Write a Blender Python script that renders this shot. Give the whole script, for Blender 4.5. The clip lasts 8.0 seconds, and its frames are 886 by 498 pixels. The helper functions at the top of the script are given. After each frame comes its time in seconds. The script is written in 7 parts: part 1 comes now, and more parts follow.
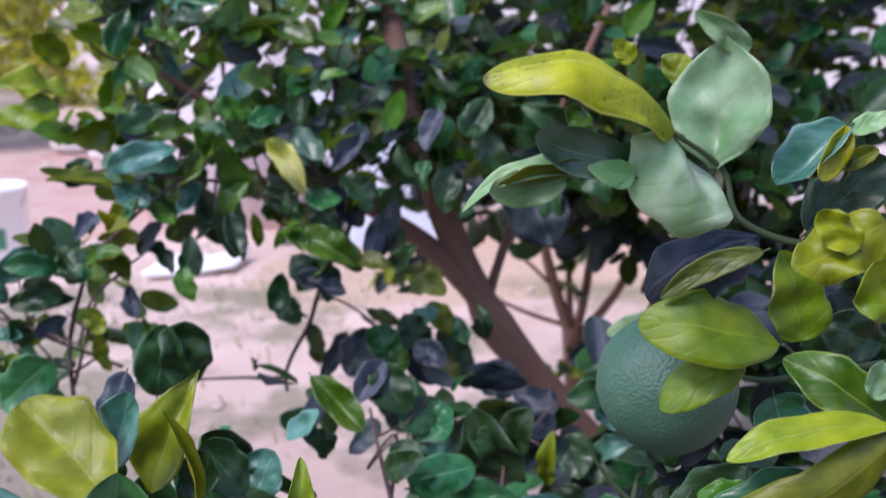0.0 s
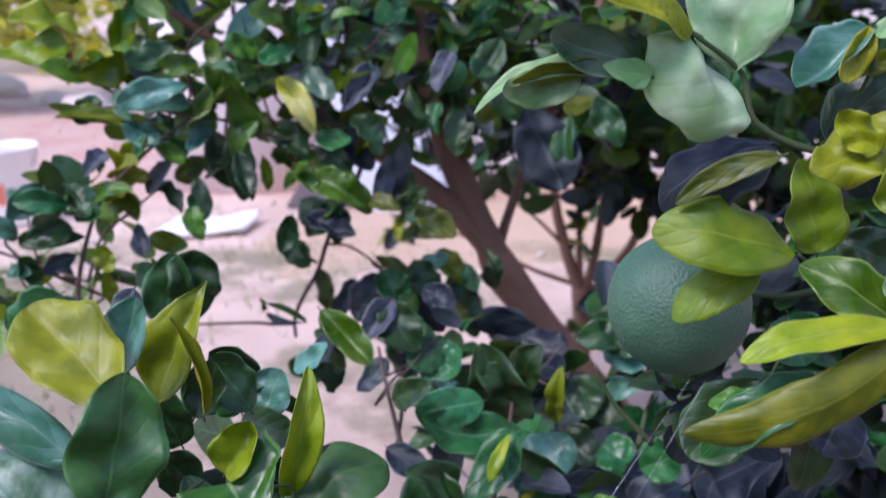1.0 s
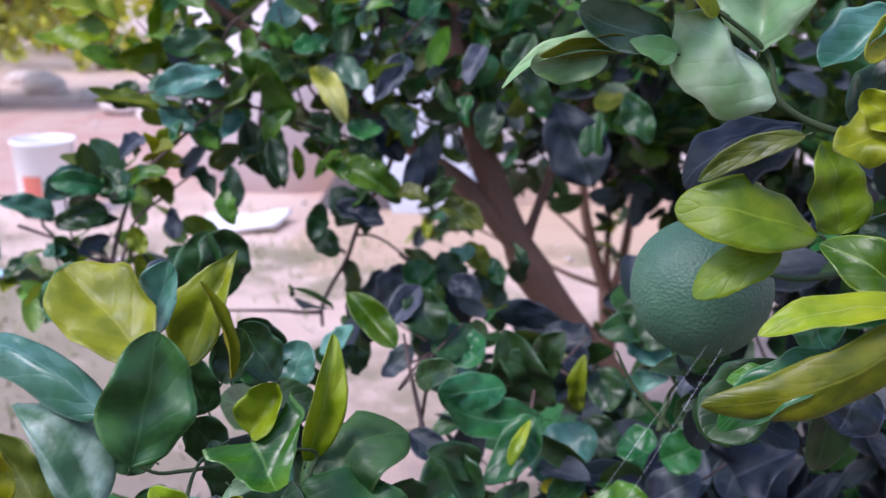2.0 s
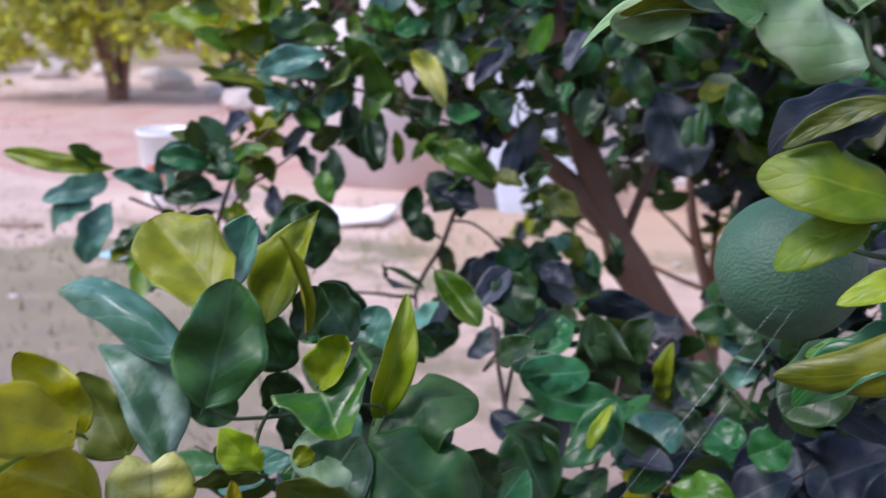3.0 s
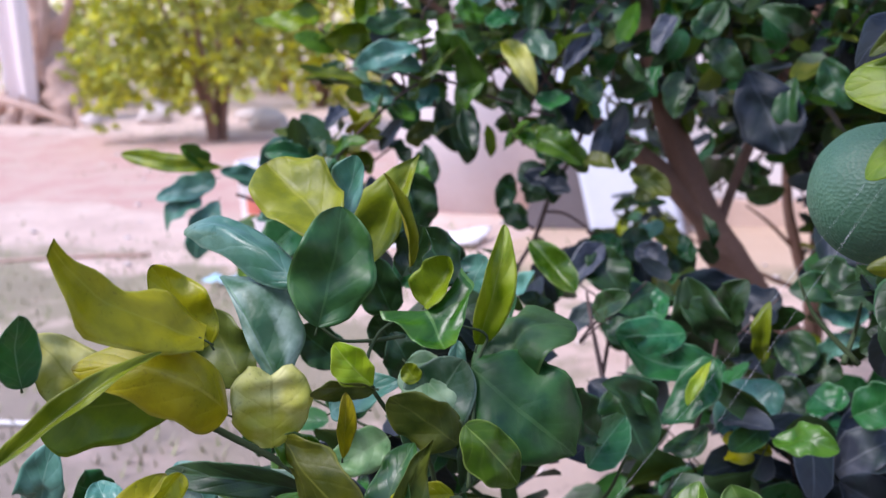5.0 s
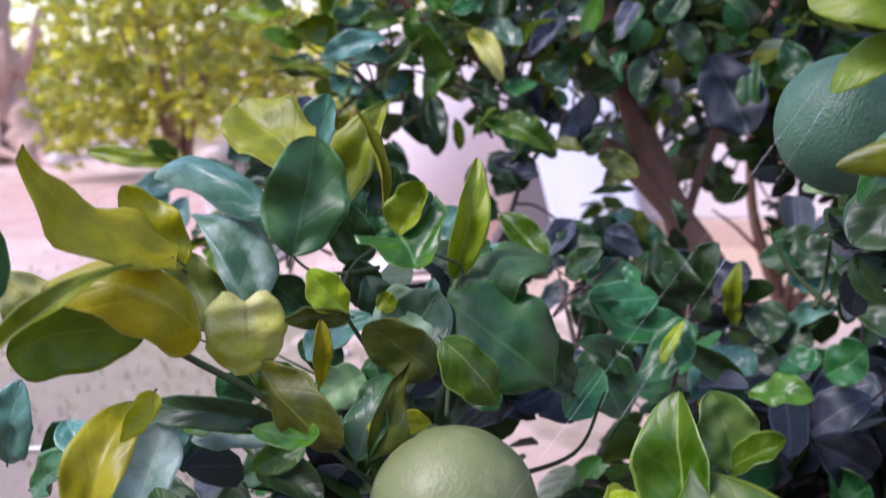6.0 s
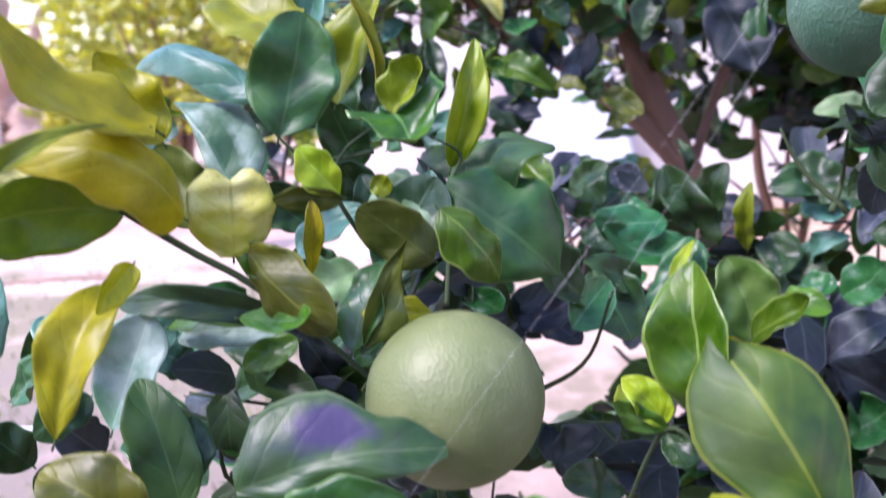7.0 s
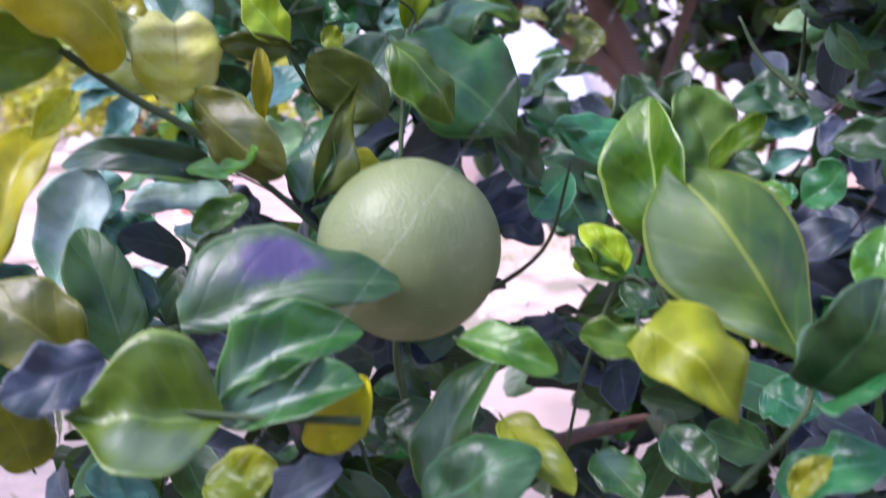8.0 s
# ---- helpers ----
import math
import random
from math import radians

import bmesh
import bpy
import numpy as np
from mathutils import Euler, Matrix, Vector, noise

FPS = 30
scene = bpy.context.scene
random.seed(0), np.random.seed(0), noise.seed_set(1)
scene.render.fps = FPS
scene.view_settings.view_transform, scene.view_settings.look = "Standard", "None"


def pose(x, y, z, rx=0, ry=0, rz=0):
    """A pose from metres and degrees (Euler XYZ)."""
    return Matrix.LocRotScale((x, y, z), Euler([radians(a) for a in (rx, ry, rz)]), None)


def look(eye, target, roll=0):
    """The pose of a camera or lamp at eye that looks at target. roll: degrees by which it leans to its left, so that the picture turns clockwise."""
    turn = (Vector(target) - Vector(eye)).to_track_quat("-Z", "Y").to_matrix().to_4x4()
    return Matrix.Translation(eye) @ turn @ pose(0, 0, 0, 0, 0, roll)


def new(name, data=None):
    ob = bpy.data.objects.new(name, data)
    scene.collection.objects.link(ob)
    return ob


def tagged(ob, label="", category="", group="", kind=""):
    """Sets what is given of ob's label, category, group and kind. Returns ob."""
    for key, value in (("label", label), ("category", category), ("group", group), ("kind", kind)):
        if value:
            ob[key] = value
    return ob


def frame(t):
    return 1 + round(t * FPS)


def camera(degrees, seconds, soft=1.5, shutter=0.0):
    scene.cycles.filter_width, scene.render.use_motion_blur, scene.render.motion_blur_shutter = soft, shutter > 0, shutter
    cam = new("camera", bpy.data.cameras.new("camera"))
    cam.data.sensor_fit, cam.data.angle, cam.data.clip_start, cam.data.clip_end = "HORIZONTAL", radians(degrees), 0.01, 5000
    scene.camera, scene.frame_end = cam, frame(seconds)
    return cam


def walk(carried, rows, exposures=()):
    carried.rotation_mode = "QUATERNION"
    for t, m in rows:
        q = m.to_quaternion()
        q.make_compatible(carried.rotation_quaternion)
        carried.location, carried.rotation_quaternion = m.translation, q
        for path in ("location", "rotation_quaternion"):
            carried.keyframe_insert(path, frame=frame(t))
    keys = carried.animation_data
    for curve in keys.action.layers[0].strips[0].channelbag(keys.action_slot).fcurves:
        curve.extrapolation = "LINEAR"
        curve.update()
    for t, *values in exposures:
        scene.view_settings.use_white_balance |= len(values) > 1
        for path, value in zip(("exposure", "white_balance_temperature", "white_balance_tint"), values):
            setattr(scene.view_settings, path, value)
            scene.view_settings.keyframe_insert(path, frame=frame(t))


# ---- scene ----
cam = camera(50.0, 8.0, soft=1.3, shutter=0.7)
PATH = [
    (0, (0.0, 0.0, 1.07), (0.0, 1.932, 0.552), -1.0),
    (0.5, (0.007, 0.003, 1.06), (-0.028, 1.92, 0.492), -0.7),
    (1, (-0.001, -0.003, 1.032), (-0.022, 1.914, 0.461), -0.5),
    (2.5, (0.007, -0.022, 1.009), (-0.161, 1.894, 0.46), 1.2),
    (3, (0.023, -0.023, 0.992), (-0.289, 1.875, 0.444), 0.9),
    (3.5, (0.034, -0.033, 0.978), (-0.404, 1.838, 0.425), 1.0),
    (4, (0.031, -0.038, 0.958), (-0.505, 1.811, 0.418), 0.8),
    (4.2, (0.026, -0.038, 0.961), (-0.521, 1.807, 0.415), -0.2),
    (5.3, (0.03, -0.081, 0.923), (-0.457, 1.809, 0.487), -2.2),
    (5.5, (0.032, -0.085, 0.913), (-0.441, 1.813, 0.494), -2.3),
    (6, (0.025, -0.082, 0.872), (-0.415, 1.83, 0.481), -2.5),
    (6.5, (0.022, -0.068, 0.839), (-0.421, 1.844, 0.457), -3.1),
    (7, (0.021, -0.065, 0.8), (-0.427, 1.845, 0.409), -3.5),
    (7.5, (0.025, -0.066, 0.762), (-0.397, 1.849, 0.369), -3.5),
    (8, (0.025, -0.068, 0.72), (-0.36, 1.854, 0.323), -3.6),
]
walk(cam, [(t, look(eye, target, roll)) for t, eye, target, roll in PATH], [(0, 1.12, 6000, 27), (1, 1.15, 5950, 28), (2.5, 1.21, 6050, 25), (3, 1.0, 6150, 23), (3.6, 0.96, 6200, 21), (4, 0.99, 6200, 22), (5.5, 1.31, 6100, 26), (6, 1.31, 6150, 31), (6.5, 1.5, 6150, 33), (7, 1.87, 6050, 34), (7.5, 1.86, 5950, 33), (8, 1.86, 5850, 34)])
SKY, SUN = 0.13, 1.6
cam.data.dof.use_dof = True
cam.data.dof.focus_distance = 0.52
cam.data.dof.aperture_fstop = 9.5

# ---------------------------------------------------------------- world and light
world = bpy.data.worlds.new("sky")
scene.world = world
world.use_nodes = True
wn = world.node_tree.nodes
sky = wn.new("ShaderNodeTexSky")
sky.sky_type = "NISHITA"
sky.sun_disc = False
sky.sun_elevation = radians(55)
sky.sun_rotation = radians(233)
sky.air_density, sky.dust_density = 1.2, 1.0
wn["Background"].inputs["Strength"].default_value = SKY
world.node_tree.links.new(sky.outputs[0], wn["Background"].inputs["Color"])

sun_data = bpy.data.lights.new("sun", "SUN")
sun_data.energy, sun_data.angle, sun_data.color = SUN, radians(25), (1.0, 0.97, 0.93)
sun = new("sun", sun_data)
sun.matrix_world = look((-2.8, -2.1, 5.0), (0, 0, 0))


# ---------------------------------------------------------------- small builders
def mesh_of(name, bm, *materials, smooth=True):
    me = bpy.data.meshes.new(name)
    bm.normal_update()
    bm.to_mesh(me)
    bm.free()
    for m in materials:
        me.materials.append(m)
    if smooth:
        for p in me.polygons:
            p.use_smooth = True
    return me


def part(name, bm, material, parent, label="", smooth=True):
    ob = new(name, mesh_of(name, bm, *(material if isinstance(material, tuple) else (material,)), smooth=smooth))
    ob.parent = parent
    if label:
        tagged(ob, label)
    return ob


def thing(name, label, category, at=(0, 0, 0), group="", kind=""):
    ob = new(name)
    ob.empty_display_size = 0.05
    ob.location = at
    return tagged(ob, label, category, group, kind)


def tube(bm, points, radii, sides=8, wob=0.0):
    """A swept limb through points, tapering through radii, with closed ends."""
    pts = [Vector(p) for p in points]
    rings = []
    for i, p in enumerate(pts):
        d = (pts[min(i + 1, len(pts) - 1)] - pts[max(i - 1, 0)]).normalized()
        a = d.cross(Vector((0.31, 0.9, 0.27))).normalized()
        b = d.cross(a)
        ring = []
        for k in range(sides):
            ang = 2 * math.pi * k / sides
            r = radii[i] * (1 + wob * noise.noise(p * 9 + Vector((math.cos(ang), math.sin(ang), 0)) * 1.3))
            ring.append(bm.verts.new(p + (a * math.cos(ang) + b * math.sin(ang)) * r))
        rings.append(ring)
    for r0, r1 in zip(rings, rings[1:]):
        for k in range(sides):
            bm.faces.new((r0[k], r0[(k + 1) % sides], r1[(k + 1) % sides], r1[k]))
    bm.faces.new(rings[0][::-1])
    bm.faces.new(rings[-1])


def curve_points(points, radii, steps=6):
    """Catmull-Rom points and radii through the given ones."""
    pts = [Vector(p) for p in points]
    ext = [2 * pts[0] - pts[1], *pts, 2 * pts[-1] - pts[-2]]
    out, rad = [], []
    for i in range(len(pts) - 1):
        p0, p1, p2, p3 = ext[i : i + 4]
        for k in range(steps):
            s = k / steps
            out.append(0.5 * (2 * p1 + (p2 - p0) * s + (2 * p0 - 5 * p1 + 4 * p2 - p3) * s * s + (3 * p1 - p0 - 3 * p2 + p3) * s**3))
            rad.append(radii[i] + (radii[i + 1] - radii[i]) * s)
    return out + [pts[-1]], rad + [radii[-1]]


def box(bm, lo, hi, bevel=0.0):
    g = bmesh.ops.create_cube(bm, size=1.0)
    size = Vector(hi) - Vector(lo)
    mid = (Vector(hi) + Vector(lo)) / 2
    for v in g["verts"]:
        v.co = Vector((v.co.x * size.x, v.co.y * size.y, v.co.z * size.z)) + mid
    if bevel:
        edges = {e for v in g["verts"] for e in v.link_edges}
        bmesh.ops.bevel(bm, geom=list(edges), offset=bevel, segments=2, affect="EDGES")


# ---------------------------------------------------------------- materials
def node_mat(name):
    m = bpy.data.materials.new(name)
    m.use_nodes = True
    nt = m.node_tree
    return m, nt, nt.nodes["Principled BSDF"]


def add(nt, kind, **values):
    n = nt.nodes.new(kind)
    for k, v in values.items():
        n.inputs[k.replace("_", " ")].default_value = v
    return n


def ramp(nt, source, *stops):
    r = nt.nodes.new("ShaderNodeValToRGB")
    el = r.color_ramp.elements
    while len(el) < len(stops):
        el.new(0.5)
    for e, (p, c) in zip(el, stops):
        e.position, e.color = p, (*c, 1) if len(c) == 3 else c
    nt.links.new(source, r.inputs[0])
    return r.outputs[0]


def mixc(nt, fac, a, b, mode="MIX"):
    n = nt.nodes.new("ShaderNodeMix")
    n.data_type, n.blend_type = "RGBA", mode
    for sock, v in ((n.inputs[0], fac), (n.inputs[6], a), (n.inputs[7], b)):
        if isinstance(v, bpy.types.NodeSocket):
            nt.links.new(v, sock)
        elif isinstance(v, (int, float)):
            sock.default_value = v
        else:
            sock.default_value = (*v, 1)
    return n.outputs[2]


def calc(nt, op, a, b=0.0, c=0.0):
    n = nt.nodes.new("ShaderNodeMath")
    n.operation = op
    for sock, v in zip(n.inputs, (a, b, c)):
        if isinstance(v, bpy.types.NodeSocket):
            nt.links.new(v, sock)
        else:
            sock.default_value = v
    return n.outputs[0]


def noise_tex(nt, scale, detail=4.0, rough=0.55, coords="Object"):
    tc = nt.nodes.new("ShaderNodeTexCoord")
    n = add(nt, "ShaderNodeTexNoise", Scale=scale, Detail=detail, Roughness=rough)
    nt.links.new(tc.outputs[coords], n.inputs["Vector"])
    return n.outputs["Fac"]


def bump(nt, bsdf, height, strength=0.3, distance=0.002):
    b = add(nt, "ShaderNodeBump", Strength=strength, Distance=distance)
    nt.links.new(height, b.inputs["Height"])
    nt.links.new(b.outputs[0], bsdf.inputs["Normal"])


def plain(name, c1, c2, scale, rough=0.8, relief=0.3, metal=0.0, dist=0.004):
    """Two-tone mottled surface with fine relief."""
    m, nt, bs = node_mat(name)
    big = noise_tex(nt, scale)
    fine = noise_tex(nt, scale * 11, 6.0, 0.65)
    nt.links.new(mixc(nt, calc(nt, "MULTIPLY_ADD", fine, 0.5, calc(nt, "MULTIPLY", big, 0.55)), c1, c2), bs.inputs["Base Color"])
    bs.inputs["Roughness"].default_value, bs.inputs["Metallic"].default_value = rough, metal
    bump(nt, bs, fine, relief, dist)
    return m


def leaf_mat(name, deep, light, patch, patchy, rough=0.36, glow=0.35, freckle=0.0, vein=(0.30, 0.36, 0.12), veiny=0.5, scorch=0.0, blot=None, hue=0.474):
    """Citrus leaf: mottled blade, pale midrib and side veins, thin pale margin, spots; lets some light through."""
    m, nt, bs = node_mat(name)
    uv = nt.nodes.new("ShaderNodeUVMap")
    uv.uv_map = "blade"
    sep = nt.nodes.new("ShaderNodeSeparateXYZ")
    nt.links.new(uv.outputs[0], sep.inputs[0])
    across = calc(nt, "ABSOLUTE", calc(nt, "MULTIPLY_ADD", sep.outputs[0], 2.0, -1.0))
    info = nt.nodes.new("ShaderNodeObjectInfo")
    geo = nt.nodes.new("ShaderNodeNewGeometry")
    rnd = calc(nt, "FRACT", calc(nt, "ADD", info.outputs["Random"], geo.outputs["Random Per Island"]))
    tc = nt.nodes.new("ShaderNodeTexCoord")
    shift = nt.nodes.new("ShaderNodeVectorMath")
    shift.operation = "ADD"
    mul = nt.nodes.new("ShaderNodeVectorMath")
    mul.operation = "SCALE"
    mul.inputs[0].default_value = (3.1, 1.7, 2.3)
    nt.links.new(rnd, mul.inputs["Scale"])
    nt.links.new(tc.outputs["Object"], shift.inputs[0])
    nt.links.new(mul.outputs[0], shift.inputs[1])

    def tex(scale, detail):
        n = add(nt, "ShaderNodeTexNoise", Scale=scale, Detail=detail, Roughness=0.55)
        nt.links.new(shift.outputs[0], n.inputs["Vector"])
        return n.outputs["Fac"]

    broad, mid, fine = tex(26.0, 2.0), tex(58.0, 3.0), tex(900.0, 3.0)
    col = mixc(nt, ramp(nt, mid, (0.36, (0, 0, 0)), (0.62, (1, 1, 1))), deep, light)
    col = mixc(nt, calc(nt, "MULTIPLY", ramp(nt, broad, (0.48, (0, 0, 0)), (0.66, (1, 1, 1))), patchy), col, patch)
    # veins: the midrib, and slanting side veins
    ribs = calc(nt, "LESS_THAN", across, 0.035)
    slant = calc(nt, "PINGPONG", calc(nt, "SUBTRACT", calc(nt, "MULTIPLY", sep.outputs[1], 7.0), calc(nt, "MULTIPLY_ADD", mid, 0.5, calc(nt, "MULTIPLY", across, 1.7))), 0.5)
    side = calc(nt, "MULTIPLY", calc(nt, "SUBTRACT", 1.0, calc(nt, "MINIMUM", calc(nt, "MULTIPLY", slant, 6.0), 1.0)), 0.16)
    edge = calc(nt, "MULTIPLY", calc(nt, "GREATER_THAN", across, 0.94), 1.25)
    lines = calc(nt, "MULTIPLY", calc(nt, "MAXIMUM", calc(nt, "MAXIMUM", ribs, side), edge), veiny)
    col = mixc(nt, lines, col, vein)
    if freckle:
        spots = ramp(nt, tex(420.0, 2.0), (0.60, (0, 0, 0)), (0.68, (1, 1, 1)))
        col = mixc(nt, calc(nt, "MULTIPLY", calc(nt, "MULTIPLY", spots, ramp(nt, broad, (0.4, (0, 0, 0)), (0.6, (1, 1, 1)))), freckle), col, (0.05, 0.035, 0.01))
    if scorch:
        burnt = ramp(nt, calc(nt, "MULTIPLY_ADD", broad, 0.12, sep.outputs[1]), (0.90 + 0.06, (0, 0, 0)), (1.0, (1, 1, 1)))
        col = mixc(nt, calc(nt, "MULTIPLY", burnt, scorch), col, (0.06, 0.035, 0.015))
    # blot: a soft colour patch, on some kinds a painted sheen or reflection
    if blot:
        (u0, v0), (ru, rv), blot_tint, strength = blot
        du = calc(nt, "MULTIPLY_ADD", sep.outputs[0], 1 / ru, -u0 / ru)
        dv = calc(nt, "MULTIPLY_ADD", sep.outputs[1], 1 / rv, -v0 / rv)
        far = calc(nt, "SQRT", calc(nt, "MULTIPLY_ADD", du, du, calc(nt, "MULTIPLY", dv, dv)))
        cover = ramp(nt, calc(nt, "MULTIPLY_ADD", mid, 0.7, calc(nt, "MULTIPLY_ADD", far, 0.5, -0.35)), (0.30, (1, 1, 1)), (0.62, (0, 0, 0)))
        col = mixc(nt, calc(nt, "MULTIPLY", cover, strength), col, blot_tint)
    hsv = add(nt, "ShaderNodeHueSaturation")
    nt.links.new(calc(nt, "MULTIPLY_ADD", rnd, 0.03, hue), hsv.inputs["Hue"])
    nt.links.new(calc(nt, "MULTIPLY_ADD", rnd, 0.5, 0.78), hsv.inputs["Value"])
    hsv.inputs["Saturation"].default_value = 1.08
    nt.links.new(col, hsv.inputs["Color"])
    nt.links.new(hsv.outputs[0], bs.inputs["Base Color"])
    nt.links.new(calc(nt, "MULTIPLY_ADD", calc(nt, "ADD", mid, broad), 0.30, rough - 0.30), bs.inputs["Roughness"])
    bs.inputs["Specular IOR Level"].default_value = 0.46
    quilt = calc(nt, "MULTIPLY", calc(nt, "SQRT", slant), ramp(nt, broad, (0.35, (0.15, 0.15, 0.15)), (0.6, (1, 1, 1))))
    hgt = calc(nt, "ADD", calc(nt, "MULTIPLY_ADD", quilt, 0.34, calc(nt, "MULTIPLY", mid, 0.45)), calc(nt, "ADD", calc(nt, "MULTIPLY", fine, 0.12), calc(nt, "MULTIPLY", calc(nt, "MAXIMUM", ribs, calc(nt, "MULTIPLY", side, 0.55)), -0.8)))
    bump(nt, bs, calc(nt, "MULTIPLY_ADD", broad, 0.9, hgt), 0.55, 0.0018)
    thin = nt.nodes.new("ShaderNodeBsdfTranslucent")
    nt.links.new(mixc(nt, 0.5, hsv.outputs[0], (0.30, 0.42, 0.03)), thin.inputs["Color"])
    both = nt.nodes.new("ShaderNodeMixShader")
    both.inputs[0].default_value = glow
    nt.links.new(bs.outputs[0], both.inputs[1])
    nt.links.new(thin.outputs[0], both.inputs[2])
    nt.links.new(both.outputs[0], nt.nodes["Material Output"].inputs["Surface"])
    return m


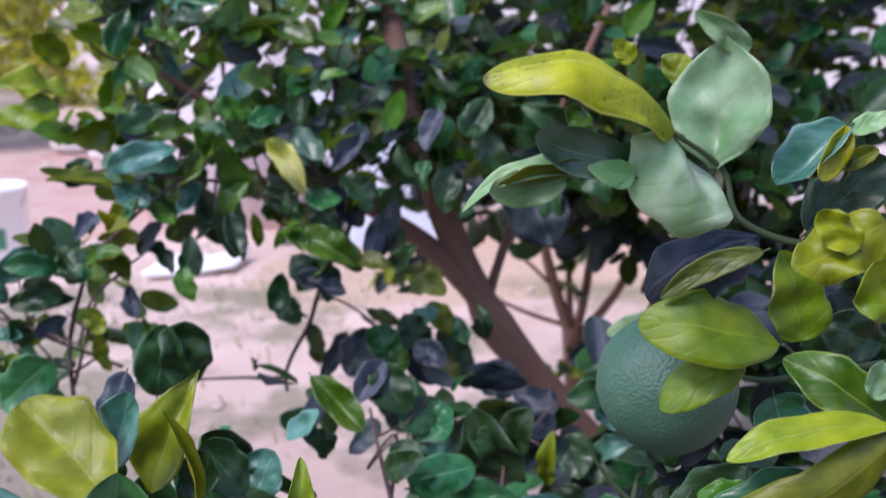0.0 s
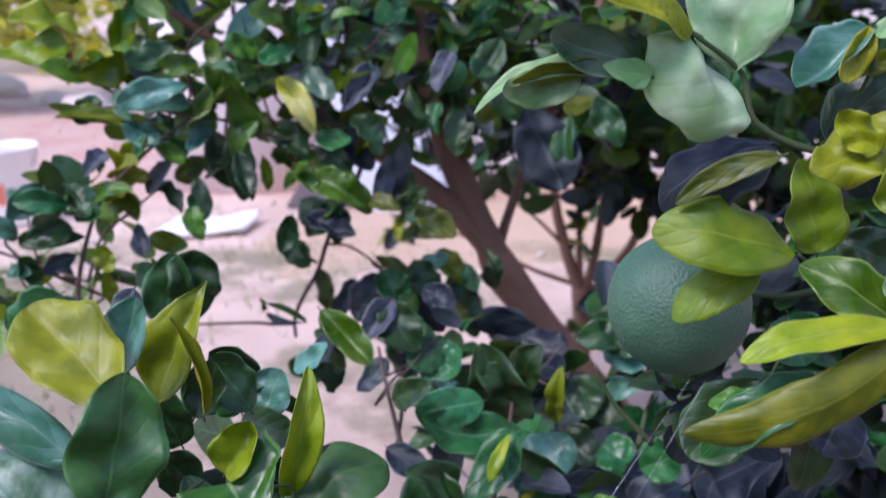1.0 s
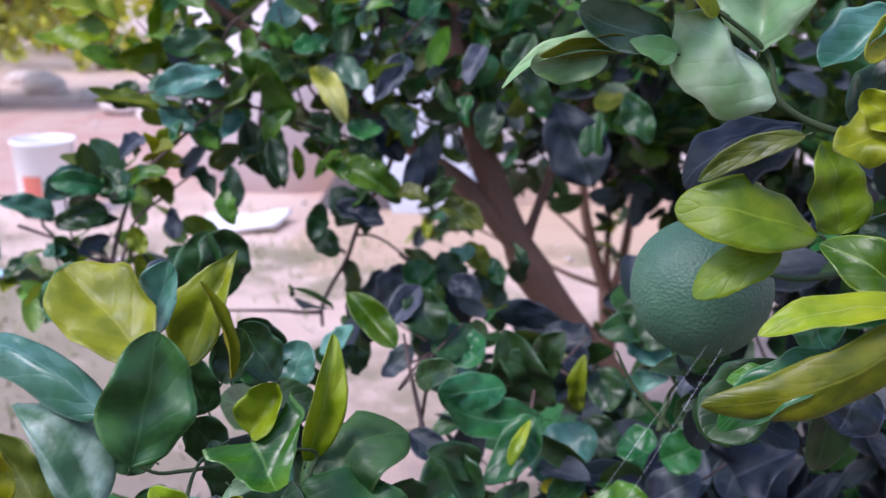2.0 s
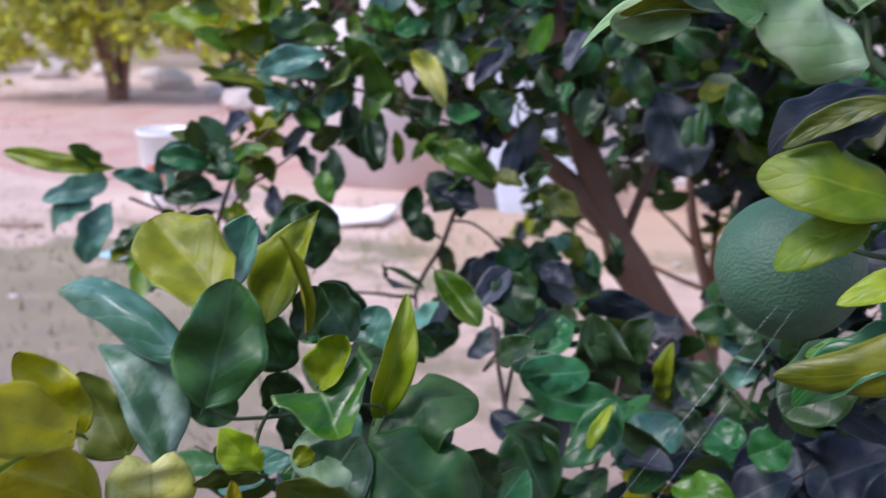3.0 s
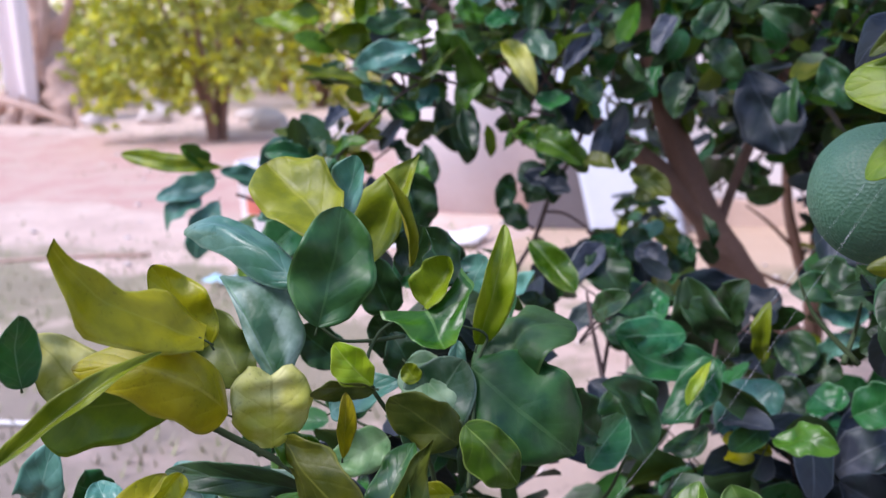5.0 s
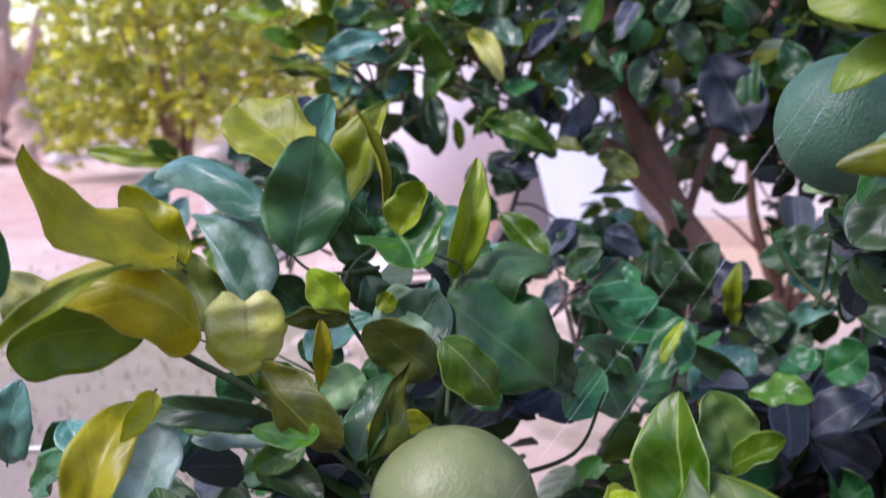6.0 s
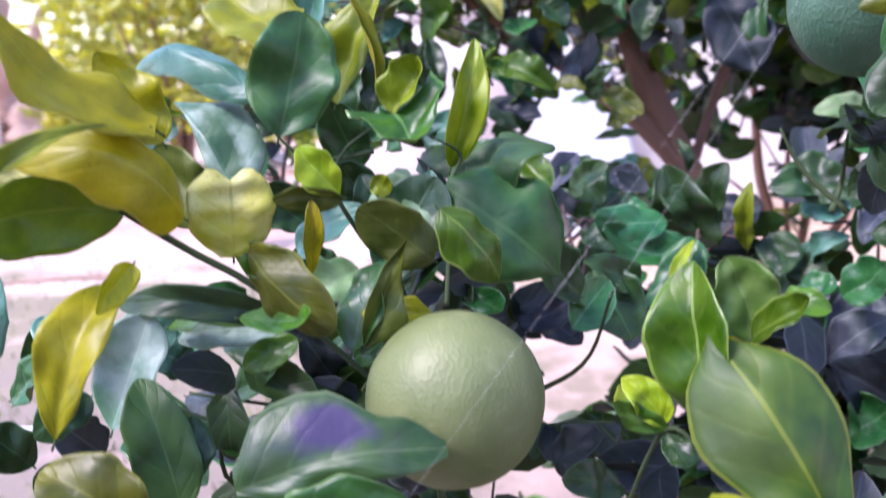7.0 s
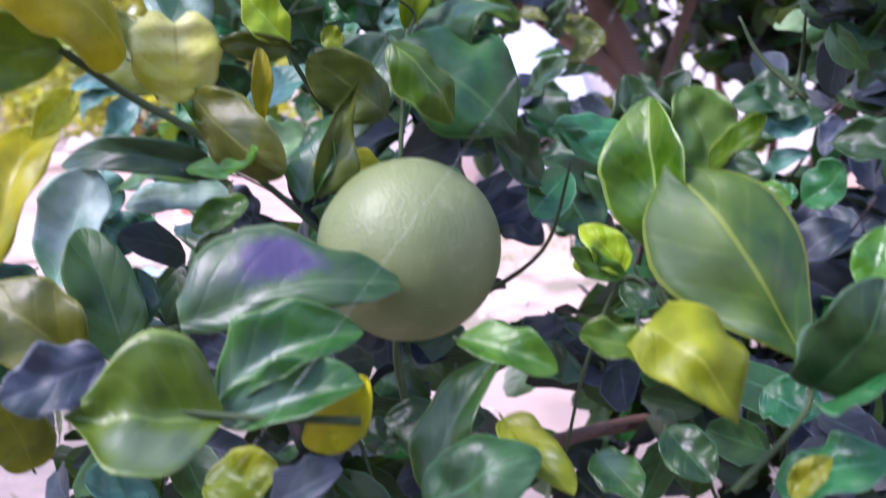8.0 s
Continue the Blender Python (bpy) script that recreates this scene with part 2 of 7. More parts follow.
LEAF = {
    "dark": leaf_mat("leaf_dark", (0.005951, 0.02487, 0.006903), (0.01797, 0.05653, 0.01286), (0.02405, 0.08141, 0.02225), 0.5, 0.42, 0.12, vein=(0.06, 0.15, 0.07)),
    # shade on green leaves put into a near-black navy colour
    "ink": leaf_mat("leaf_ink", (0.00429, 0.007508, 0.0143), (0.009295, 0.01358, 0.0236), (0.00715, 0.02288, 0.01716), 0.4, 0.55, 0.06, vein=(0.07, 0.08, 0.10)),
    # lilac reflection put into a grey-mauve leaf colour
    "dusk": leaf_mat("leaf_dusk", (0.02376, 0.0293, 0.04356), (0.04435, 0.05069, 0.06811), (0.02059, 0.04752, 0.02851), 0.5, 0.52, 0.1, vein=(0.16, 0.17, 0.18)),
    "green": leaf_mat("leaf_green", (0.02599, 0.08786, 0.00989), (0.06463, 0.1633, 0.01978), (0.08073, 0.1884, 0.02691), 0.5, 0.33, 0.22, vein=(0.12, 0.22, 0.075)),
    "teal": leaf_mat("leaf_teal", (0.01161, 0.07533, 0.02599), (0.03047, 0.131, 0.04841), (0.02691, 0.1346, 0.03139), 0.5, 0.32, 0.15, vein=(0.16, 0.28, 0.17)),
    # sky reflection painted as a bluish base colour
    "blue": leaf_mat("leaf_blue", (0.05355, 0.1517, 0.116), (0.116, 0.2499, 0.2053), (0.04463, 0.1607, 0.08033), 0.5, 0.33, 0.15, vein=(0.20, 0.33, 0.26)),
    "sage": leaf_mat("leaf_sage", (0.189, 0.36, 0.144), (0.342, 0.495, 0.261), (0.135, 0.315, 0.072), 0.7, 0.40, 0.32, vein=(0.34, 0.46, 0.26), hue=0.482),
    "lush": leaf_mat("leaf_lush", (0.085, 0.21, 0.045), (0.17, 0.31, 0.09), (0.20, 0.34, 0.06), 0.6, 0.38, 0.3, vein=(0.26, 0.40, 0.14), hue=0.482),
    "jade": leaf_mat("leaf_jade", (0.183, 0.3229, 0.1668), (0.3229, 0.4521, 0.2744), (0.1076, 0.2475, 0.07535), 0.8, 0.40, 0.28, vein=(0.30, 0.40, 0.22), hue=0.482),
    "bright": leaf_mat("leaf_bright", (0.02573, 0.08746, 0.007193), (0.05919, 0.1492, 0.01544), (0.1029, 0.1852, 0.02059), 0.55, 0.33, 0.3, vein=(0.30, 0.46, 0.12)),
    "leafgreen": leaf_mat("leaf_leafgreen", (0.08033, 0.1559, 0.0104), (0.1512, 0.2457, 0.01701), (0.1985, 0.2551, 0.01701), 0.6, 0.42, 0.3, 0.3, vein=(0.24, 0.32, 0.05)),
    "lime": leaf_mat("leaf_lime", (0.15, 0.27, 0.018), (0.28, 0.40, 0.04), (0.36, 0.42, 0.03), 0.6, 0.38, 0.35, vein=(0.40, 0.48, 0.12)),
    "olive": leaf_mat("leaf_olive", (0.1012, 0.1334, 0.011), (0.2024, 0.23, 0.0184), (0.3128, 0.3036, 0.0202), 0.6, 0.42, 0.3, 0.3, vein=(0.28, 0.30, 0.06), hue=0.49),
    "moss": leaf_mat("leaf_moss", (0.0382, 0.0595, 0.0085), (0.085, 0.1062, 0.0153), (0.1275, 0.136, 0.017), 0.6, 0.45, 0.2, 0.3, vein=(0.16, 0.18, 0.04), hue=0.49),
    "yellow": leaf_mat("leaf_yellow", (0.35, 0.33, 0.006), (0.52, 0.47, 0.012), (0.23, 0.27, 0.015), 0.6, 0.42, 0.35, 0.35, vein=(0.52, 0.50, 0.10), scorch=0.8, hue=0.498),
    "rich": leaf_mat("leaf_rich", (0.0144, 0.06528, 0.0096), (0.04032, 0.1248, 0.01632), (0.096, 0.1824, 0.0144), 0.5, 0.34, 0.15, vein=(0.13, 0.25, 0.075)),
    # whitish sky sheen painted into the leaf colour
    "silver_sheen": leaf_mat("leaf_silver_sheen", (0.13, 0.235, 0.18), (0.31, 0.41, 0.36), (0.05, 0.19, 0.08), 0.8, 0.5, 0.15, vein=(0.40, 0.50, 0.40)),
    "citron": leaf_mat("leaf_citron", (0.21, 0.235, 0.008), (0.33, 0.345, 0.014), (0.14, 0.18, 0.01), 0.6, 0.45, 0.35, 0.3, vein=(0.44, 0.44, 0.08), scorch=0.5, hue=0.498),
    # greyish sheen blended into the base colour
    "frost_sheen": leaf_mat("leaf_frost_sheen", (0.0382, 0.0952, 0.051), (0.1105, 0.1742, 0.119), (0.0255, 0.1105, 0.034), 0.9, 0.36, 0.15, vein=(0.22, 0.32, 0.22)),
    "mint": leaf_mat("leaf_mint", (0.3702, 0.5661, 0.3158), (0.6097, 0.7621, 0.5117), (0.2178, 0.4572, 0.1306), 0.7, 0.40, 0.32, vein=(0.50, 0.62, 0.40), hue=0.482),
    "gold": leaf_mat("leaf_gold", (0.2808, 0.2691, 0.00936), (0.4368, 0.3978, 0.0195), (0.2028, 0.2262, 0.01404), 0.5, 0.40, 0.35, 0.8, vein=(0.62, 0.58, 0.16), scorch=0.8, hue=0.498),
    "mustard": leaf_mat("leaf_mustard", (0.36, 0.29, 0.006), (0.52, 0.42, 0.010), (0.24, 0.25, 0.015), 0.6, 0.42, 0.35, 0.3, vein=(0.50, 0.44, 0.10), scorch=0.6, hue=0.498),
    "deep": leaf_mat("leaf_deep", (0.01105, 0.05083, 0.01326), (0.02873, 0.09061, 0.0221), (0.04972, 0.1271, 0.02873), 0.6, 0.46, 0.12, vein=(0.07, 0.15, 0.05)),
    # purple reflection painted on the blade
    "violet_glare": leaf_mat("leaf_violet_glare", (0.0184, 0.0713, 0.0207), (0.0391, 0.1058, 0.0322), (0.08625, 0.1207, 0.08625), 0.6, 0.38, 0.12, vein=(0.15, 0.22, 0.12), blot=((0.27, 0.50), (0.17, 0.17), (0.075, 0.048, 0.118), 0.95)),
    # whitish sheen painted as the pale base, green left along the midrib
    "pale_sheen": leaf_mat("leaf_pale_sheen", (0.12, 0.21, 0.155), (0.30, 0.40, 0.335), (0.04, 0.13, 0.06), 0.7, 0.42, 0.15, vein=(0.12, 0.24, 0.12), blot=((0.62, 0.40), (0.13, 0.36), (0.022, 0.085, 0.030), 0.9)),
    # pale blue sheen painted towards the leaf's base
    "blue_sheen": leaf_mat("leaf_blue_sheen", (0.01, 0.045, 0.01), (0.0225, 0.0775, 0.015), (0.0375, 0.1063, 0.025), 0.5, 0.36, 0.12, vein=(0.10, 0.17, 0.06), blot=((0.42, 0.30), (0.26, 0.30), (0.085, 0.125, 0.115), 0.45)),
    # grey-blue glare painted on one half
    "half_glare": leaf_mat("leaf_half_glare", (0.03395, 0.06959, 0.00679), (0.0679, 0.1104, 0.01188), (0.08059, 0.1188, 0.01697), 0.6, 0.36, 0.2, vein=(0.17, 0.24, 0.07), blot=((0.24, 0.40), (0.20, 0.30), (0.10, 0.13, 0.11), 0.5)),
    # sheen stripe painted on one half
    "side_sheen": leaf_mat("leaf_side_sheen", (0.01371, 0.05484, 0.007999), (0.03198, 0.0983, 0.01371), (0.08569, 0.1599, 0.02056), 0.6, 0.50, 0.15, vein=(0.22, 0.30, 0.05), blot=((0.20, 0.62), (0.24, 0.26), (0.10, 0.15, 0.06), 0.4)),
    "ochre": leaf_mat("leaf_ochre", (0.23, 0.195, 0.008), (0.36, 0.295, 0.013), (0.17, 0.20, 0.02), 0.7, 0.42, 0.3, 0.5, vein=(0.34, 0.30, 0.07), scorch=0.5, hue=0.498),
    "umber": leaf_mat("leaf_umber", (0.050, 0.058, 0.006), (0.095, 0.098, 0.010), (0.17, 0.16, 0.012), 0.7, 0.42, 0.2, 0.3, vein=(0.20, 0.20, 0.04), hue=0.49),
    "pale": leaf_mat("leaf_pale", (0.78, 0.74, 0.20), (0.90, 0.87, 0.38), (0.46, 0.47, 0.04), 0.6, 0.42, 0.35, 0.25, vein=(0.52, 0.50, 0.14), blot=((0.5, 0.12), (0.6, 0.36), (0.42, 0.42, 0.03), 0.8), hue=0.498),
}
UNDER = leaf_mat("leaf_underside", (0.13, 0.20, 0.06), (0.20, 0.27, 0.10), (0.22, 0.25, 0.05), 0.5, 0.55, 0.25, vein=(0.28, 0.34, 0.14))
UNDER_YELLOW = leaf_mat("leaf_yellow_underside", (0.28, 0.27, 0.02), (0.40, 0.37, 0.03), (0.22, 0.26, 0.03), 0.5, 0.55, 0.3, 0.5, vein=(0.46, 0.43, 0.12))
BARK = plain("bark", (0.130, 0.066, 0.046), (0.305, 0.165, 0.118), 14.0, 0.85, 0.7, 0, 0.006)
TWIG = plain("green_twig", (0.022, 0.042, 0.012), (0.055, 0.085, 0.028), 60.0, 0.85, 0.3, 0, 0.001)
TWIG_BROWN = plain("brown_twig", (0.05, 0.028, 0.026), (0.12, 0.075, 0.065), 60.0, 0.8, 0.4, 0, 0.001)


def ground_mat():
    m, nt, bs = node_mat("dirt")
    big, mid, fine = noise_tex(nt, 0.55, 5.0), noise_tex(nt, 3.2, 6.0, 0.6), noise_tex(nt, 60.0, 6.0, 0.7)
    tc = nt.nodes.new("ShaderNodeTexCoord")
    sep = nt.nodes.new("ShaderNodeSeparateXYZ")
    nt.links.new(tc.outputs["Object"], sep.inputs[0])
    col = mixc(nt, ramp(nt, mid, (0.3, (0, 0, 0)), (0.7, (1, 1, 1))), (0.52, 0.365, 0.300), (0.76, 0.575, 0.490))
    # the red earth behind, from about four metres on, with a ragged border
    red = calc(nt, "MULTIPLY", calc(nt, "GREATER_THAN", calc(nt, "MULTIPLY_ADD", big, 2.6, sep.outputs[1]), 5.6), calc(nt, "LESS_THAN", calc(nt, "MULTIPLY_ADD", mid, 1.5, sep.outputs[1]), 8.3))
    col = mixc(nt, calc(nt, "MULTIPLY", red, ramp(nt, mid, (0.34, (0.1, 0.1, 0.1)), (0.58, (1, 1, 1)))), col, (0.53, 0.295, 0.245))
    # orange earth along the foot of the house wall
    clay = calc(nt, "MULTIPLY", calc(nt, "GREATER_THAN", calc(nt, "MULTIPLY_ADD", mid, 0.7, sep.outputs[1]), 3.5), calc(nt, "GREATER_THAN", calc(nt, "MULTIPLY_ADD", big, 0.9, sep.outputs[0]), -0.3))
    col = mixc(nt, calc(nt, "MULTIPLY", clay, 0.8), col, (0.50, 0.345, 0.225))
    # thin green growth on the nearer soil
    tuft = noise_tex(nt, 1.7, 6.0, 0.65)
    west = ramp(nt, calc(nt, "MULTIPLY_ADD", calc(nt, "ADD", sep.outputs[0], calc(nt, "MULTIPLY", big, 1.6)), -0.8, 0.35), (0.0, (0, 0, 0)), (1.0, (1, 1, 1)))
    west = calc(nt, "MULTIPLY", west, ramp(nt, calc(nt, "MULTIPLY_ADD", calc(nt, "ADD", sep.outputs[1], calc(nt, "MULTIPLY", mid, 1.4)), -0.7, 3.2), (0.0, (0, 0, 0)), (1.0, (1, 1, 1))))
    moss = ramp(nt, calc(nt, "MULTIPLY_ADD", west, 0.17, calc(nt, "MULTIPLY", tuft, ramp(nt, calc(nt, "MULTIPLY_ADD", calc(nt, "MULTIPLY_ADD", tuft, 2.4, sep.outputs[1]), -0.5, 3.3), (0.0, (0.2, 0.2, 0.2)), (1.0, (1, 1, 1))))), (0.49, (0, 0, 0)), (0.58, (1, 1, 1)))
    col = mixc(nt, calc(nt, "MULTIPLY", moss, 0.8), col, mixc(nt, mid, (0.075, 0.085, 0.04), (0.25, 0.24, 0.11)))
    ash = ramp(nt, calc(nt, "MULTIPLY_ADD", west, 0.25, calc(nt, "MULTIPLY", noise_tex(nt, 2.6, 5.0, 0.6), ramp(nt, calc(nt, "MULTIPLY_ADD", calc(nt, "MULTIPLY_ADD", mid, 1.6, sep.outputs[1]), -0.8, 2.9), (0.0, (0, 0, 0)), (1.0, (1, 1, 1))))), (0.44, (0, 0, 0)), (0.60, (1, 1, 1)))
    col = mixc(nt, calc(nt, "MULTIPLY", ash, 0.45), col, (0.25, 0.20, 0.195))
    col = mixc(nt, calc(nt, "MULTIPLY", fine, 0.4), col, (0.44, 0.34, 0.29))
    # leaf litter and crumbs in loose patches under the tree
    litter = ramp(nt, calc(nt, "MULTIPLY_ADD", noise_tex(nt, 9.0, 5.0, 0.7), 1.0, calc(nt, "MULTIPLY", sep.outputs[1], -0.06)), (0.50, (0, 0, 0)), (0.60, (1, 1, 1)))
    col = mixc(nt, calc(nt, "MULTIPLY", litter, 0.55), col, (0.20, 0.15, 0.11))
    # browner, darker tone towards the nearer ground
    front_brown = ramp(nt, calc(nt, "MULTIPLY_ADD", sep.outputs[1], -0.9, calc(nt, "MULTIPLY_ADD", mid, 1.4, 1.75)), (0.0, (0, 0, 0)), (1.0, (1, 1, 1)))
    col = mixc(nt, calc(nt, "MULTIPLY", front_brown, 0.42), col, (0.26, 0.20, 0.17))
    # shade of the tree put into the unseen near soil to cut bounced light
    near_shade = ramp(nt, calc(nt, "MULTIPLY_ADD", sep.outputs[1], -1.4, calc(nt, "MULTIPLY_ADD", mid, 2.2, calc(nt, "MULTIPLY_ADD", big, 5.0, -2.0))), (0.0, (0, 0, 0)), (1.0, (1, 1, 1)))
    col = mixc(nt, calc(nt, "MULTIPLY", near_shade, 0.85), col, mixc(nt, fine, (0.10, 0.082, 0.055), (0.21, 0.17, 0.12)))
    nt.links.new(col, bs.inputs["Base Color"])
    bs.inputs["Roughness"].default_value = 0.95
    bump(nt, bs, calc(nt, "ADD", fine, mid), 0.6, 0.02)
    return m


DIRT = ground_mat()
GRASS = plain("grass_blades", (0.17, 0.19, 0.08), (0.32, 0.31, 0.17), 3.0, 0.7, 0.1)
LIMEWASH = plain("limewashed_plaster", (0.68, 0.61, 0.59), (0.80, 0.74, 0.73), 1.6, 0.9, 0.5, 0, 0.006)
DADO = plain("earth_stained_plaster", (0.52, 0.36, 0.27), (0.68, 0.52, 0.44), 2.2, 0.9, 0.5, 0, 0.006)
WEDGE_SHADE = plain("wedge_shade_grey", (0.10, 0.082, 0.088), (0.17, 0.145, 0.152), 4.0, 0.9, 0.5, 0, 0.006)
SHEET = plain("white_sheet", (0.50, 0.52, 0.60), (0.61, 0.63, 0.70), 3.0, 0.6, 0.15)
PLASTIC = plain("white_plastic", (0.82, 0.80, 0.80), (0.92, 0.90, 0.90), 9.0, 0.4, 0.05)
STONE = plain("pale_stone", (0.48, 0.40, 0.37), (0.66, 0.58, 0.54), 7.0, 0.9, 0.6, 0, 0.01)
DEADWOOD = plain("weathered_wood", (0.37, 0.23, 0.17), (0.68, 0.48, 0.40), 5.0, 0.85, 0.8, 0, 0.02)
CLOTH = plain("pale_cloth", (0.80, 0.68, 0.66), (0.90, 0.80, 0.78), 5.0, 0.95, 0.3)
RED_INK = plain("red_print", (0.60, 0.14, 0.10), (0.70, 0.22, 0.16), 20.0, 0.5, 0.05)
GREEN_INK = plain("green_print", (0.05, 0.20, 0.12), (0.08, 0.28, 0.16), 20.0, 0.5, 0.05)
BUSH_LEAF = leaf_mat("bush_leaf", (0.40, 0.42, 0.045), (0.66, 0.63, 0.08), (0.86, 0.76, 0.05), 0.9, 0.5, 0.5)
FAR_LEAF = leaf_mat("far_leaf", (0.22, 0.26, 0.06), (0.42, 0.44, 0.12), (0.54, 0.52, 0.12), 0.7, 0.5, 0.3)


def rind_mat(name, a, b, c, relief):
    """Green citrus rind: pitted, with paler blotches and dry scars."""
    m, nt, bs = node_mat(name)
    broad, mid = noise_tex(nt, 16.0, 3.0), noise_tex(nt, 70.0, 5.0)
    tc = nt.nodes.new("ShaderNodeTexCoord")
    pit = add(nt, "ShaderNodeTexVoronoi", Scale=430.0)
    nt.links.new(tc.outputs["Object"], pit.inputs["Vector"])
    lump = noise_tex(nt, 190.0, 4.0)
    col = mixc(nt, ramp(nt, broad, (0.3, (0, 0, 0)), (0.7, (1, 1, 1))), a, b)
    col = mixc(nt, calc(nt, "MULTIPLY", ramp(nt, mid, (0.56, (0, 0, 0)), (0.72, (1, 1, 1))), 0.5), col, c)
    nt.links.new(col, bs.inputs["Base Color"])
    bs.inputs["Roughness"].default_value = 0.52
    bs.inputs["Subsurface Weight"].default_value = 0.08
    bs.inputs["Subsurface Radius"].default_value = (0.004, 0.006, 0.002)
    bump(nt, bs, calc(nt, "ADD", pit.outputs["Distance"], calc(nt, "MULTIPLY", lump, 0.5)), relief, 0.0014)
    return m


RIND = rind_mat("green_rind", (0.105, 0.140, 0.044), (0.175, 0.210, 0.078), (0.25, 0.275, 0.125), 0.2)
RIND_DEEP = rind_mat("deep_green_rind", (0.032, 0.095, 0.052), (0.062, 0.145, 0.085), (0.10, 0.19, 0.115), 0.4)

# ---------------------------------------------------------------- setting
def hill(x, y):
    return 0.05 * noise.noise(Vector((x * 0.5, y * 0.5, 0))) + 0.02 * noise.noise(Vector((x * 2.1, y * 2.1, 3)))


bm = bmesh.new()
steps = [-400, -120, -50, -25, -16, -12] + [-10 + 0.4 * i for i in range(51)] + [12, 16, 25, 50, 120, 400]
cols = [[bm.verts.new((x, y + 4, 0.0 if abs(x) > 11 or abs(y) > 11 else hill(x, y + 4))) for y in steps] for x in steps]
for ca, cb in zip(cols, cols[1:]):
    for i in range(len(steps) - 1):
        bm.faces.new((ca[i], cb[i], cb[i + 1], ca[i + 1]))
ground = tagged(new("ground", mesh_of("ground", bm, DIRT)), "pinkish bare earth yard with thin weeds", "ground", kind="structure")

# the house wall behind the tree
bm = bmesh.new()
box(bm, (-0.62, 4.28, 0.12), (7.0, 4.5, 3.2), 0.01)
box(bm, (-0.64, 4.26, -0.1), (7.0, 4.5, 0.118), 0.01)
for face in bm.faces:
    face.material_index = 1 if face.calc_center_median().z < 0.117 else 0
wall = tagged(new("wall_north", mesh_of("wall_north", bm, LIMEWASH, DADO, smooth=False)), "limewashed house wall with an earth-stained foot", "wall", kind="structure")

# unseen added walls: south one blocks sky light behind the camera, east one encloses
bm = bmesh.new()
box(bm, (-9.0, -6.4, -0.1), (6.5, -6.1, 3.0), 0.01)
tagged(new("sky_block_wall", mesh_of("sky_block_wall", bm, plain("sky_block_brown", (0.16, 0.12, 0.09), (0.26, 0.20, 0.16), 1.4, 0.95, 0.4), smooth=False)), "unseen brown wall added to block sky light", "wall", kind="structure")
bm = bmesh.new()
box(bm, (6.5, -6.4, -0.1), (6.8, 4.28, 3.2), 0.01)
tagged(new("wall_east", mesh_of("wall_east", bm, LIMEWASH, smooth=False)), "unseen limewashed side wall added to close the yard", "wall", kind="structure")

# low water tank of cement, built against the wall
tank = thing("water_tank", "round pale rendered cement tank beside the house wall", "tank")
def ring(bm, r, z0, z1, b):
    rows = [(r - 0.07, z0), (r, z0), (r, z1 - b), (r - b, z1), (r - 0.07 + b, z1), (r - 0.07, z1 - b)]
    loops = [[bm.verts.new((-1.05 + q * math.cos(2 * math.pi * k / 56), 4.82 + q * math.sin(2 * math.pi * k / 56), z)) for k in range(56)] for q, z in rows]
    for la, lb in zip(loops, loops[1:] + loops[:1]):
        for k in range(56):
            bm.faces.new((la[k], la[(k + 1) % 56], lb[(k + 1) % 56], lb[k]))


bm = bmesh.new()
ring(bm, 0.455, -0.1, 0.98, 0.015)
part("body", bm, plain("tank_render", (0.64, 0.54, 0.53), (0.86, 0.78, 0.78), 3.0, 0.9, 0.5, 0, 0.006), tank)
bm = bmesh.new()
ring(bm, 0.468, 0.982, 1.04, 0.012)
part("coping", bm, LIMEWASH, tank)

# dark wedge standing in for shade beside the tank, and the leaning white sheet
bm = bmesh.new()
tri = [(-0.75, 4.10, 0.0), (-0.36, 4.06, 0.0), (-0.46, 4.10, 0.46)]
front = [bm.verts.new(p) for p in tri]
back = [bm.verts.new((p[0], 4.275, p[2])) for p in tri]
bm.faces.new(front)
bm.faces.new(back[::-1])
for i in range(3):
    bm.faces.new((front[i], back[i], back[(i + 1) % 3], front[(i + 1) % 3]))
bmesh.ops.bevel(bm, geom=list(bm.edges), offset=0.01, segments=2, affect="EDGES")
bmesh.ops.recalc_face_normals(bm, faces=bm.faces)
tagged(new("buttress", mesh_of("buttress", bm, WEDGE_SHADE, smooth=False)), "dark grey wedge added for the shaded patch by the tank", "buttress")

bm = bmesh.new()
bmesh.ops.create_grid(bm, x_segments=12, y_segments=16, size=0.5)
for v in bm.verts:
    u, w = v.co.x + 0.5, v.co.y + 0.5
    v.co = Vector((-0.39 + 0.40 * u - 0.20 * w, 4.00 + 0.17 * w + 0.01 * math.sin(7 * u + 3 * w), 0.012 + 0.78 * w))
bmesh.ops.solidify(bm, geom=bm.faces[:], thickness=0.012)
tagged(new("leaning_sheet", mesh_of("leaning_sheet", bm, SHEET)), "bluish white fibre sheet leaning on the wall", "sheet")

# ---------------------------------------------------------------- yard things
bucket = thing("bucket", "white plastic paint bucket with a worn label", "bucket", (-1.87, 3.90, 0.0))
bucket.scale = (0.92, 0.92, 1.0)
bm = bmesh.new()
prof = [(0.110, 0.004), (0.117, 0.0), (0.122, 0.015), (0.1375, 0.315), (0.1435, 0.318), (0.1435, 0.330), (0.134, 0.330), (0.130, 0.30), (0.117, 0.012)]
rings = [[bm.verts.new((r * math.cos(2 * math.pi * k / 40), r * math.sin(2 * math.pi * k / 40), z)) for k in range(40)] for r, z in prof]
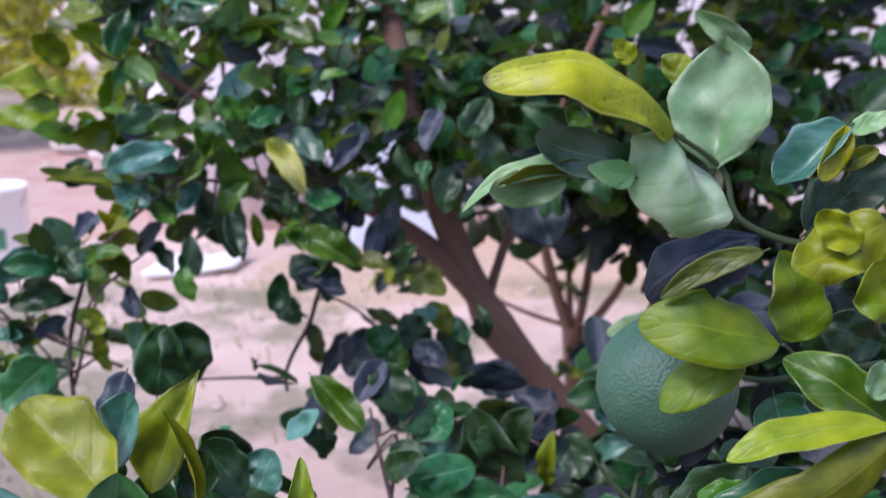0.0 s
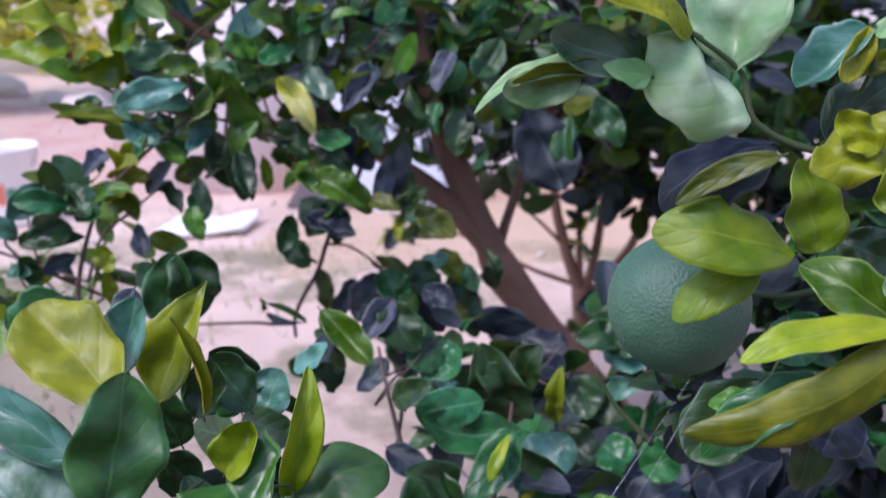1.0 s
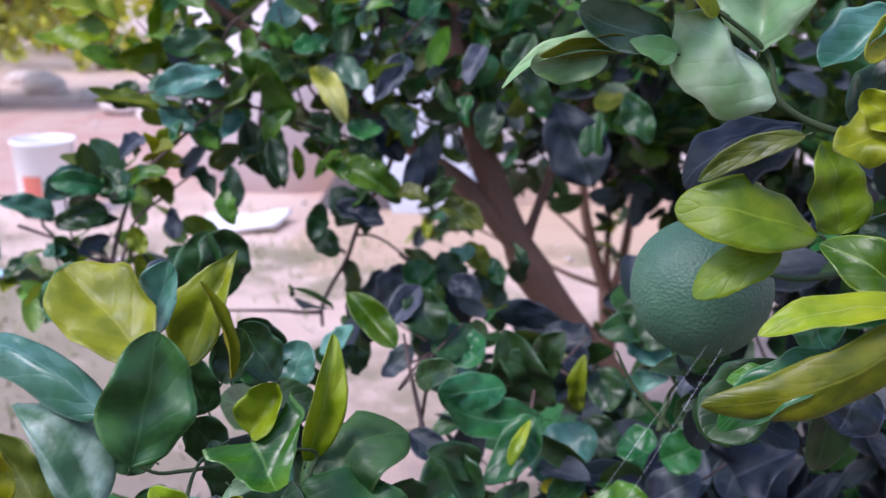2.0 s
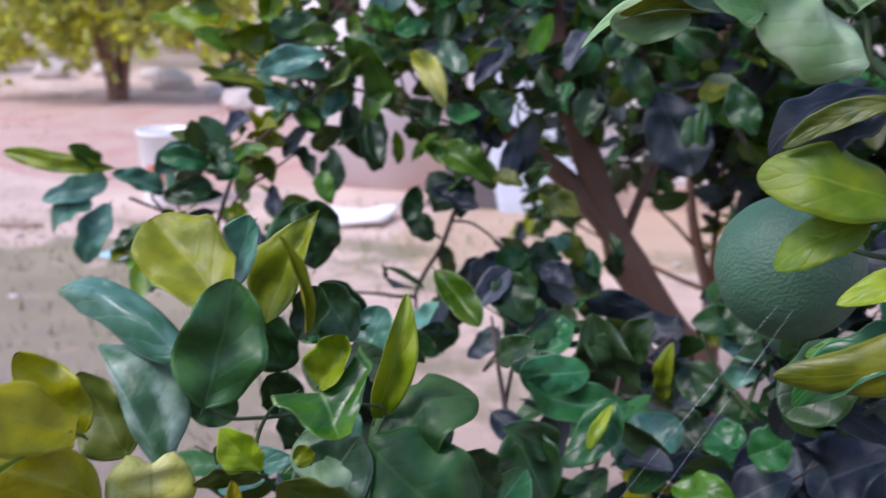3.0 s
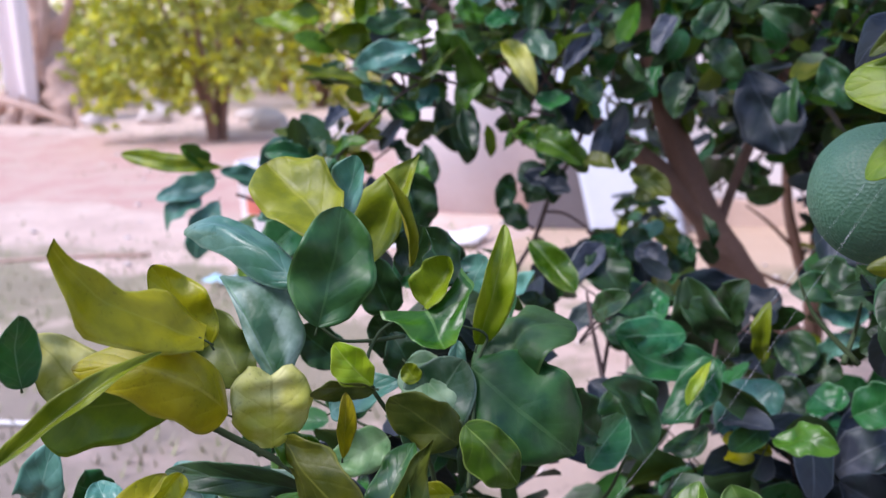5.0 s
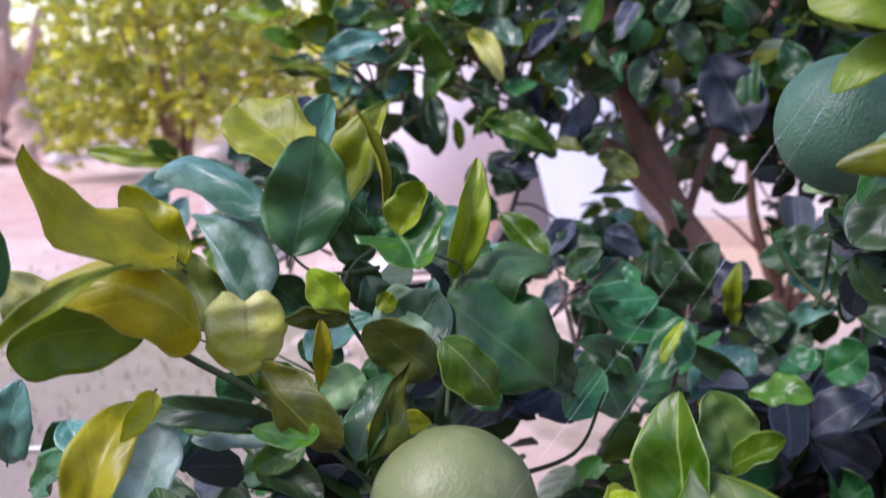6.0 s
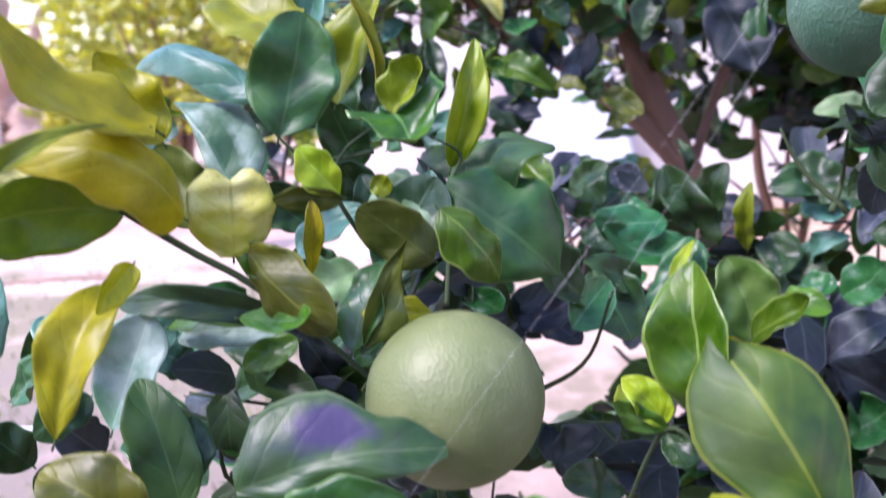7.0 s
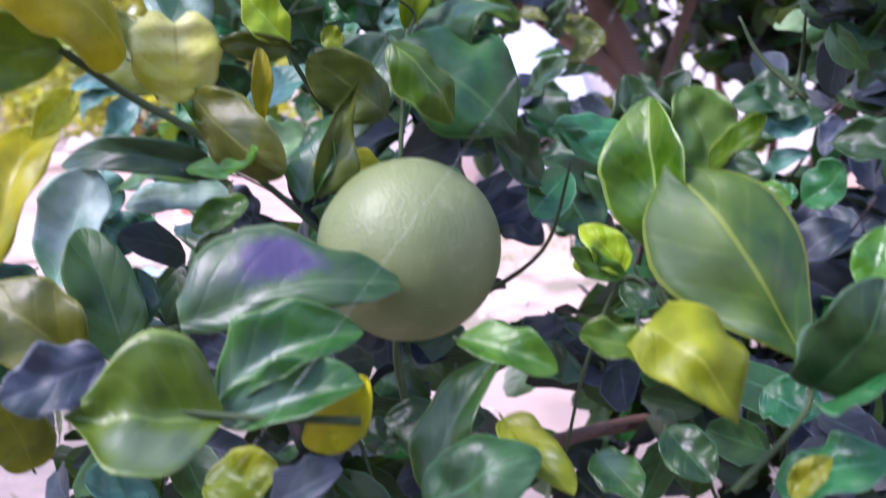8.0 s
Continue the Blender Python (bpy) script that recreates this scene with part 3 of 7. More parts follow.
for r0, r1 in zip(rings, rings[1:]):
    for k in range(40):
        bm.faces.new((r0[k], r0[(k + 1) % 40], r1[(k + 1) % 40], r1[k]))
bm.faces.new(rings[0][::-1])
bm.faces.new(rings[-1])
part("body", bm, PLASTIC, bucket)
for k, (a0, a1, z0, z1, ink, what) in enumerate(((245, 285, 0.10, 0.19, RED_INK, "red label patch"), (288, 306, 0.08, 0.17, GREEN_INK, "green label patch"))):
    bm = bmesh.new()
    for i in range(8):
        ang = [radians(a0 + (a1 - a0) * (i + d) / 8) for d in (0, 1)]
        ra, rb = 0.1212 + 0.0517 * z0 + 0.0012, 0.1212 + 0.0517 * z1 + 0.0012
        bm.faces.new([bm.verts.new(p) for p in ((ra * math.cos(ang[0]), ra * math.sin(ang[0]), z0), (ra * math.cos(ang[1]), ra * math.sin(ang[1]), z0), (rb * math.cos(ang[1]), rb * math.sin(ang[1]), z1), (rb * math.cos(ang[0]), rb * math.sin(ang[0]), z1))])
    bmesh.ops.remove_doubles(bm, verts=bm.verts, dist=0.0005)
    part("label", bm, ink, bucket, what)
bm = bmesh.new()
arc = [(0.145 * math.cos(a), -0.145 * abs(math.sin(a)) * 0.35 - 0.02 * math.sin(a), 0.31 - 0.13 * math.sin(a)) for a in [math.pi * i / 14 for i in range(15)]]
tube(bm, arc, [0.003] * 15, 6)
part("handle", bm, plain("wire", (0.3, 0.3, 0.3), (0.45, 0.45, 0.45), 30.0, 0.4, 0.1, 0.9), bucket, "wire handle")

bm = bmesh.new()
bmesh.ops.create_grid(bm, x_segments=14, y_segments=8, size=0.5)
for v in bm.verts:
    u, w = v.co.x, v.co.y
    v.co = Vector((0.33 * u + 0.03 * w, 0.24 * w + 0.10 * u, 0.03 + 0.018 * noise.noise(Vector((u * 3, w * 3, 1))) + 0.012 * abs(u)))
bmesh.ops.solidify(bm, geom=bm.faces[:], thickness=0.02)
foam = tagged(new("foam_board", mesh_of("foam_board", bm, PLASTIC)), "broken white foam board lying on the earth", "board")
foam.location = (-0.985, 3.69, hill(-0.985, 3.69))


def stick(points, r, material, label):
    pts, rad = curve_points([(x, y, hill(x, y) + r * 0.6) for x, y in points], [r, r * 0.9, r * 0.6][: len(points)])
    bm = bmesh.new()
    tube(bm, pts, rad, 8, 0.3)
    tagged(new("stick", mesh_of("stick", bm, material)), label, "stick", "sticks on the ground")


stick(((-3.05, 3.1), (-2.55, 3.35), (-2.2, 3.42)), 0.011, DEADWOOD, "thin dry stick lying on the earth")
stick(((-1.75, 1.72), (-1.5, 1.745), (-1.27, 1.775)), 0.006, PLASTIC, "thin white plastic rod lying in the weeds")
bm = bmesh.new()
bmesh.ops.create_grid(bm, x_segments=8, y_segments=6, size=0.5)
for v in bm.verts:
    u, w = v.co.x, v.co.y
    v.co = Vector((0.10 * u + 0.02 * w, 0.07 * w, 0.022 + 0.02 * noise.noise(Vector((u * 4, w * 4, 7))) + 0.02 * u * u))
bmesh.ops.solidify(bm, geom=bm.faces[:], thickness=0.002)
scrap = tagged(new("plastic_scrap", mesh_of("plastic_scrap", bm, plain("pale_blue_plastic", (0.35, 0.62, 0.75), (0.48, 0.74, 0.84), 20.0, 0.35, 0.1))), "crumpled pale blue plastic scrap on the earth", "plastic scrap")
scrap.location = (-1.66, 3.02, hill(-1.66, 3.02))


def rock(x, y, s, seed, label="pale rough stone lying on the earth"):
    bm = bmesh.new()
    bmesh.ops.create_icosphere(bm, subdivisions=3, radius=1.0)
    for v in bm.verts:
        n = v.co.normalized()
        v.co = Vector((n.x * 1.2, n.y * 0.9, n.z * 0.75)) * s * (1 + 0.30 * noise.noise(n * 1.4 + Vector((seed, 0, 0))) + 0.08 * noise.noise(n * 5 + Vector((0, seed, 0))))
    ob = tagged(new("stone", mesh_of("stone", bm, STONE)), label, "stone", "stones in the yard")
    ob.location = (x, y, hill(x, y) + 0.45 * s)


for x, y, s in ((-3.75, 8.0, 0.16), (-2.62, 6.75, 0.13), (-5.3, 8.6, 0.15), (-4.9, 8.9, 0.11), (-4.3, 8.7, 0.10), (-2.3, 6.5, 0.10), (-5.9, 8.4, 0.10), (-3.2, 7.6, 0.09)):
    rock(x, y, s, x * 3.7 + y)


# ---------------------------------------------------------------- leaves
def station(values, s):
    """Smooth reading at s (0 to 1) of values at even stations."""
    n = len(values) - 1
    i = min(int(s * n), n - 1)
    f = s * n - i
    p0, p1, p2, p3 = values[max(i - 1, 0)], values[i], values[i + 1], values[min(i + 2, n)]
    return max(0.01, 0.5 * (2 * p1 + (p2 - p0) * f + (2 * p0 - 5 * p1 + 4 * p2 - p3) * f * f + (3 * p1 - p0 - 3 * p2 + p3) * f**3))


def blade(bm, length, width, nu, nv, fold=0.2, cup=0.0, sag=0.0, ruf=0.0, seed=0.0, thick=0.0, blunt=0.6, pucker=0.06, bow=0.0, tilt=0.0, peak=0.46, hook=0.0, skew=0.0, taper=0.0, point=0.0, lobe=0.0, lean=0.0, cleft=0.0, left=None, right=None, uneven=1.0):
    """A citrus blade along +y from the origin, upper side +z: pointed oval, folded on the midrib, cupped, arched, ruffled.
    left, right: half-width profiles at even stations; lobe: heart-shaped base; cleft: notched tip."""
    uvl = bm.loops.layers.uv.get("blade") or bm.loops.layers.uv.new("blade")
    grid = []
    off = Vector((seed * 3.1, seed * 1.7, seed))
    for j in range(nv + 1):
        s = 0.5 - 0.5 * math.cos(math.pi * j / nv)
        e = 2 * s ** (math.log(0.5) / math.log(peak)) - 1
        h = width / 2 * max(0.03, max(0.0, 1 - abs(e) ** (2.0 + 0.5 * blunt)) ** 0.62)
        h *= 1 - taper * s
        if s > 0.62 and point:
            h *= 1 - point * ((s - 0.62) / 0.38) ** 1.3 * (1 - ((s - 0.62) / 0.38) ** 6)
        whole = h
        row = []
        for i in range(nu + 1):
            u = 2 * i / nu - 1
            side = right if u > 0 else left
            h = whole if side is None else width / 2 * station(side, s)
            wav = ruf * h * u * u * math.sin(s * 13 + seed * 5 + (1.7 if u > 0 else 0)) * min(1, 4 * s * (1 - s) + 0.2)
            pit = pucker * width * noise.noise(Vector((u * 1.4, s * 4.2, 0)) + off) * min(1, 5 * s * (1 - s) + 0.1)
            wob = 1 + uneven * 0.18 * noise.noise(Vector((s * 4.2, 2.5 * (u > 0), 4)) + off) + 0.03 * math.sin(s * 17 + seed * 3 + u) + uneven * 0.08 * noise.noise(Vector((s * 13, 3.1 * (u > 0), 9)) + off)
            c = cup if abs(cup) > 1e-3 else 1e-3
            x = h * math.sin(c * abs(u)) / c * math.copysign(1, u) * wob
            z = h * (1 - math.cos(c * u)) / c
            bent = fold + math.copysign(skew, u)
            x, z = x * math.cos(bent), z + abs(x) * math.sin(bent)
            along = s * length - length * (1 - s) * abs(u) ** 1.5 * (lobe - lean * u) - cleft * length * max(0.0, 1 - 1.8 * abs(u)) * s**6
            row.append(Vector((x + bow * length * 4 * s * (1 - s), along, z + wav + pit + sag * length * 4 * s * (1 - s) + tilt * x * (2 * s - 1) + hook * length * max(0.0, s - 0.55) ** 2 * 3)))
        grid.append(row)
    tops = [[bm.verts.new(p) for p in row] for row in grid]
    faces = []

    def quad(vs, mat, cell):
        f = bm.faces.new(vs)
        f.material_index = mat
        f.smooth = True
        for lp, (i, j) in zip(f.loops, cell):
            lp[uvl].uv = (i / nu, j / nv)

    for j in range(nv):
        for i in range(nu):
            cell = ((i, j), (i + 1, j), (i + 1, j + 1), (i, j + 1))
            quad([tops[b][a] for a, b in cell], 0, cell)
    if thick:
        lows = [[bm.verts.new(p - Vector((0, 0, thick))) for p in row] for row in grid]
        for j in range(nv):
            for i in range(nu):
                cell = ((i, j), (i, j + 1), (i + 1, j + 1), (i + 1, j))
                quad([lows[b][a] for a, b in cell], 1, cell)
        for j in range(nv):
            for i, way in ((0, 1), (nu, -1)):
                cell = ((i, j), (i, j + 1), (i, j + 1), (i, j))
                vs = [tops[j][i], tops[j + 1][i], lows[j + 1][i], lows[j][i]]
                quad(vs if way > 0 else vs[::-1], 0, cell if way > 0 else cell[::-1])
    return tops


def seat(base, tip, normal):
    """The pose at base whose y axis runs to the tip and whose z axis leans to the normal."""
    y = (Vector(tip) - Vector(base)).normalized()
    x = y.cross(Vector(normal)).normalized()
    z = x.cross(y)
    return Matrix((x, y, z)).transposed().to_4x4()


tree = thing("citrus_tree", "young citrus tree with green fruit and yellowing leaves", "tree", (0.56, 1.40, 0.0))
made = {"n": 0}


def keep(ob):
    ob.parent = tree
    ob.matrix_parent_inverse = Matrix.Translation((-0.56, -1.40, 0.0))


def leaf(base, tip, width, normal, kind, **shape):
    made["n"] += 1
    length = (Vector(tip) - Vector(base)).length
    rng = random.Random(made["n"] * 17)
    if base[1] > 1.0 and "uneven" not in shape:
        width *= rng.uniform(0.68, 1.0)
        normal = Vector(normal) + Vector((rng.gauss(0, 0.38), rng.gauss(0, 0.25), rng.gauss(0, 0.38)))
        shape["fold"] = shape.get("fold", 0.2) + rng.uniform(0.0, 0.35)
        shape.setdefault("sag", rng.uniform(-0.1, 0.12))
    shape.setdefault("tilt", round(rng.uniform(-0.45, 0.45), 2))
    shape.setdefault("bow", round(rng.uniform(-0.05, 0.05), 3))
    shape.setdefault("blunt", round(rng.uniform(0.3, 1.0), 2))
    shape.setdefault("pucker", round(rng.uniform(0.08, 0.17), 3))
    shape.setdefault("peak", round(rng.uniform(0.40, 0.58), 2))
    shape.setdefault("hook", round(rng.uniform(-0.5, 0.35), 2))
    shape.setdefault("skew", round(rng.uniform(-0.25, 0.25), 2))
    shape.setdefault("ruf", round(rng.uniform(0.08, 0.24), 2))
    shape.setdefault("uneven", 0.45 if base[1] < 0.9 else 1.0)
    shape.setdefault("point", round(max(0.0, rng.uniform(-0.5, 0.4)), 2))
    bm = bmesh.new()
    blade(bm, length, width, 12, 22, seed=made["n"] * 0.77, thick=0.00035, **shape)
    stalk = len(bm.faces)
    tube(bm, ((0, length * 0.03, -0.0006), (0, -length * 0.03, -0.0010), (0, -length * 0.07, -length * 0.015)), (0.0005, 0.0006, 0.0007), 6)
    bm.faces.ensure_lookup_table()
    for f in bm.faces[stalk:]:
        f.material_index = 2
    under = UNDER_YELLOW if kind in ("umber", "ochre", "yellow", "citron", "gold", "mustard", "pale", "olive", "lime") else UNDER
    ob = new("leaf", mesh_of("leaf", bm, LEAF[kind], under, TWIG))
    keep(ob)
    ob.matrix_basis = Matrix.Translation(base) @ seat(base, tip, normal)
    if kind in ("yellow", "citron", "gold", "mustard", "pale"):
        tagged(ob, "yellowing leaf with small brown specks")
    return ob


def twig(r0, r1, *points, name="twig"):
    brown = (sum(p[1] for p in points) / len(points)) > 0.7
    n = len(points)
    pts, rad = curve_points(points, [0.75 * (r0 + (r1 - r0) * i / (n - 1)) for i in range(n)])
    bm = bmesh.new()
    tube(bm, pts, rad, 7, 0.25)
    ob = new(name, mesh_of(name, bm, TWIG_BROWN if brown else TWIG))
    keep(ob)


def limb(name, points, radii):
    pts, rad = curve_points(points, radii, 8)
    bm = bmesh.new()
    tube(bm, pts, rad, 14, 0.22)
    ob = new(name, mesh_of(name, bm, BARK))
    keep(ob)


limb("trunk", ((0.58, 1.40, -0.04), (0.47, 1.385, 0.10), (0.376, 1.375, 0.23), (0.260, 1.372, 0.35), (0.149, 1.375, 0.485), (0.078, 1.375, 0.58), (0.045, 1.372, 0.645)), (0.043, 0.034, 0.028, 0.0245, 0.025, 0.029, 0.020))
limb("branch", ((0.10, 1.378, 0.54), (0.052, 1.370, 0.635), (0.012, 1.365, 0.73), (-0.02, 1.36, 0.82), (-0.05, 1.37, 0.95), (-0.08, 1.41, 1.15), (-0.10, 1.5, 1.5)), (0.017, 0.022, 0.021, 0.019, 0.016, 0.012, 0.008))
limb("branch", ((0.09, 1.368, 0.565), (0.026, 1.362, 0.66), (-0.05, 1.355, 0.735), (-0.2, 1.30, 0.85), (-0.36, 1.24, 0.98)), (0.018, 0.018, 0.015, 0.009, 0.005))
limb("branch", ((0.06, 1.38, 0.60), (0.09, 1.39, 0.69), (0.14, 1.40, 0.82), (0.25, 1.44, 1.05)), (0.009, 0.008, 0.007, 0.005))
limb("branch", ((0.50, 1.385, 0.06), (0.53, 1.25, 0.30), (0.52, 1.02, 0.60), (0.42, 0.72, 0.80), (0.34, 0.56, 0.83)), (0.018, 0.014, 0.010, 0.006, 0.003))
limb("branch", ((0.47, 1.38, 0.09), (0.28, 1.18, 0.20), (0.06, 0.90, 0.33), (-0.06, 0.62, 0.42), (-0.09, 0.47, 0.50)), (0.017, 0.012, 0.008, 0.005, 0.003))


def fruit(at, r, material, label, stem):
    bm = bmesh.new()
    bmesh.ops.create_uvsphere(bm, u_segments=64, v_segments=40, radius=r)
    for v in bm.verts:
        n = v.co.normalized()
        v.co *= 1 + 0.012 * noise.noise(n * 2.2) + 0.004 * noise.noise(n * 7) - 0.05 * max(0, n.z - 0.93) * 8 * 0.3
        v.co.z *= 0.985
    ob = new("fruit", mesh_of("fruit", bm, material))
    keep(ob)
    tagged(ob, label)
    ob.matrix_basis = Matrix.Translation(at) @ Vector((0, 0, 1)).rotation_difference(Vector(stem).normalized()).to_matrix().to_4x4()
    bm = bmesh.new()
    tube(bm, ((0, 0, r * 0.93), (0, 0, r * 0.985), (0, 0, r + 0.002)), (0.006, 0.0055, 0.003), 10, 0.4)
    cap = part("calyx", bm, TWIG, ob)
    return ob


fruit((-0.087, 0.402, 0.623), 0.0478, RIND, "large unripe green citrus fruit with pitted rind", (-0.35, 0.55, 0.75))
fruit((0.146, 0.582, 0.819), 0.0462, RIND_DEEP, "deep green citrus fruit half hidden by leaves", (0.75, 0.2, 0.6))


bm = bmesh.new()
for a, b, sag in (((0.100, 0.371, 0.862), (-0.13, 0.2445, 0.563), 0.0), ((0.107, 0.373, 0.860), (0.0, 0.309, 0.702), 0.001)):
    a, b = Vector(a), Vector(b)
    pts = [a.lerp(b, k / 24) - Vector((0, 0, sag * 4 * (k / 24) * (1 - k / 24))) for k in range(25)]
    tube(bm, pts, [0.000025 + 0.00004 * (k % 9 == 3) for k in range(25)], 5)
tagged(new("spider_thread", mesh_of("spider_thread", bm, plain("silk", (0.75, 0.75, 0.75), (0.9, 0.9, 0.9), 50.0, 0.35, 0.0))), "fine spider threads strung between fruit and leaf", "spider web")

# the shoot with the yellowing leaves, close to the lens
leaf((-0.18, 0.455, 0.811), (-0.243, 0.5, 0.849), 0.051, (0.57, -0.77, 0.31), "citron", pucker=0.08, fold=0.25, ruf=0.18, sag=-0.04, peak=0.55, hook=0)
leaf((-0.2, 0.44, 0.787), (-0.297, 0.478, 0.817), 0.034, (-0.07, -0.42, 0.9), "blue", fold=-0.2, sag=0.12, cup=-0.9, hook=-0.2, taper=0.2, peak=0.42)
leaf((-0.184, 0.53, 0.776), (-0.153, 0.54, 0.849), 0.050, (0.1, -0.88, 0.46), "olive", fold=0.4, sag=0.05, ruf=0.12, hook=-0.2, left=(0.1, 0.7, 0.95, 0.98, 0.72, 0.4, 0.03), right=(0.1, 0.55, 0.75, 0.7, 0.55, 0.3, 0.03))
leaf((-0.147, 0.5, 0.782), (-0.162, 0.5, 0.843), 0.015, (0.86, -0.48, 0.18), "olive", fold=0.9, sag=0.05)
leaf((-0.182, 0.425, 0.764), (-0.168, 0.443, 0.832), 0.050, (0.51, -0.86, 0.06), "deep", fold=0.12, cup=0.3, peak=0.5, skew=0.1, hook=-0.2)
leaf((-0.124, 0.45, 0.772), (-0.106, 0.455, 0.801), 0.030, (0.04, -0.77, 0.64), "leafgreen", fold=0.5, cup=0.6, peak=0.4, hook=0.3)
leaf((-0.12, 0.44, 0.772), (-0.102, 0.415, 0.754), 0.064, (0.19, -0.63, 0.76), "rich", fold=0.3, sag=-0.04, cup=0.2, hook=0.35, skew=0, tilt=0, ruf=0.05, pucker=0.06, lobe=0.22, lean=0.2, right=(0.9, 0.86, 0.72, 0.55, 0.47, 0.42, 0.16), left=(0.95, 0.96, 0.9, 0.74, 0.5, 0.34, 0.2))
leaf((-0.1, 0.485, 0.737), (-0.083, 0.5, 0.811), 0.027, (0.55, -0.74, 0.4), "lime", fold=0.6, sag=0.05, peak=0.45, hook=-0.1)
leaf((-0.102, 0.48, 0.71), (-0.046, 0.5, 0.755), 0.063, (0.01, -0.48, 0.87), "deep", fold=0.2, cup=-0.6, sag=0.12, peak=0.6, blunt=1.5, hook=-0.3, point=0)
leaf((-0.101, 0.47, 0.728), (-0.034, 0.458, 0.682), 0.074, (0.16, -0.84, 0.52), "deep", uneven=0.4, fold=0.3, sag=0.1, ruf=0.2, cup=-0.8, skew=0, tilt=0.1, hook=-0.3, left=(0.3, 0.85, 1.05, 1.1, 1.05, 0.8, 0.05), right=(0.3, 0.7, 0.85, 0.9, 0.9, 0.6, 0.05))
leaf((-0.085, 0.385, 0.728), (-0.055, 0.393, 0.690), 0.032, (0.28, -0.81, 0.52), "bright", fold=-0.2, sag=0.10, cup=-0.6, peak=0.5, hook=-0.3, uneven=0.25)
leaf((-0.148, 0.42, 0.732), (-0.165, 0.41, 0.759), 0.024, (0.52, -0.81, 0.28), "lime", fold=0.3, peak=0.6, skew=0.2)
leaf((-0.147, 0.42, 0.729), (-0.179, 0.4, 0.735), 0.018, (0.21, -0.9, -0.38), "moss", fold=0.4, sag=-0.1)
leaf((-0.127, 0.44, 0.728), (-0.134, 0.44, 0.739), 0.013, (0.38, -0.88, 0.3), "olive", fold=0.3)
leaf((-0.207, 0.42, 0.729), (-0.251, 0.44, 0.792), 0.066, (0.21, -0.71, 0.67), "pale_sheen", fold=0.15, cup=-0.7, sag=0.06, ruf=0.06, hook=-0.3, skew=0, right=(0.3, 0.76, 0.98, 1, 0.98, 0.72, 0.08), left=(0.1, 0.2, 0.22, 0.18, 0.1, 0.06, 0.04))
leaf((-0.249, 0.46, 0.709), (-0.281, 0.47, 0.758), 0.040, (0.07, -0.89, 0.46), "moss", fold=0.3, ruf=0.25)
leaf((-0.222, 0.365, 0.775), (-0.276, 0.31, 0.831), 0.055, (0.48, -0.45, 0.75), "yellow", fold=0.12, ruf=0.14, sag=-0.03, pucker=0.1, tilt=0.15, hook=0.25, skew=0.05, right=(0.35, 0.55, 0.64, 0.42, 0.36, 0.24, 0.15), left=(0.3, 0.6, 0.85, 0.98, 0.95, 0.6, 0.22))
leaf((-0.226, 0.378, 0.767), (-0.253, 0.37, 0.813), 0.030, (0.38, -0.76, 0.52), "yellow", fold=0.3, ruf=0.4, pucker=0.14)
leaf((-0.216, 0.372, 0.729), (-0.276, 0.33, 0.771), 0.046, (0.53, -0.6, 0.6), "mustard", fold=-0.25, sag=0.28, cup=-0.5, tilt=0.1, peak=0.42, hook=-0.2, taper=0.2)
leaf((-0.282, 0.27, 0.741), (-0.224, 0.32, 0.788), 0.016, (0.55, -0.27, 0.79), "olive", fold=0.7, sag=0.08, bow=0.04)
leaf((-0.322, 0.4, 0.708), (-0.351, 0.39, 0.761), 0.040, (0.6, -0.54, 0.59), "pale", fold=0.2, ruf=0.2)
leaf((-0.244, 0.365, 0.734), (-0.304, 0.33, 0.734), 0.045, (0.54, -0.82, -0.16), "leafgreen", fold=0.2, sag=-0.15, cup=0.5)
leaf((-0.197, 0.385, 0.705), (-0.195, 0.388, 0.751), 0.052, (0.3, -0.37, 0.88), "pale", uneven=0.3, bow=0.0, skew=0, tilt=0.0, fold=0.3, ruf=0.12, cup=-0.7, cleft=0.13, hook=-0.25, left=(0.3, 0.75, 0.95, 1, 1, 0.92, 0.55), right=(0.3, 0.75, 0.95, 1, 1, 0.9, 0.52))
leaf((-0.165, 0.41, 0.689), (-0.159, 0.408, 0.73), 0.013, (0.66, -0.74, 0.13), "mustard", fold=0.6, peak=0.6)
leaf((-0.173, 0.4, 0.695), (-0.196, 0.385, 0.707), 0.022, (0.38, -0.76, 0.53), "green", fold=0.2, cup=0.4)
leaf((-0.193, 0.390, 0.709), (-0.144, 0.375, 0.667), 0.036, (0.30, -0.80, -0.30), "umber", fold=-0.2, sag=0.08, cup=-0.3, uneven=0.25, hook=-0.1, skew=0, tilt=0.1)
leaf((-0.142, 0.4, 0.65), (-0.13, 0.42, 0.698), 0.029, (-0.24, -0.88, 0.41), "blue_sheen", fold=0.3)
leaf((-0.134, 0.4, 0.652), (-0.112, 0.41, 0.71), 0.034, (0.55, -0.80, 0.2), "moss", fold=0.5, right=(0.1, 0.8, 1.0, 0.7, 0.4, 0.2, 0.03), left=(0.1, 0.4, 0.5, 0.5, 0.4, 0.2, 0.03))
leaf((-0.103, 0.44, 0.69), (-0.138, 0.42, 0.724), 0.034, (0.35, -0.93, -0.04), "moss", fold=0.15, cup=-0.3, peak=0.5)
leaf((-0.104, 0.43, 0.662), (-0.129, 0.4, 0.673), 0.018, (0.25, -0.82, 0.52), "mustard", fold=0.3)
leaf((-0.117, 0.5, 0.734), (-0.111, 0.48, 0.699), 0.014, (0.5, -0.86, 0.12), "blue", fold=0.3)
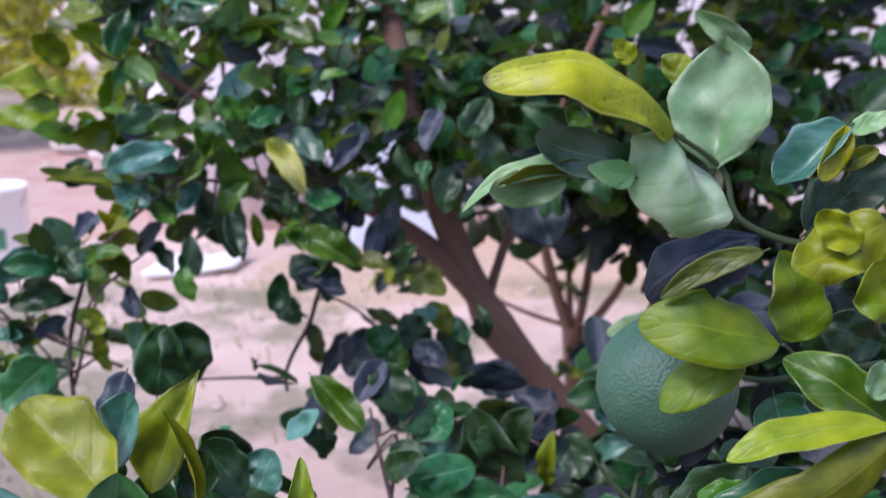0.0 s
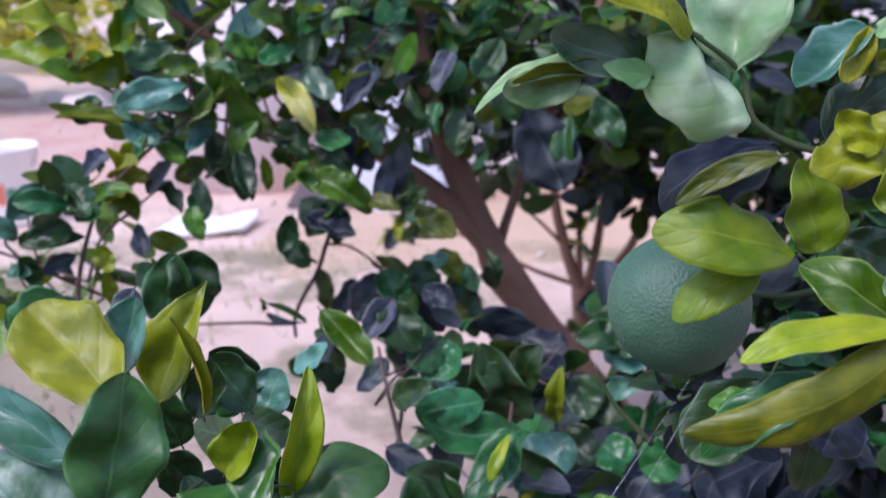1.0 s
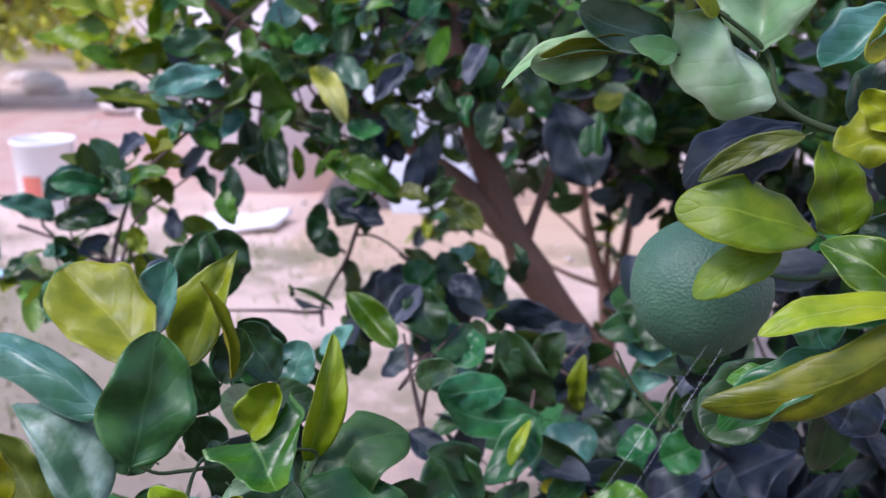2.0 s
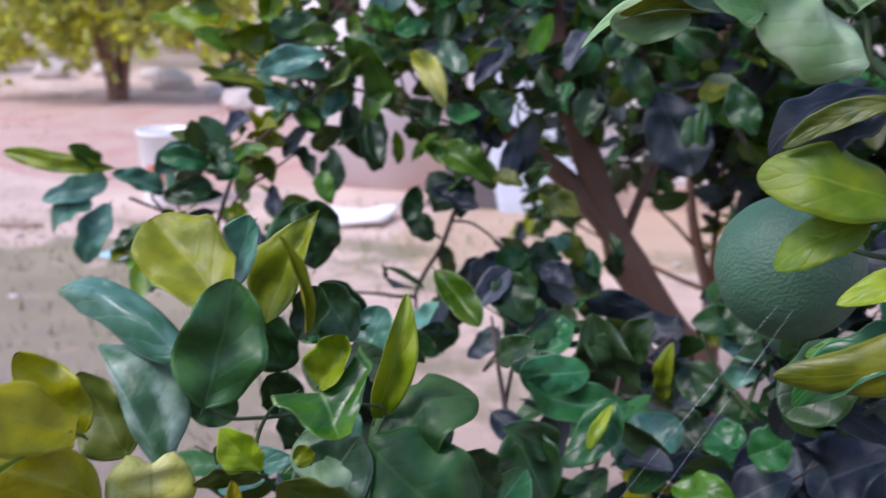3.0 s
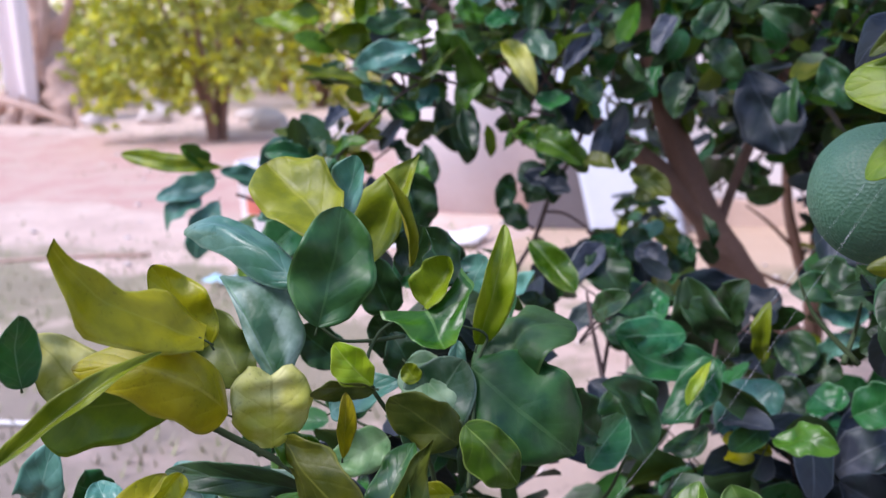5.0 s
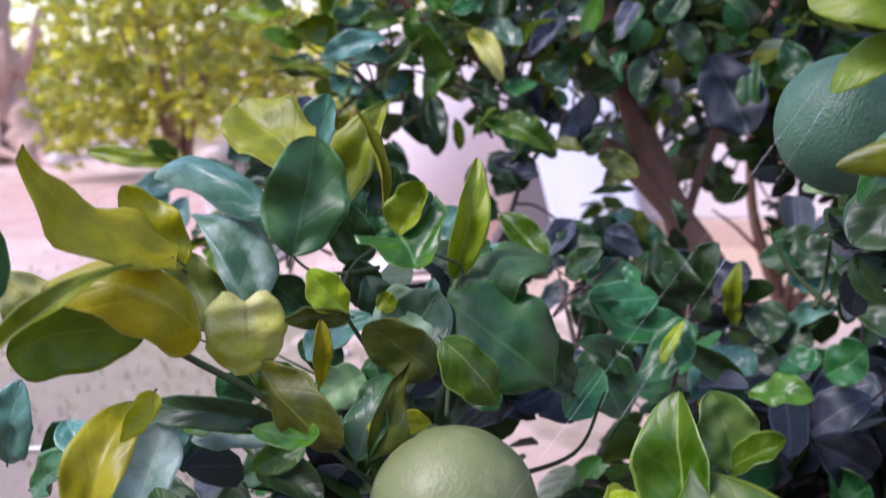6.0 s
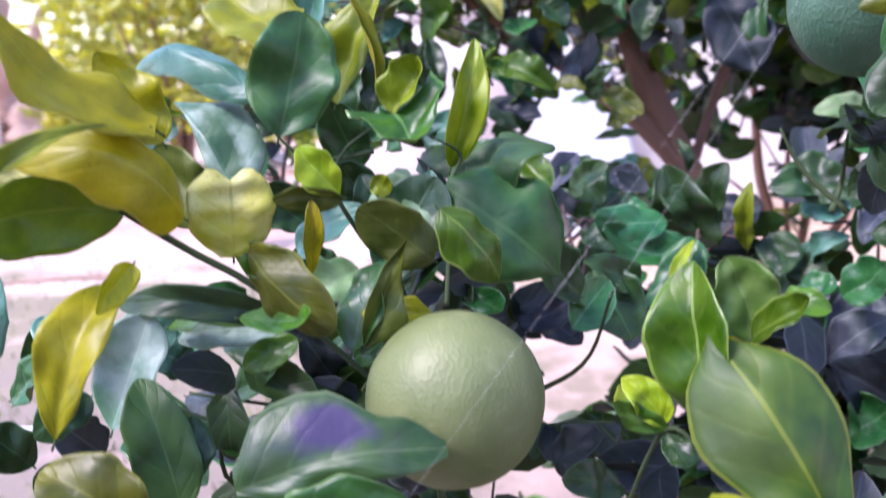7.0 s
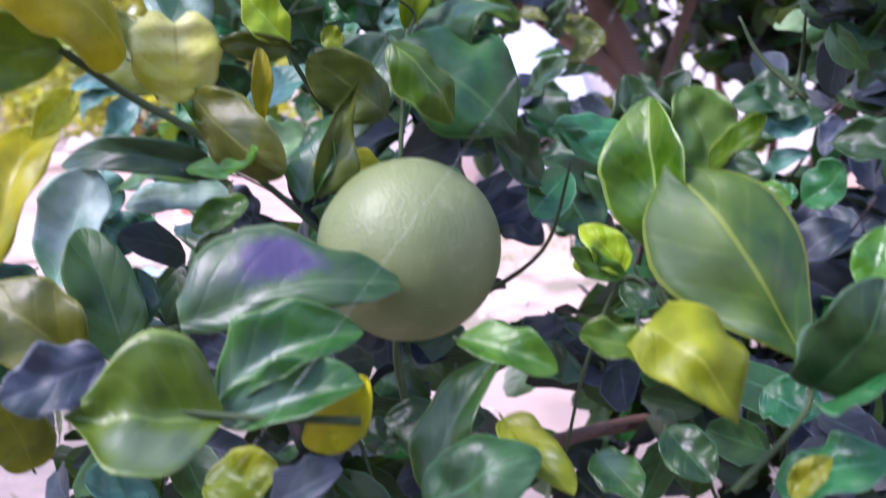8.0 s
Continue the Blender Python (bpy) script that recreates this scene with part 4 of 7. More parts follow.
leaf((-0.137, 0.45, 0.675), (-0.106, 0.47, 0.733), 0.046, (0.34, -0.84, 0.43), "frost_sheen", fold=0.3)
leaf((-0.196, 0.47, 0.69), (-0.149, 0.46, 0.719), 0.029, (0.27, -0.66, 0.7), "blue", fold=0.3)
leaf((-0.154, 0.46, 0.681), (-0.182, 0.43, 0.673), 0.029, (0.27, -0.63, 0.73), "sage", fold=0.3)
leaf((-0.143, 0.47, 0.728), (-0.106, 0.45, 0.706), 0.032, (0.35, -0.84, 0.41), "jade", fold=0.2)
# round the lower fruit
leaf((-0.172, 0.31, 0.61), (-0.078, 0.339, 0.625), 0.076, (0.32, -0.73, 0.61), "violet_glare", cup=-0.45, fold=0.25, ruf=0.05, sag=0.05, hook=-0.2, pucker=0.07, skew=0, tilt=0.2, left=(0.3, 0.8, 1.0, 1.0, 0.88, 0.52, 0.44, 0.14), right=(0.12, 0.26, 0.32, 0.32, 0.34, 0.36, 0.34, 0.12))
leaf((-0.05, 0.33, 0.597), (-0.006, 0.315, 0.588), 0.022, (0.2, -0.7, 0.68), "green", fold=0.3, sag=0.08, cup=0.3)
leaf((0.097, 0.33, 0.585), (0.043, 0.37, 0.672), 0.060, (0.22, -0.97, 0.10), "side_sheen", uneven=0.2, fold=-0.2, sag=0.05, ruf=0.04, cup=-0.3, skew=0, hook=-0.25, pucker=0.12, tilt=0.1, right=(0.06, 0.47, 0.86, 1.02, 1.0, 0.6, 0.05), left=(0.06, 0.47, 0.9, 1.1, 1.15, 0.8, 0.05))
leaf((0.046, 0.4, 0.615), (0.033, 0.4, 0.694), 0.047, (-0.34, -0.78, 0.52), "bright", uneven=0.6, fold=0.4, sag=0.12, cup=0.4, peak=0.6)
leaf((0.066, 0.4, 0.655), (0.052, 0.4, 0.699), 0.034, (0.12, -0.8, 0.59), "lush", fold=0.4, cup=0.3, peak=0.55)
leaf((0.063, 0.395, 0.659), (0.092, 0.38, 0.681), 0.021, (-0.01, -0.7, 0.72), "bright", fold=0.4, sag=0.06, peak=0.35, hook=0.4)
leaf((0.030, 0.3, 0.611), (0.067, 0.29, 0.576), 0.056, (0.05, -0.69, 0.72), "citron", fold=-0.1, sag=0.12, cup=-0.6, ruf=0.12, pucker=0.1, hook=-0.2, skew=0, tilt=0.2, left=(0.62, 0.95, 1.0, 0.98, 0.86, 0.55, 0.05), right=(0.35, 0.5, 0.55, 0.5, 0.4, 0.25, 0.03))
leaf((0.035, 0.302, 0.598), (0.004, 0.3, 0.607), 0.017, (0.03, -0.63, 0.77), "bright", fold=0.35, cup=0.4, peak=0.55, hook=0.1)
leaf((0.022, 0.42, 0.605), (0.001, 0.42, 0.63), 0.022, (0.13, -0.82, 0.55), "lime", fold=0.4)
leaf((0.023, 0.42, 0.602), (-0.007, 0.41, 0.619), 0.015, (0.04, -0.82, 0.57), "green", fold=0.3)
leaf((0.021, 0.42, 0.599), (0.034, 0.4, 0.587), 0.017, (0, -0.81, 0.59), "dark", fold=0.2)
leaf((0.097, 0.32, 0.578), (0.121, 0.3, 0.619), 0.042, (0.2, -0.98, 0.09), "dark", fold=0.2)
leaf((0.1, 0.32, 0.571), (0.119, 0.28, 0.591), 0.030, (-0.08, -0.59, 0.8), "teal", fold=0.2)
leaf((0.125, 0.33, 0.643), (0.117, 0.32, 0.618), 0.020, (-0.5, -0.79, 0.35), "green", fold=0.3)
leaf((-0.076, 0.36, 0.506), (-0.044, 0.37, 0.575), 0.039, (-0.25, -0.77, 0.58), "blue_sheen", fold=0.35, sag=0.06)
leaf((-0.064, 0.3, 0.531), (-0.018, 0.29, 0.562), 0.042, (0.22, -0.63, 0.74), "dark", fold=0.2, cup=-0.5)
leaf((-0.032, 0.33, 0.56), (0, 0.3, 0.539), 0.024, (0.37, -0.76, 0.54), "olive", fold=0.3)
leaf((-0.153, 0.3, 0.580), (-0.092, 0.31, 0.610), 0.042, (0.21, -0.72, 0.66), "blue_sheen", fold=0.5, sag=0.1, cup=0.25, ruf=0.12, peak=0.55)
leaf((-0.147, 0.28, 0.577), (-0.084, 0.285, 0.594), 0.034, (0.22, -0.70, 0.68), "blue_sheen", fold=0.55, cup=0.2, ruf=0.12, peak=0.6)
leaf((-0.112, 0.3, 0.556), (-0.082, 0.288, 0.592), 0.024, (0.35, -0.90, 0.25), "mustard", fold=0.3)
leaf((-0.139, 0.273, 0.582), (-0.194, 0.249, 0.594), 0.064, (0.36, -0.62, 0.70), "half_glare", uneven=0.15, fold=0.4, ruf=0.08, cup=0.3, pucker=0.1, skew=0.05, hook=-0.2, tilt=0.05, right=(0.12, 0.72, 0.98, 1.05, 1.0, 0.75, 0.3, 0.03), left=(0.12, 0.65, 0.95, 1.05, 1.0, 0.8, 0.35, 0.03))
leaf((-0.186, 0.27, 0.607), (-0.214, 0.24, 0.599), 0.029, (0.4, -0.61, 0.68), "dusk", fold=0.2, ruf=0.2)
leaf((-0.202, 0.28, 0.6), (-0.242, 0.27, 0.637), 0.040, (0.37, -0.73, 0.57), "umber", fold=0.3, hook=-0.3)
leaf((-0.263, 0.31, 0.633), (-0.246, 0.345, 0.703), 0.037, (0.27, -0.84, 0.48), "ochre", fold=0.5, sag=0.12, ruf=0.2, peak=0.6, blunt=1.3, hook=-0.3, skew=0.1)
leaf((-0.272, 0.37, 0.613), (-0.252, 0.39, 0.673), 0.041, (0.23, -0.77, 0.6), "silver_sheen", fold=0.35, ruf=0.2)
leaf((-0.218, 0.34, 0.583), (-0.24, 0.35, 0.65), 0.036, (0.41, -0.77, 0.49), "deep", fold=0.3)
leaf((-0.216, 0.345, 0.596), (-0.215, 0.36, 0.627), 0.020, (0.73, -0.6, 0.32), "dark", fold=0.3)
leaf((-0.185, 0.41, 0.665), (-0.268, 0.38, 0.684), 0.021, (0.47, -0.8, 0.37), "dark", fold=0.3, sag=0.05)
leaf((-0.2, 0.44, 0.65), (-0.255, 0.42, 0.655), 0.026, (0.36, -0.53, 0.77), "silver_sheen", fold=0.1)
leaf((-0.18, 0.42, 0.649), (-0.213, 0.41, 0.638), 0.019, (0.37, -0.68, 0.64), "green", fold=0.2)
leaf((-0.2, 0.39, 0.671), (-0.145, 0.37, 0.674), 0.017, (0.38, -0.75, 0.54), "green", fold=0.3)
leaf((-0.109, 0.42, 0.569), (-0.127, 0.4, 0.588), 0.025, (0.25, -0.71, 0.66), "dusk", fold=0.2)
leaf((-0.17, 0.36, 0.577), (-0.19, 0.35, 0.592), 0.020, (0.37, -0.65, 0.66), "dusk", fold=0.2)
leaf((-0.055, 0.42, 0.524), (-0.113, 0.42, 0.523), 0.028, (0.18, -0.67, 0.72), "dark", fold=0.2)
leaf((-0.132, 0.44, 0.513), (-0.11, 0.43, 0.498), 0.023, (0.23, -0.7, 0.67), "dark", fold=0.2)
leaf((-0.211, 0.34, 0.512), (-0.223, 0.3, 0.539), 0.033, (0.37, -0.47, 0.8), "blue", fold=0.2)
leaf((-0.165, 0.3, 0.538), (-0.127, 0.3, 0.547), 0.028, (0.37, -0.74, 0.56), "olive", fold=0.3)
leaf((-0.13, 0.29, 0.534), (-0.094, 0.28, 0.557), 0.026, (0.28, -0.61, 0.74), "dusk", fold=0.3)
leaf((-0.249, 0.3, 0.544), (-0.25, 0.28, 0.588), 0.028, (0.55, -0.67, 0.49), "olive", fold=0.3)
leaf((0.095, 0.45, 0.53), (0.121, 0.43, 0.522), 0.033, (-0.11, -0.64, 0.76), "teal", fold=0.2)
leaf((0.042, 0.42, 0.519), (0.064, 0.4, 0.499), 0.029, (-0.05, -0.82, 0.57), "dark", fold=0.2, hook=0)
leaf((0.006, 0.42, 0.505), (0.027, 0.38, 0.499), 0.026, (0.02, -0.66, 0.75), "blue_sheen", fold=0.3)
leaf((0.084, 0.33, 0.531), (0.121, 0.31, 0.556), 0.030, (-0.12, -0.56, 0.82), "teal", fold=0.2)
leaf((0.084, 0.29, 0.545), (0.098, 0.29, 0.561), 0.013, (0.13, -0.74, 0.66), "olive", fold=0.4)
leaf((-0.222, 0.33, 0.714), (-0.232, 0.31, 0.695), 0.017, (0.75, -0.58, 0.32), "mustard", fold=0.5)
leaf((-0.281, 0.36, 0.662), (-0.311, 0.38, 0.677), 0.023, (0.48, -0.61, 0.62), "blue", fold=0.3)
leaf((-0.355, 0.38, 0.646), (-0.329, 0.36, 0.694), 0.031, (0.48, -0.5, 0.72), "blue", fold=0.3)
leaf((-0.265, 0.42, 0.641), (-0.278, 0.42, 0.671), 0.032, (0.37, -0.52, 0.77), "blue", fold=0.3)
leaf((-0.259, 0.42, 0.657), (-0.21, 0.4, 0.673), 0.021, (0.37, -0.62, 0.69), "green", fold=0.3)
leaf((-0.286, 0.3, 0.768), (-0.275, 0.29, 0.811), 0.022, (0.75, -0.51, 0.43), "teal", fold=0.3)
# the shoot over the upper fruit
leaf((0.121, 0.49, 1), (0.027, 0.46, 1.04), 0.042, (-0.1, -0.56, 0.82), "gold", uneven=0.4, bow=0.0, skew=0, tilt=0.1, fold=-0.2, sag=0.18, cup=-0.7, blunt=1.4, hook=-0.2, peak=0.46, pucker=0.08, point=0)
leaf((0.145, 0.5, 0.978), (0.151, 0.51, 1.046), 0.060, (-0.33, -0.71, 0.62), "jade", uneven=0.12, bow=0.0, fold=0.28, ruf=0.05, cup=0.35, pucker=0.12, skew=0.1, tilt=0.1, hook=0.1, cleft=0.02, left=(0.08, 0.52, 0.76, 0.86, 0.86, 0.72, 0.4, 0.04), right=(0.1, 0.62, 0.92, 1.02, 1.02, 0.88, 0.52, 0.05))
leaf((0.164, 0.51, 1.04), (0.133, 0.5, 1.059), 0.015, (-0.29, -0.93, 0.24), "sage", fold=0.3)
leaf((0.154, 0.49, 0.953), (0.102, 0.475, 1.001), 0.054, (-0.30, -0.62, 0.72), "mint", uneven=0.12, bow=0.0, fold=-0.28, ruf=0.05, cup=-0.6, pucker=0.15, skew=0, hook=-0.2, tilt=0.1, right=(0.2, 0.68, 0.92, 1.0, 1.0, 0.85, 0.5, 0.05), left=(0.25, 0.78, 1.0, 1.06, 1.04, 0.86, 0.5, 0.05))
leaf((0.099, 0.48, 0.978), (0.073, 0.475, 0.983), 0.015, (-0.06, -0.78, 0.62), "sage", fold=0.3)
leaf((0.098, 0.49, 0.983), (0.047, 0.49, 0.996), 0.026, (-0.23, -0.87, 0.44), "frost_sheen", fold=0.2, cup=0.3, sag=0.08)
leaf((0.087, 0.49, 0.985), (0.01, 0.48, 0.976), 0.018, (-0.15, -0.62, 0.77), "sage", fold=0.4, sag=-0.05)
leaf((0.082, 0.49, 0.983), (0.028, 0.48, 0.978), 0.015, (-0.09, -0.89, -0.45), "olive", fold=0.3)
leaf((0.065, 0.49, 0.975), (0.024, 0.48, 0.971), 0.021, (-0.09, -0.95, 0.29), "sage", fold=0.2, sag=-0.15)
leaf((0.102, 0.51, 1.034), (0.091, 0.51, 1.045), 0.012, (0.02, -0.93, 0.36), "lime", fold=0.3)
leaf((0.126, 0.52, 1.021), (0.131, 0.52, 1.037), 0.021, (-0.61, -0.78, 0.15), "olive", fold=0.3)
leaf((0.085, 0.53, 0.995), (0.069, 0.53, 1.008), 0.013, (-0.13, -0.86, 0.5), "green", fold=0.3)
leaf((0.215, 0.5, 0.999), (0.178, 0.49, 0.965), 0.034, (-0.75, -0.60, 0.30), "blue", fold=0.7, cup=0.4)
leaf((0.21, 0.49, 1.001), (0.191, 0.48, 0.974), 0.017, (0.13, -0.92, 0.36), "yellow", fold=0.4)
leaf((0.216, 0.5, 0.996), (0.238, 0.5, 1.004), 0.013, (-0.39, -0.77, 0.5), "sage", fold=0.3)
leaf((0.214, 0.5, 0.976), (0.232, 0.5, 0.987), 0.012, (-0.21, -0.9, 0.37), "olive", fold=0.5)
leaf((0.198, 0.5, 0.942), (0.246, 0.52, 0.975), 0.037, (-0.2, -0.89, 0.41), "dark", fold=0.3)
leaf((0.226, 0.47, 0.954), (0.176, 0.46, 0.931), 0.037, (-0.28, -0.8, 0.53), "citron", fold=0.3, ruf=0.5, cup=-0.5)
leaf((0.209, 0.46, 0.943), (0.187, 0.465, 0.961), 0.020, (-0.35, -0.74, 0.57), "citron", fold=0.4, ruf=0.4)
leaf((0.172, 0.5, 0.94), (0.109, 0.5, 0.916), 0.046, (-0.29, -0.65, 0.71), "ink", fold=-0.2, sag=0.1, cup=-0.5, blunt=1.2, peak=0.55)
leaf((0.168, 0.48, 0.937), (0.115, 0.48, 0.913), 0.014, (-0.17, -0.87, 0.47), "moss", fold=0.3, bow=0.06, ruf=0.02)
leaf((0.184, 0.49, 0.881), (0.108, 0.48, 0.902), 0.043, (-0.15, -0.74, 0.66), "leafgreen", fold=0.15, sag=0.1, cup=-0.4, blunt=1.4, peak=0.58, ruf=0.04, pucker=0.05, hook=-0.2, skew=0)
leaf((0.164, 0.485, 0.873), (0.118, 0.485, 0.847), 0.027, (-0.14, -0.71, 0.69), "leafgreen", fold=0.15, cup=-0.4, sag=0.06, blunt=1, ruf=0.04, pucker=0.05, hook=-0.1, skew=0)
leaf((0.2, 0.5, 0.879), (0.19, 0.5, 0.93), 0.034, (0.16, -0.9, 0.4), "leafgreen", fold=0.2)
leaf((0.223, 0.44, 0.858), (0.178, 0.45, 0.89), 0.030, (-0.39, -0.59, 0.71), "bright", fold=0.3, sag=0.05)
leaf((0.219, 0.43, 0.877), (0.204, 0.43, 0.892), 0.019, (-0.36, -0.65, 0.67), "sage", fold=0.2)
leaf((0.215, 0.42, 0.921), (0.195, 0.42, 0.949), 0.029, (-0.23, -0.84, 0.49), "lime", fold=0.2)
leaf((0.27, 0.55, 0.857), (0.235, 0.55, 0.872), 0.035, (-0.37, -0.73, 0.57), "dark", fold=0.2)
leaf((0.206, 0.55, 0.824), (0.215, 0.54, 0.794), 0.039, (-0.12, -0.8, 0.59), "teal", fold=0.2)
leaf((0.161, 0.45, 0.811), (0.134, 0.45, 0.815), 0.018, (-0.23, -0.63, 0.74), "green", fold=0.3)
leaf((0.217, 0.42, 0.857), (0.111, 0.41, 0.814), 0.030, (-0.24, -0.95, 0.20), "olive", fold=-0.3, sag=0.04, cup=-0.3, bow=-0.09, blunt=0.2, peak=0.42, hook=-0.1)
leaf((0.218, 0.425, 0.862), (0.135, 0.415, 0.853), 0.020, (-0.32, -0.42, 0.85), "lime", fold=0.2, sag=0.05, bow=0.03)
leaf((0.181, 0.43, 0.835), (0.12, 0.42, 0.805), 0.026, (-0.26, -0.64, 0.73), "teal", fold=0.25, sag=0.12)
leaf((0.197, 0.46, 0.821), (0.191, 0.46, 0.749), 0.027, (0.06, -0.79, 0.62), "dark", fold=0.3)
leaf((0.175, 0.5, 0.803), (0.139, 0.5, 0.754), 0.043, (-0.25, -0.74, 0.63), "dark", fold=0.2)
leaf((0.203, 0.45, 0.81), (0.189, 0.44, 0.788), 0.035, (-0.33, -0.71, 0.62), "dusk", fold=0.2)
# the middle storey, an arm's length further in
leaf((-0.389, 1.13, 0.854), (-0.465, 1.1, 0.868), 0.039, (0.11, -0.7, 0.71), "leafgreen", fold=0.45, cup=0.33)
leaf((-0.315, 1.13, 0.876), (-0.39, 1.1, 0.889), 0.049, (0.07, -0.72, 0.69), "blue", fold=0.15, cup=0.33)
leaf((-0.334, 1.13, 0.841), (-0.253, 1.1, 0.901), 0.076, (0.02, -0.72, 0.69), "bright", fold=0.4, cup=-0.33)
leaf((-0.236, 1.13, 0.837), (-0.26, 1.1, 0.921), 0.055, (-0.01, -0.73, 0.69), "green", fold=0.15, cup=0.0)
leaf((-0.206, 1.13, 0.907), (-0.164, 1.1, 0.849), 0.034, (0.29, -0.67, 0.68), "pale", fold=0.45, cup=0.17)
leaf((-0.177, 1.13, 0.918), (-0.139, 1.1, 0.886), 0.040, (-0.07, -0.74, 0.67), "frost_sheen", fold=0.15, cup=-0.33)
leaf((-0.091, 1.13, 0.92), (-0.128, 1.1, 0.872), 0.050, (-0.11, -0.74, 0.67), "dusk", fold=0.4, cup=-0.33)
leaf((-0.441, 1.13, 0.783), (-0.42, 1.1, 0.824), 0.024, (0.11, -0.68, 0.73), "teal", fold=0.15, cup=-0.17)
leaf((-0.399, 1.13, 0.784), (-0.405, 1.1, 0.829), 0.028, (0.09, -0.68, 0.73), "yellow", fold=0.4, cup=-0.17)
leaf((-0.369, 1.13, 0.791), (-0.411, 1.1, 0.756), 0.054, (0.08, -0.67, 0.74), "olive", fold=0.45, cup=-0.17)
leaf((-0.365, 1.13, 0.781), (-0.327, 1.1, 0.748), 0.039, (0.05, -0.67, 0.74), "dark", fold=0.6, cup=-0.17)
leaf((-0.321, 1.13, 0.768), (-0.298, 1.1, 0.726), 0.030, (0.03, -0.67, 0.74), "teal", fold=0.6, cup=0.5)
leaf((-0.261, 1.13, 0.807), (-0.24, 1.1, 0.77), 0.035, (-0.01, -0.69, 0.72), "dark", fold=0.6, cup=0.0)
leaf((-0.207, 1.13, 0.773), (-0.173, 1.1, 0.812), 0.035, (-0.05, -0.7, 0.72), "bright", fold=0.35, cup=0.5)
leaf((-0.168, 1.13, 0.801), (-0.097, 1.1, 0.763), 0.048, (-0.09, -0.69, 0.72), "green", fold=0.15, cup=-0.5)
leaf((-0.272, 1.13, 0.806), (-0.293, 1.1, 0.789), 0.028, (0.01, -0.69, 0.72), "dark", fold=0.35, cup=0.0)
leaf((-0.389, 1.13, 0.86), (-0.35, 1.1, 0.83), 0.042, (0.08, -0.7, 0.71), "blue", fold=0.15, cup=-0.17)
leaf((-0.301, 1.13, 0.856), (-0.311, 1.1, 0.821), 0.035, (0.03, -0.71, 0.71), "blue", fold=0.15, cup=0.17)
leaf((-0.229, 1.13, 0.865), (-0.264, 1.1, 0.823), 0.041, (-0.01, -0.71, 0.7), "green", fold=0.15, cup=-0.17)
leaf((-0.165, 1.13, 0.84), (-0.119, 1.1, 0.835), 0.041, (-0.08, -0.71, 0.69), "teal", fold=0.15, cup=0.0)
leaf((-0.117, 1.13, 0.862), (-0.085, 1.1, 0.837), 0.041, (-0.11, -0.72, 0.69), "dark", fold=0.15, cup=0.17)
leaf((-0.156, 1.13, 0.741), (-0.128, 1.1, 0.777), 0.035, (-0.08, -0.68, 0.73), "green", fold=0.15, cup=0.0)
leaf((-0.199, 1.13, 0.739), (-0.208, 1.1, 0.702), 0.035, (-0.04, -0.66, 0.75), "dark", fold=0.15, cup=0.0)
leaf((-0.272, 1.13, 0.878), (-0.291, 1.1, 0.92), 0.048, (0.02, -0.73, 0.68), "green", fold=0.15, cup=0.33)
leaf((-0.3, 1.13, 0.925), (-0.347, 1.1, 0.918), 0.041, (0.05, -0.74, 0.67), "green", fold=0.15, cup=0.33)
leaf((-0.328, 1.13, 0.944), (-0.376, 1.1, 0.924), 0.041, (0.07, -0.74, 0.67), "dark", fold=0.15, cup=0.5)
leaf((-0.451, 1.13, 0.948), (-0.526, 1.1, 0.929), 0.042, (0.16, -0.72, 0.68), "leafgreen", fold=0.15, cup=0.17)
leaf((-0.229, 1.13, 0.94), (-0.256, 1.1, 0.953), 0.040, (-0.01, -0.76, 0.65), "green", fold=0.15, cup=-0.33)
leaf((-0.187, 1.13, 0.941), (-0.222, 1.1, 0.928), 0.040, (-0.04, -0.75, 0.66), "teal", fold=0.15, cup=-0.33)
leaf((-0.386, 1.13, 0.923), (-0.433, 1.1, 0.916), 0.042, (0.11, -0.73, 0.68), "leafgreen", fold=0.15, cup=0.33)
leaf((-0.425, 1.13, 0.887), (-0.44, 1.1, 0.855), 0.042, (0.12, -0.7, 0.7), "dark", fold=0.15, cup=-0.33)
leaf((-0.36, 1.13, 0.833), (-0.322, 1.1, 0.803), 0.035, (0.05, -0.69, 0.72), "green", fold=0.15, cup=0.0)
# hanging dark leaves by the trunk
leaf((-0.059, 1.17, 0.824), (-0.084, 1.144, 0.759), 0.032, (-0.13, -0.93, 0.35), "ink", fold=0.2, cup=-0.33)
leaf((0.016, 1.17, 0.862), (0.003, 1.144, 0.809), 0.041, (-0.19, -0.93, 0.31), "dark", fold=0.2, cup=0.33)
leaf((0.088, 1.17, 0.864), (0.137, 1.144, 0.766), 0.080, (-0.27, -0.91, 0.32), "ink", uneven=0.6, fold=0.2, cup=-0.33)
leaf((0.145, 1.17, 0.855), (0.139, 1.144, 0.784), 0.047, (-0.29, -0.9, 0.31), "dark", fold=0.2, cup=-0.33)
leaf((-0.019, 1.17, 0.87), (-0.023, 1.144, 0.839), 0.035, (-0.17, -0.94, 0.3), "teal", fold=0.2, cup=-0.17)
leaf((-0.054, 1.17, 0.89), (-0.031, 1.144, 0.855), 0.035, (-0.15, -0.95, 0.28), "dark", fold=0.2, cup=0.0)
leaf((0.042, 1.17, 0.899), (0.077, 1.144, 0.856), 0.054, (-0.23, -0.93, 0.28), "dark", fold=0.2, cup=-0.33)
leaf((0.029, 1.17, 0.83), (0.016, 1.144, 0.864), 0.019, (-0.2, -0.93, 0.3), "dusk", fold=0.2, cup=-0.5)
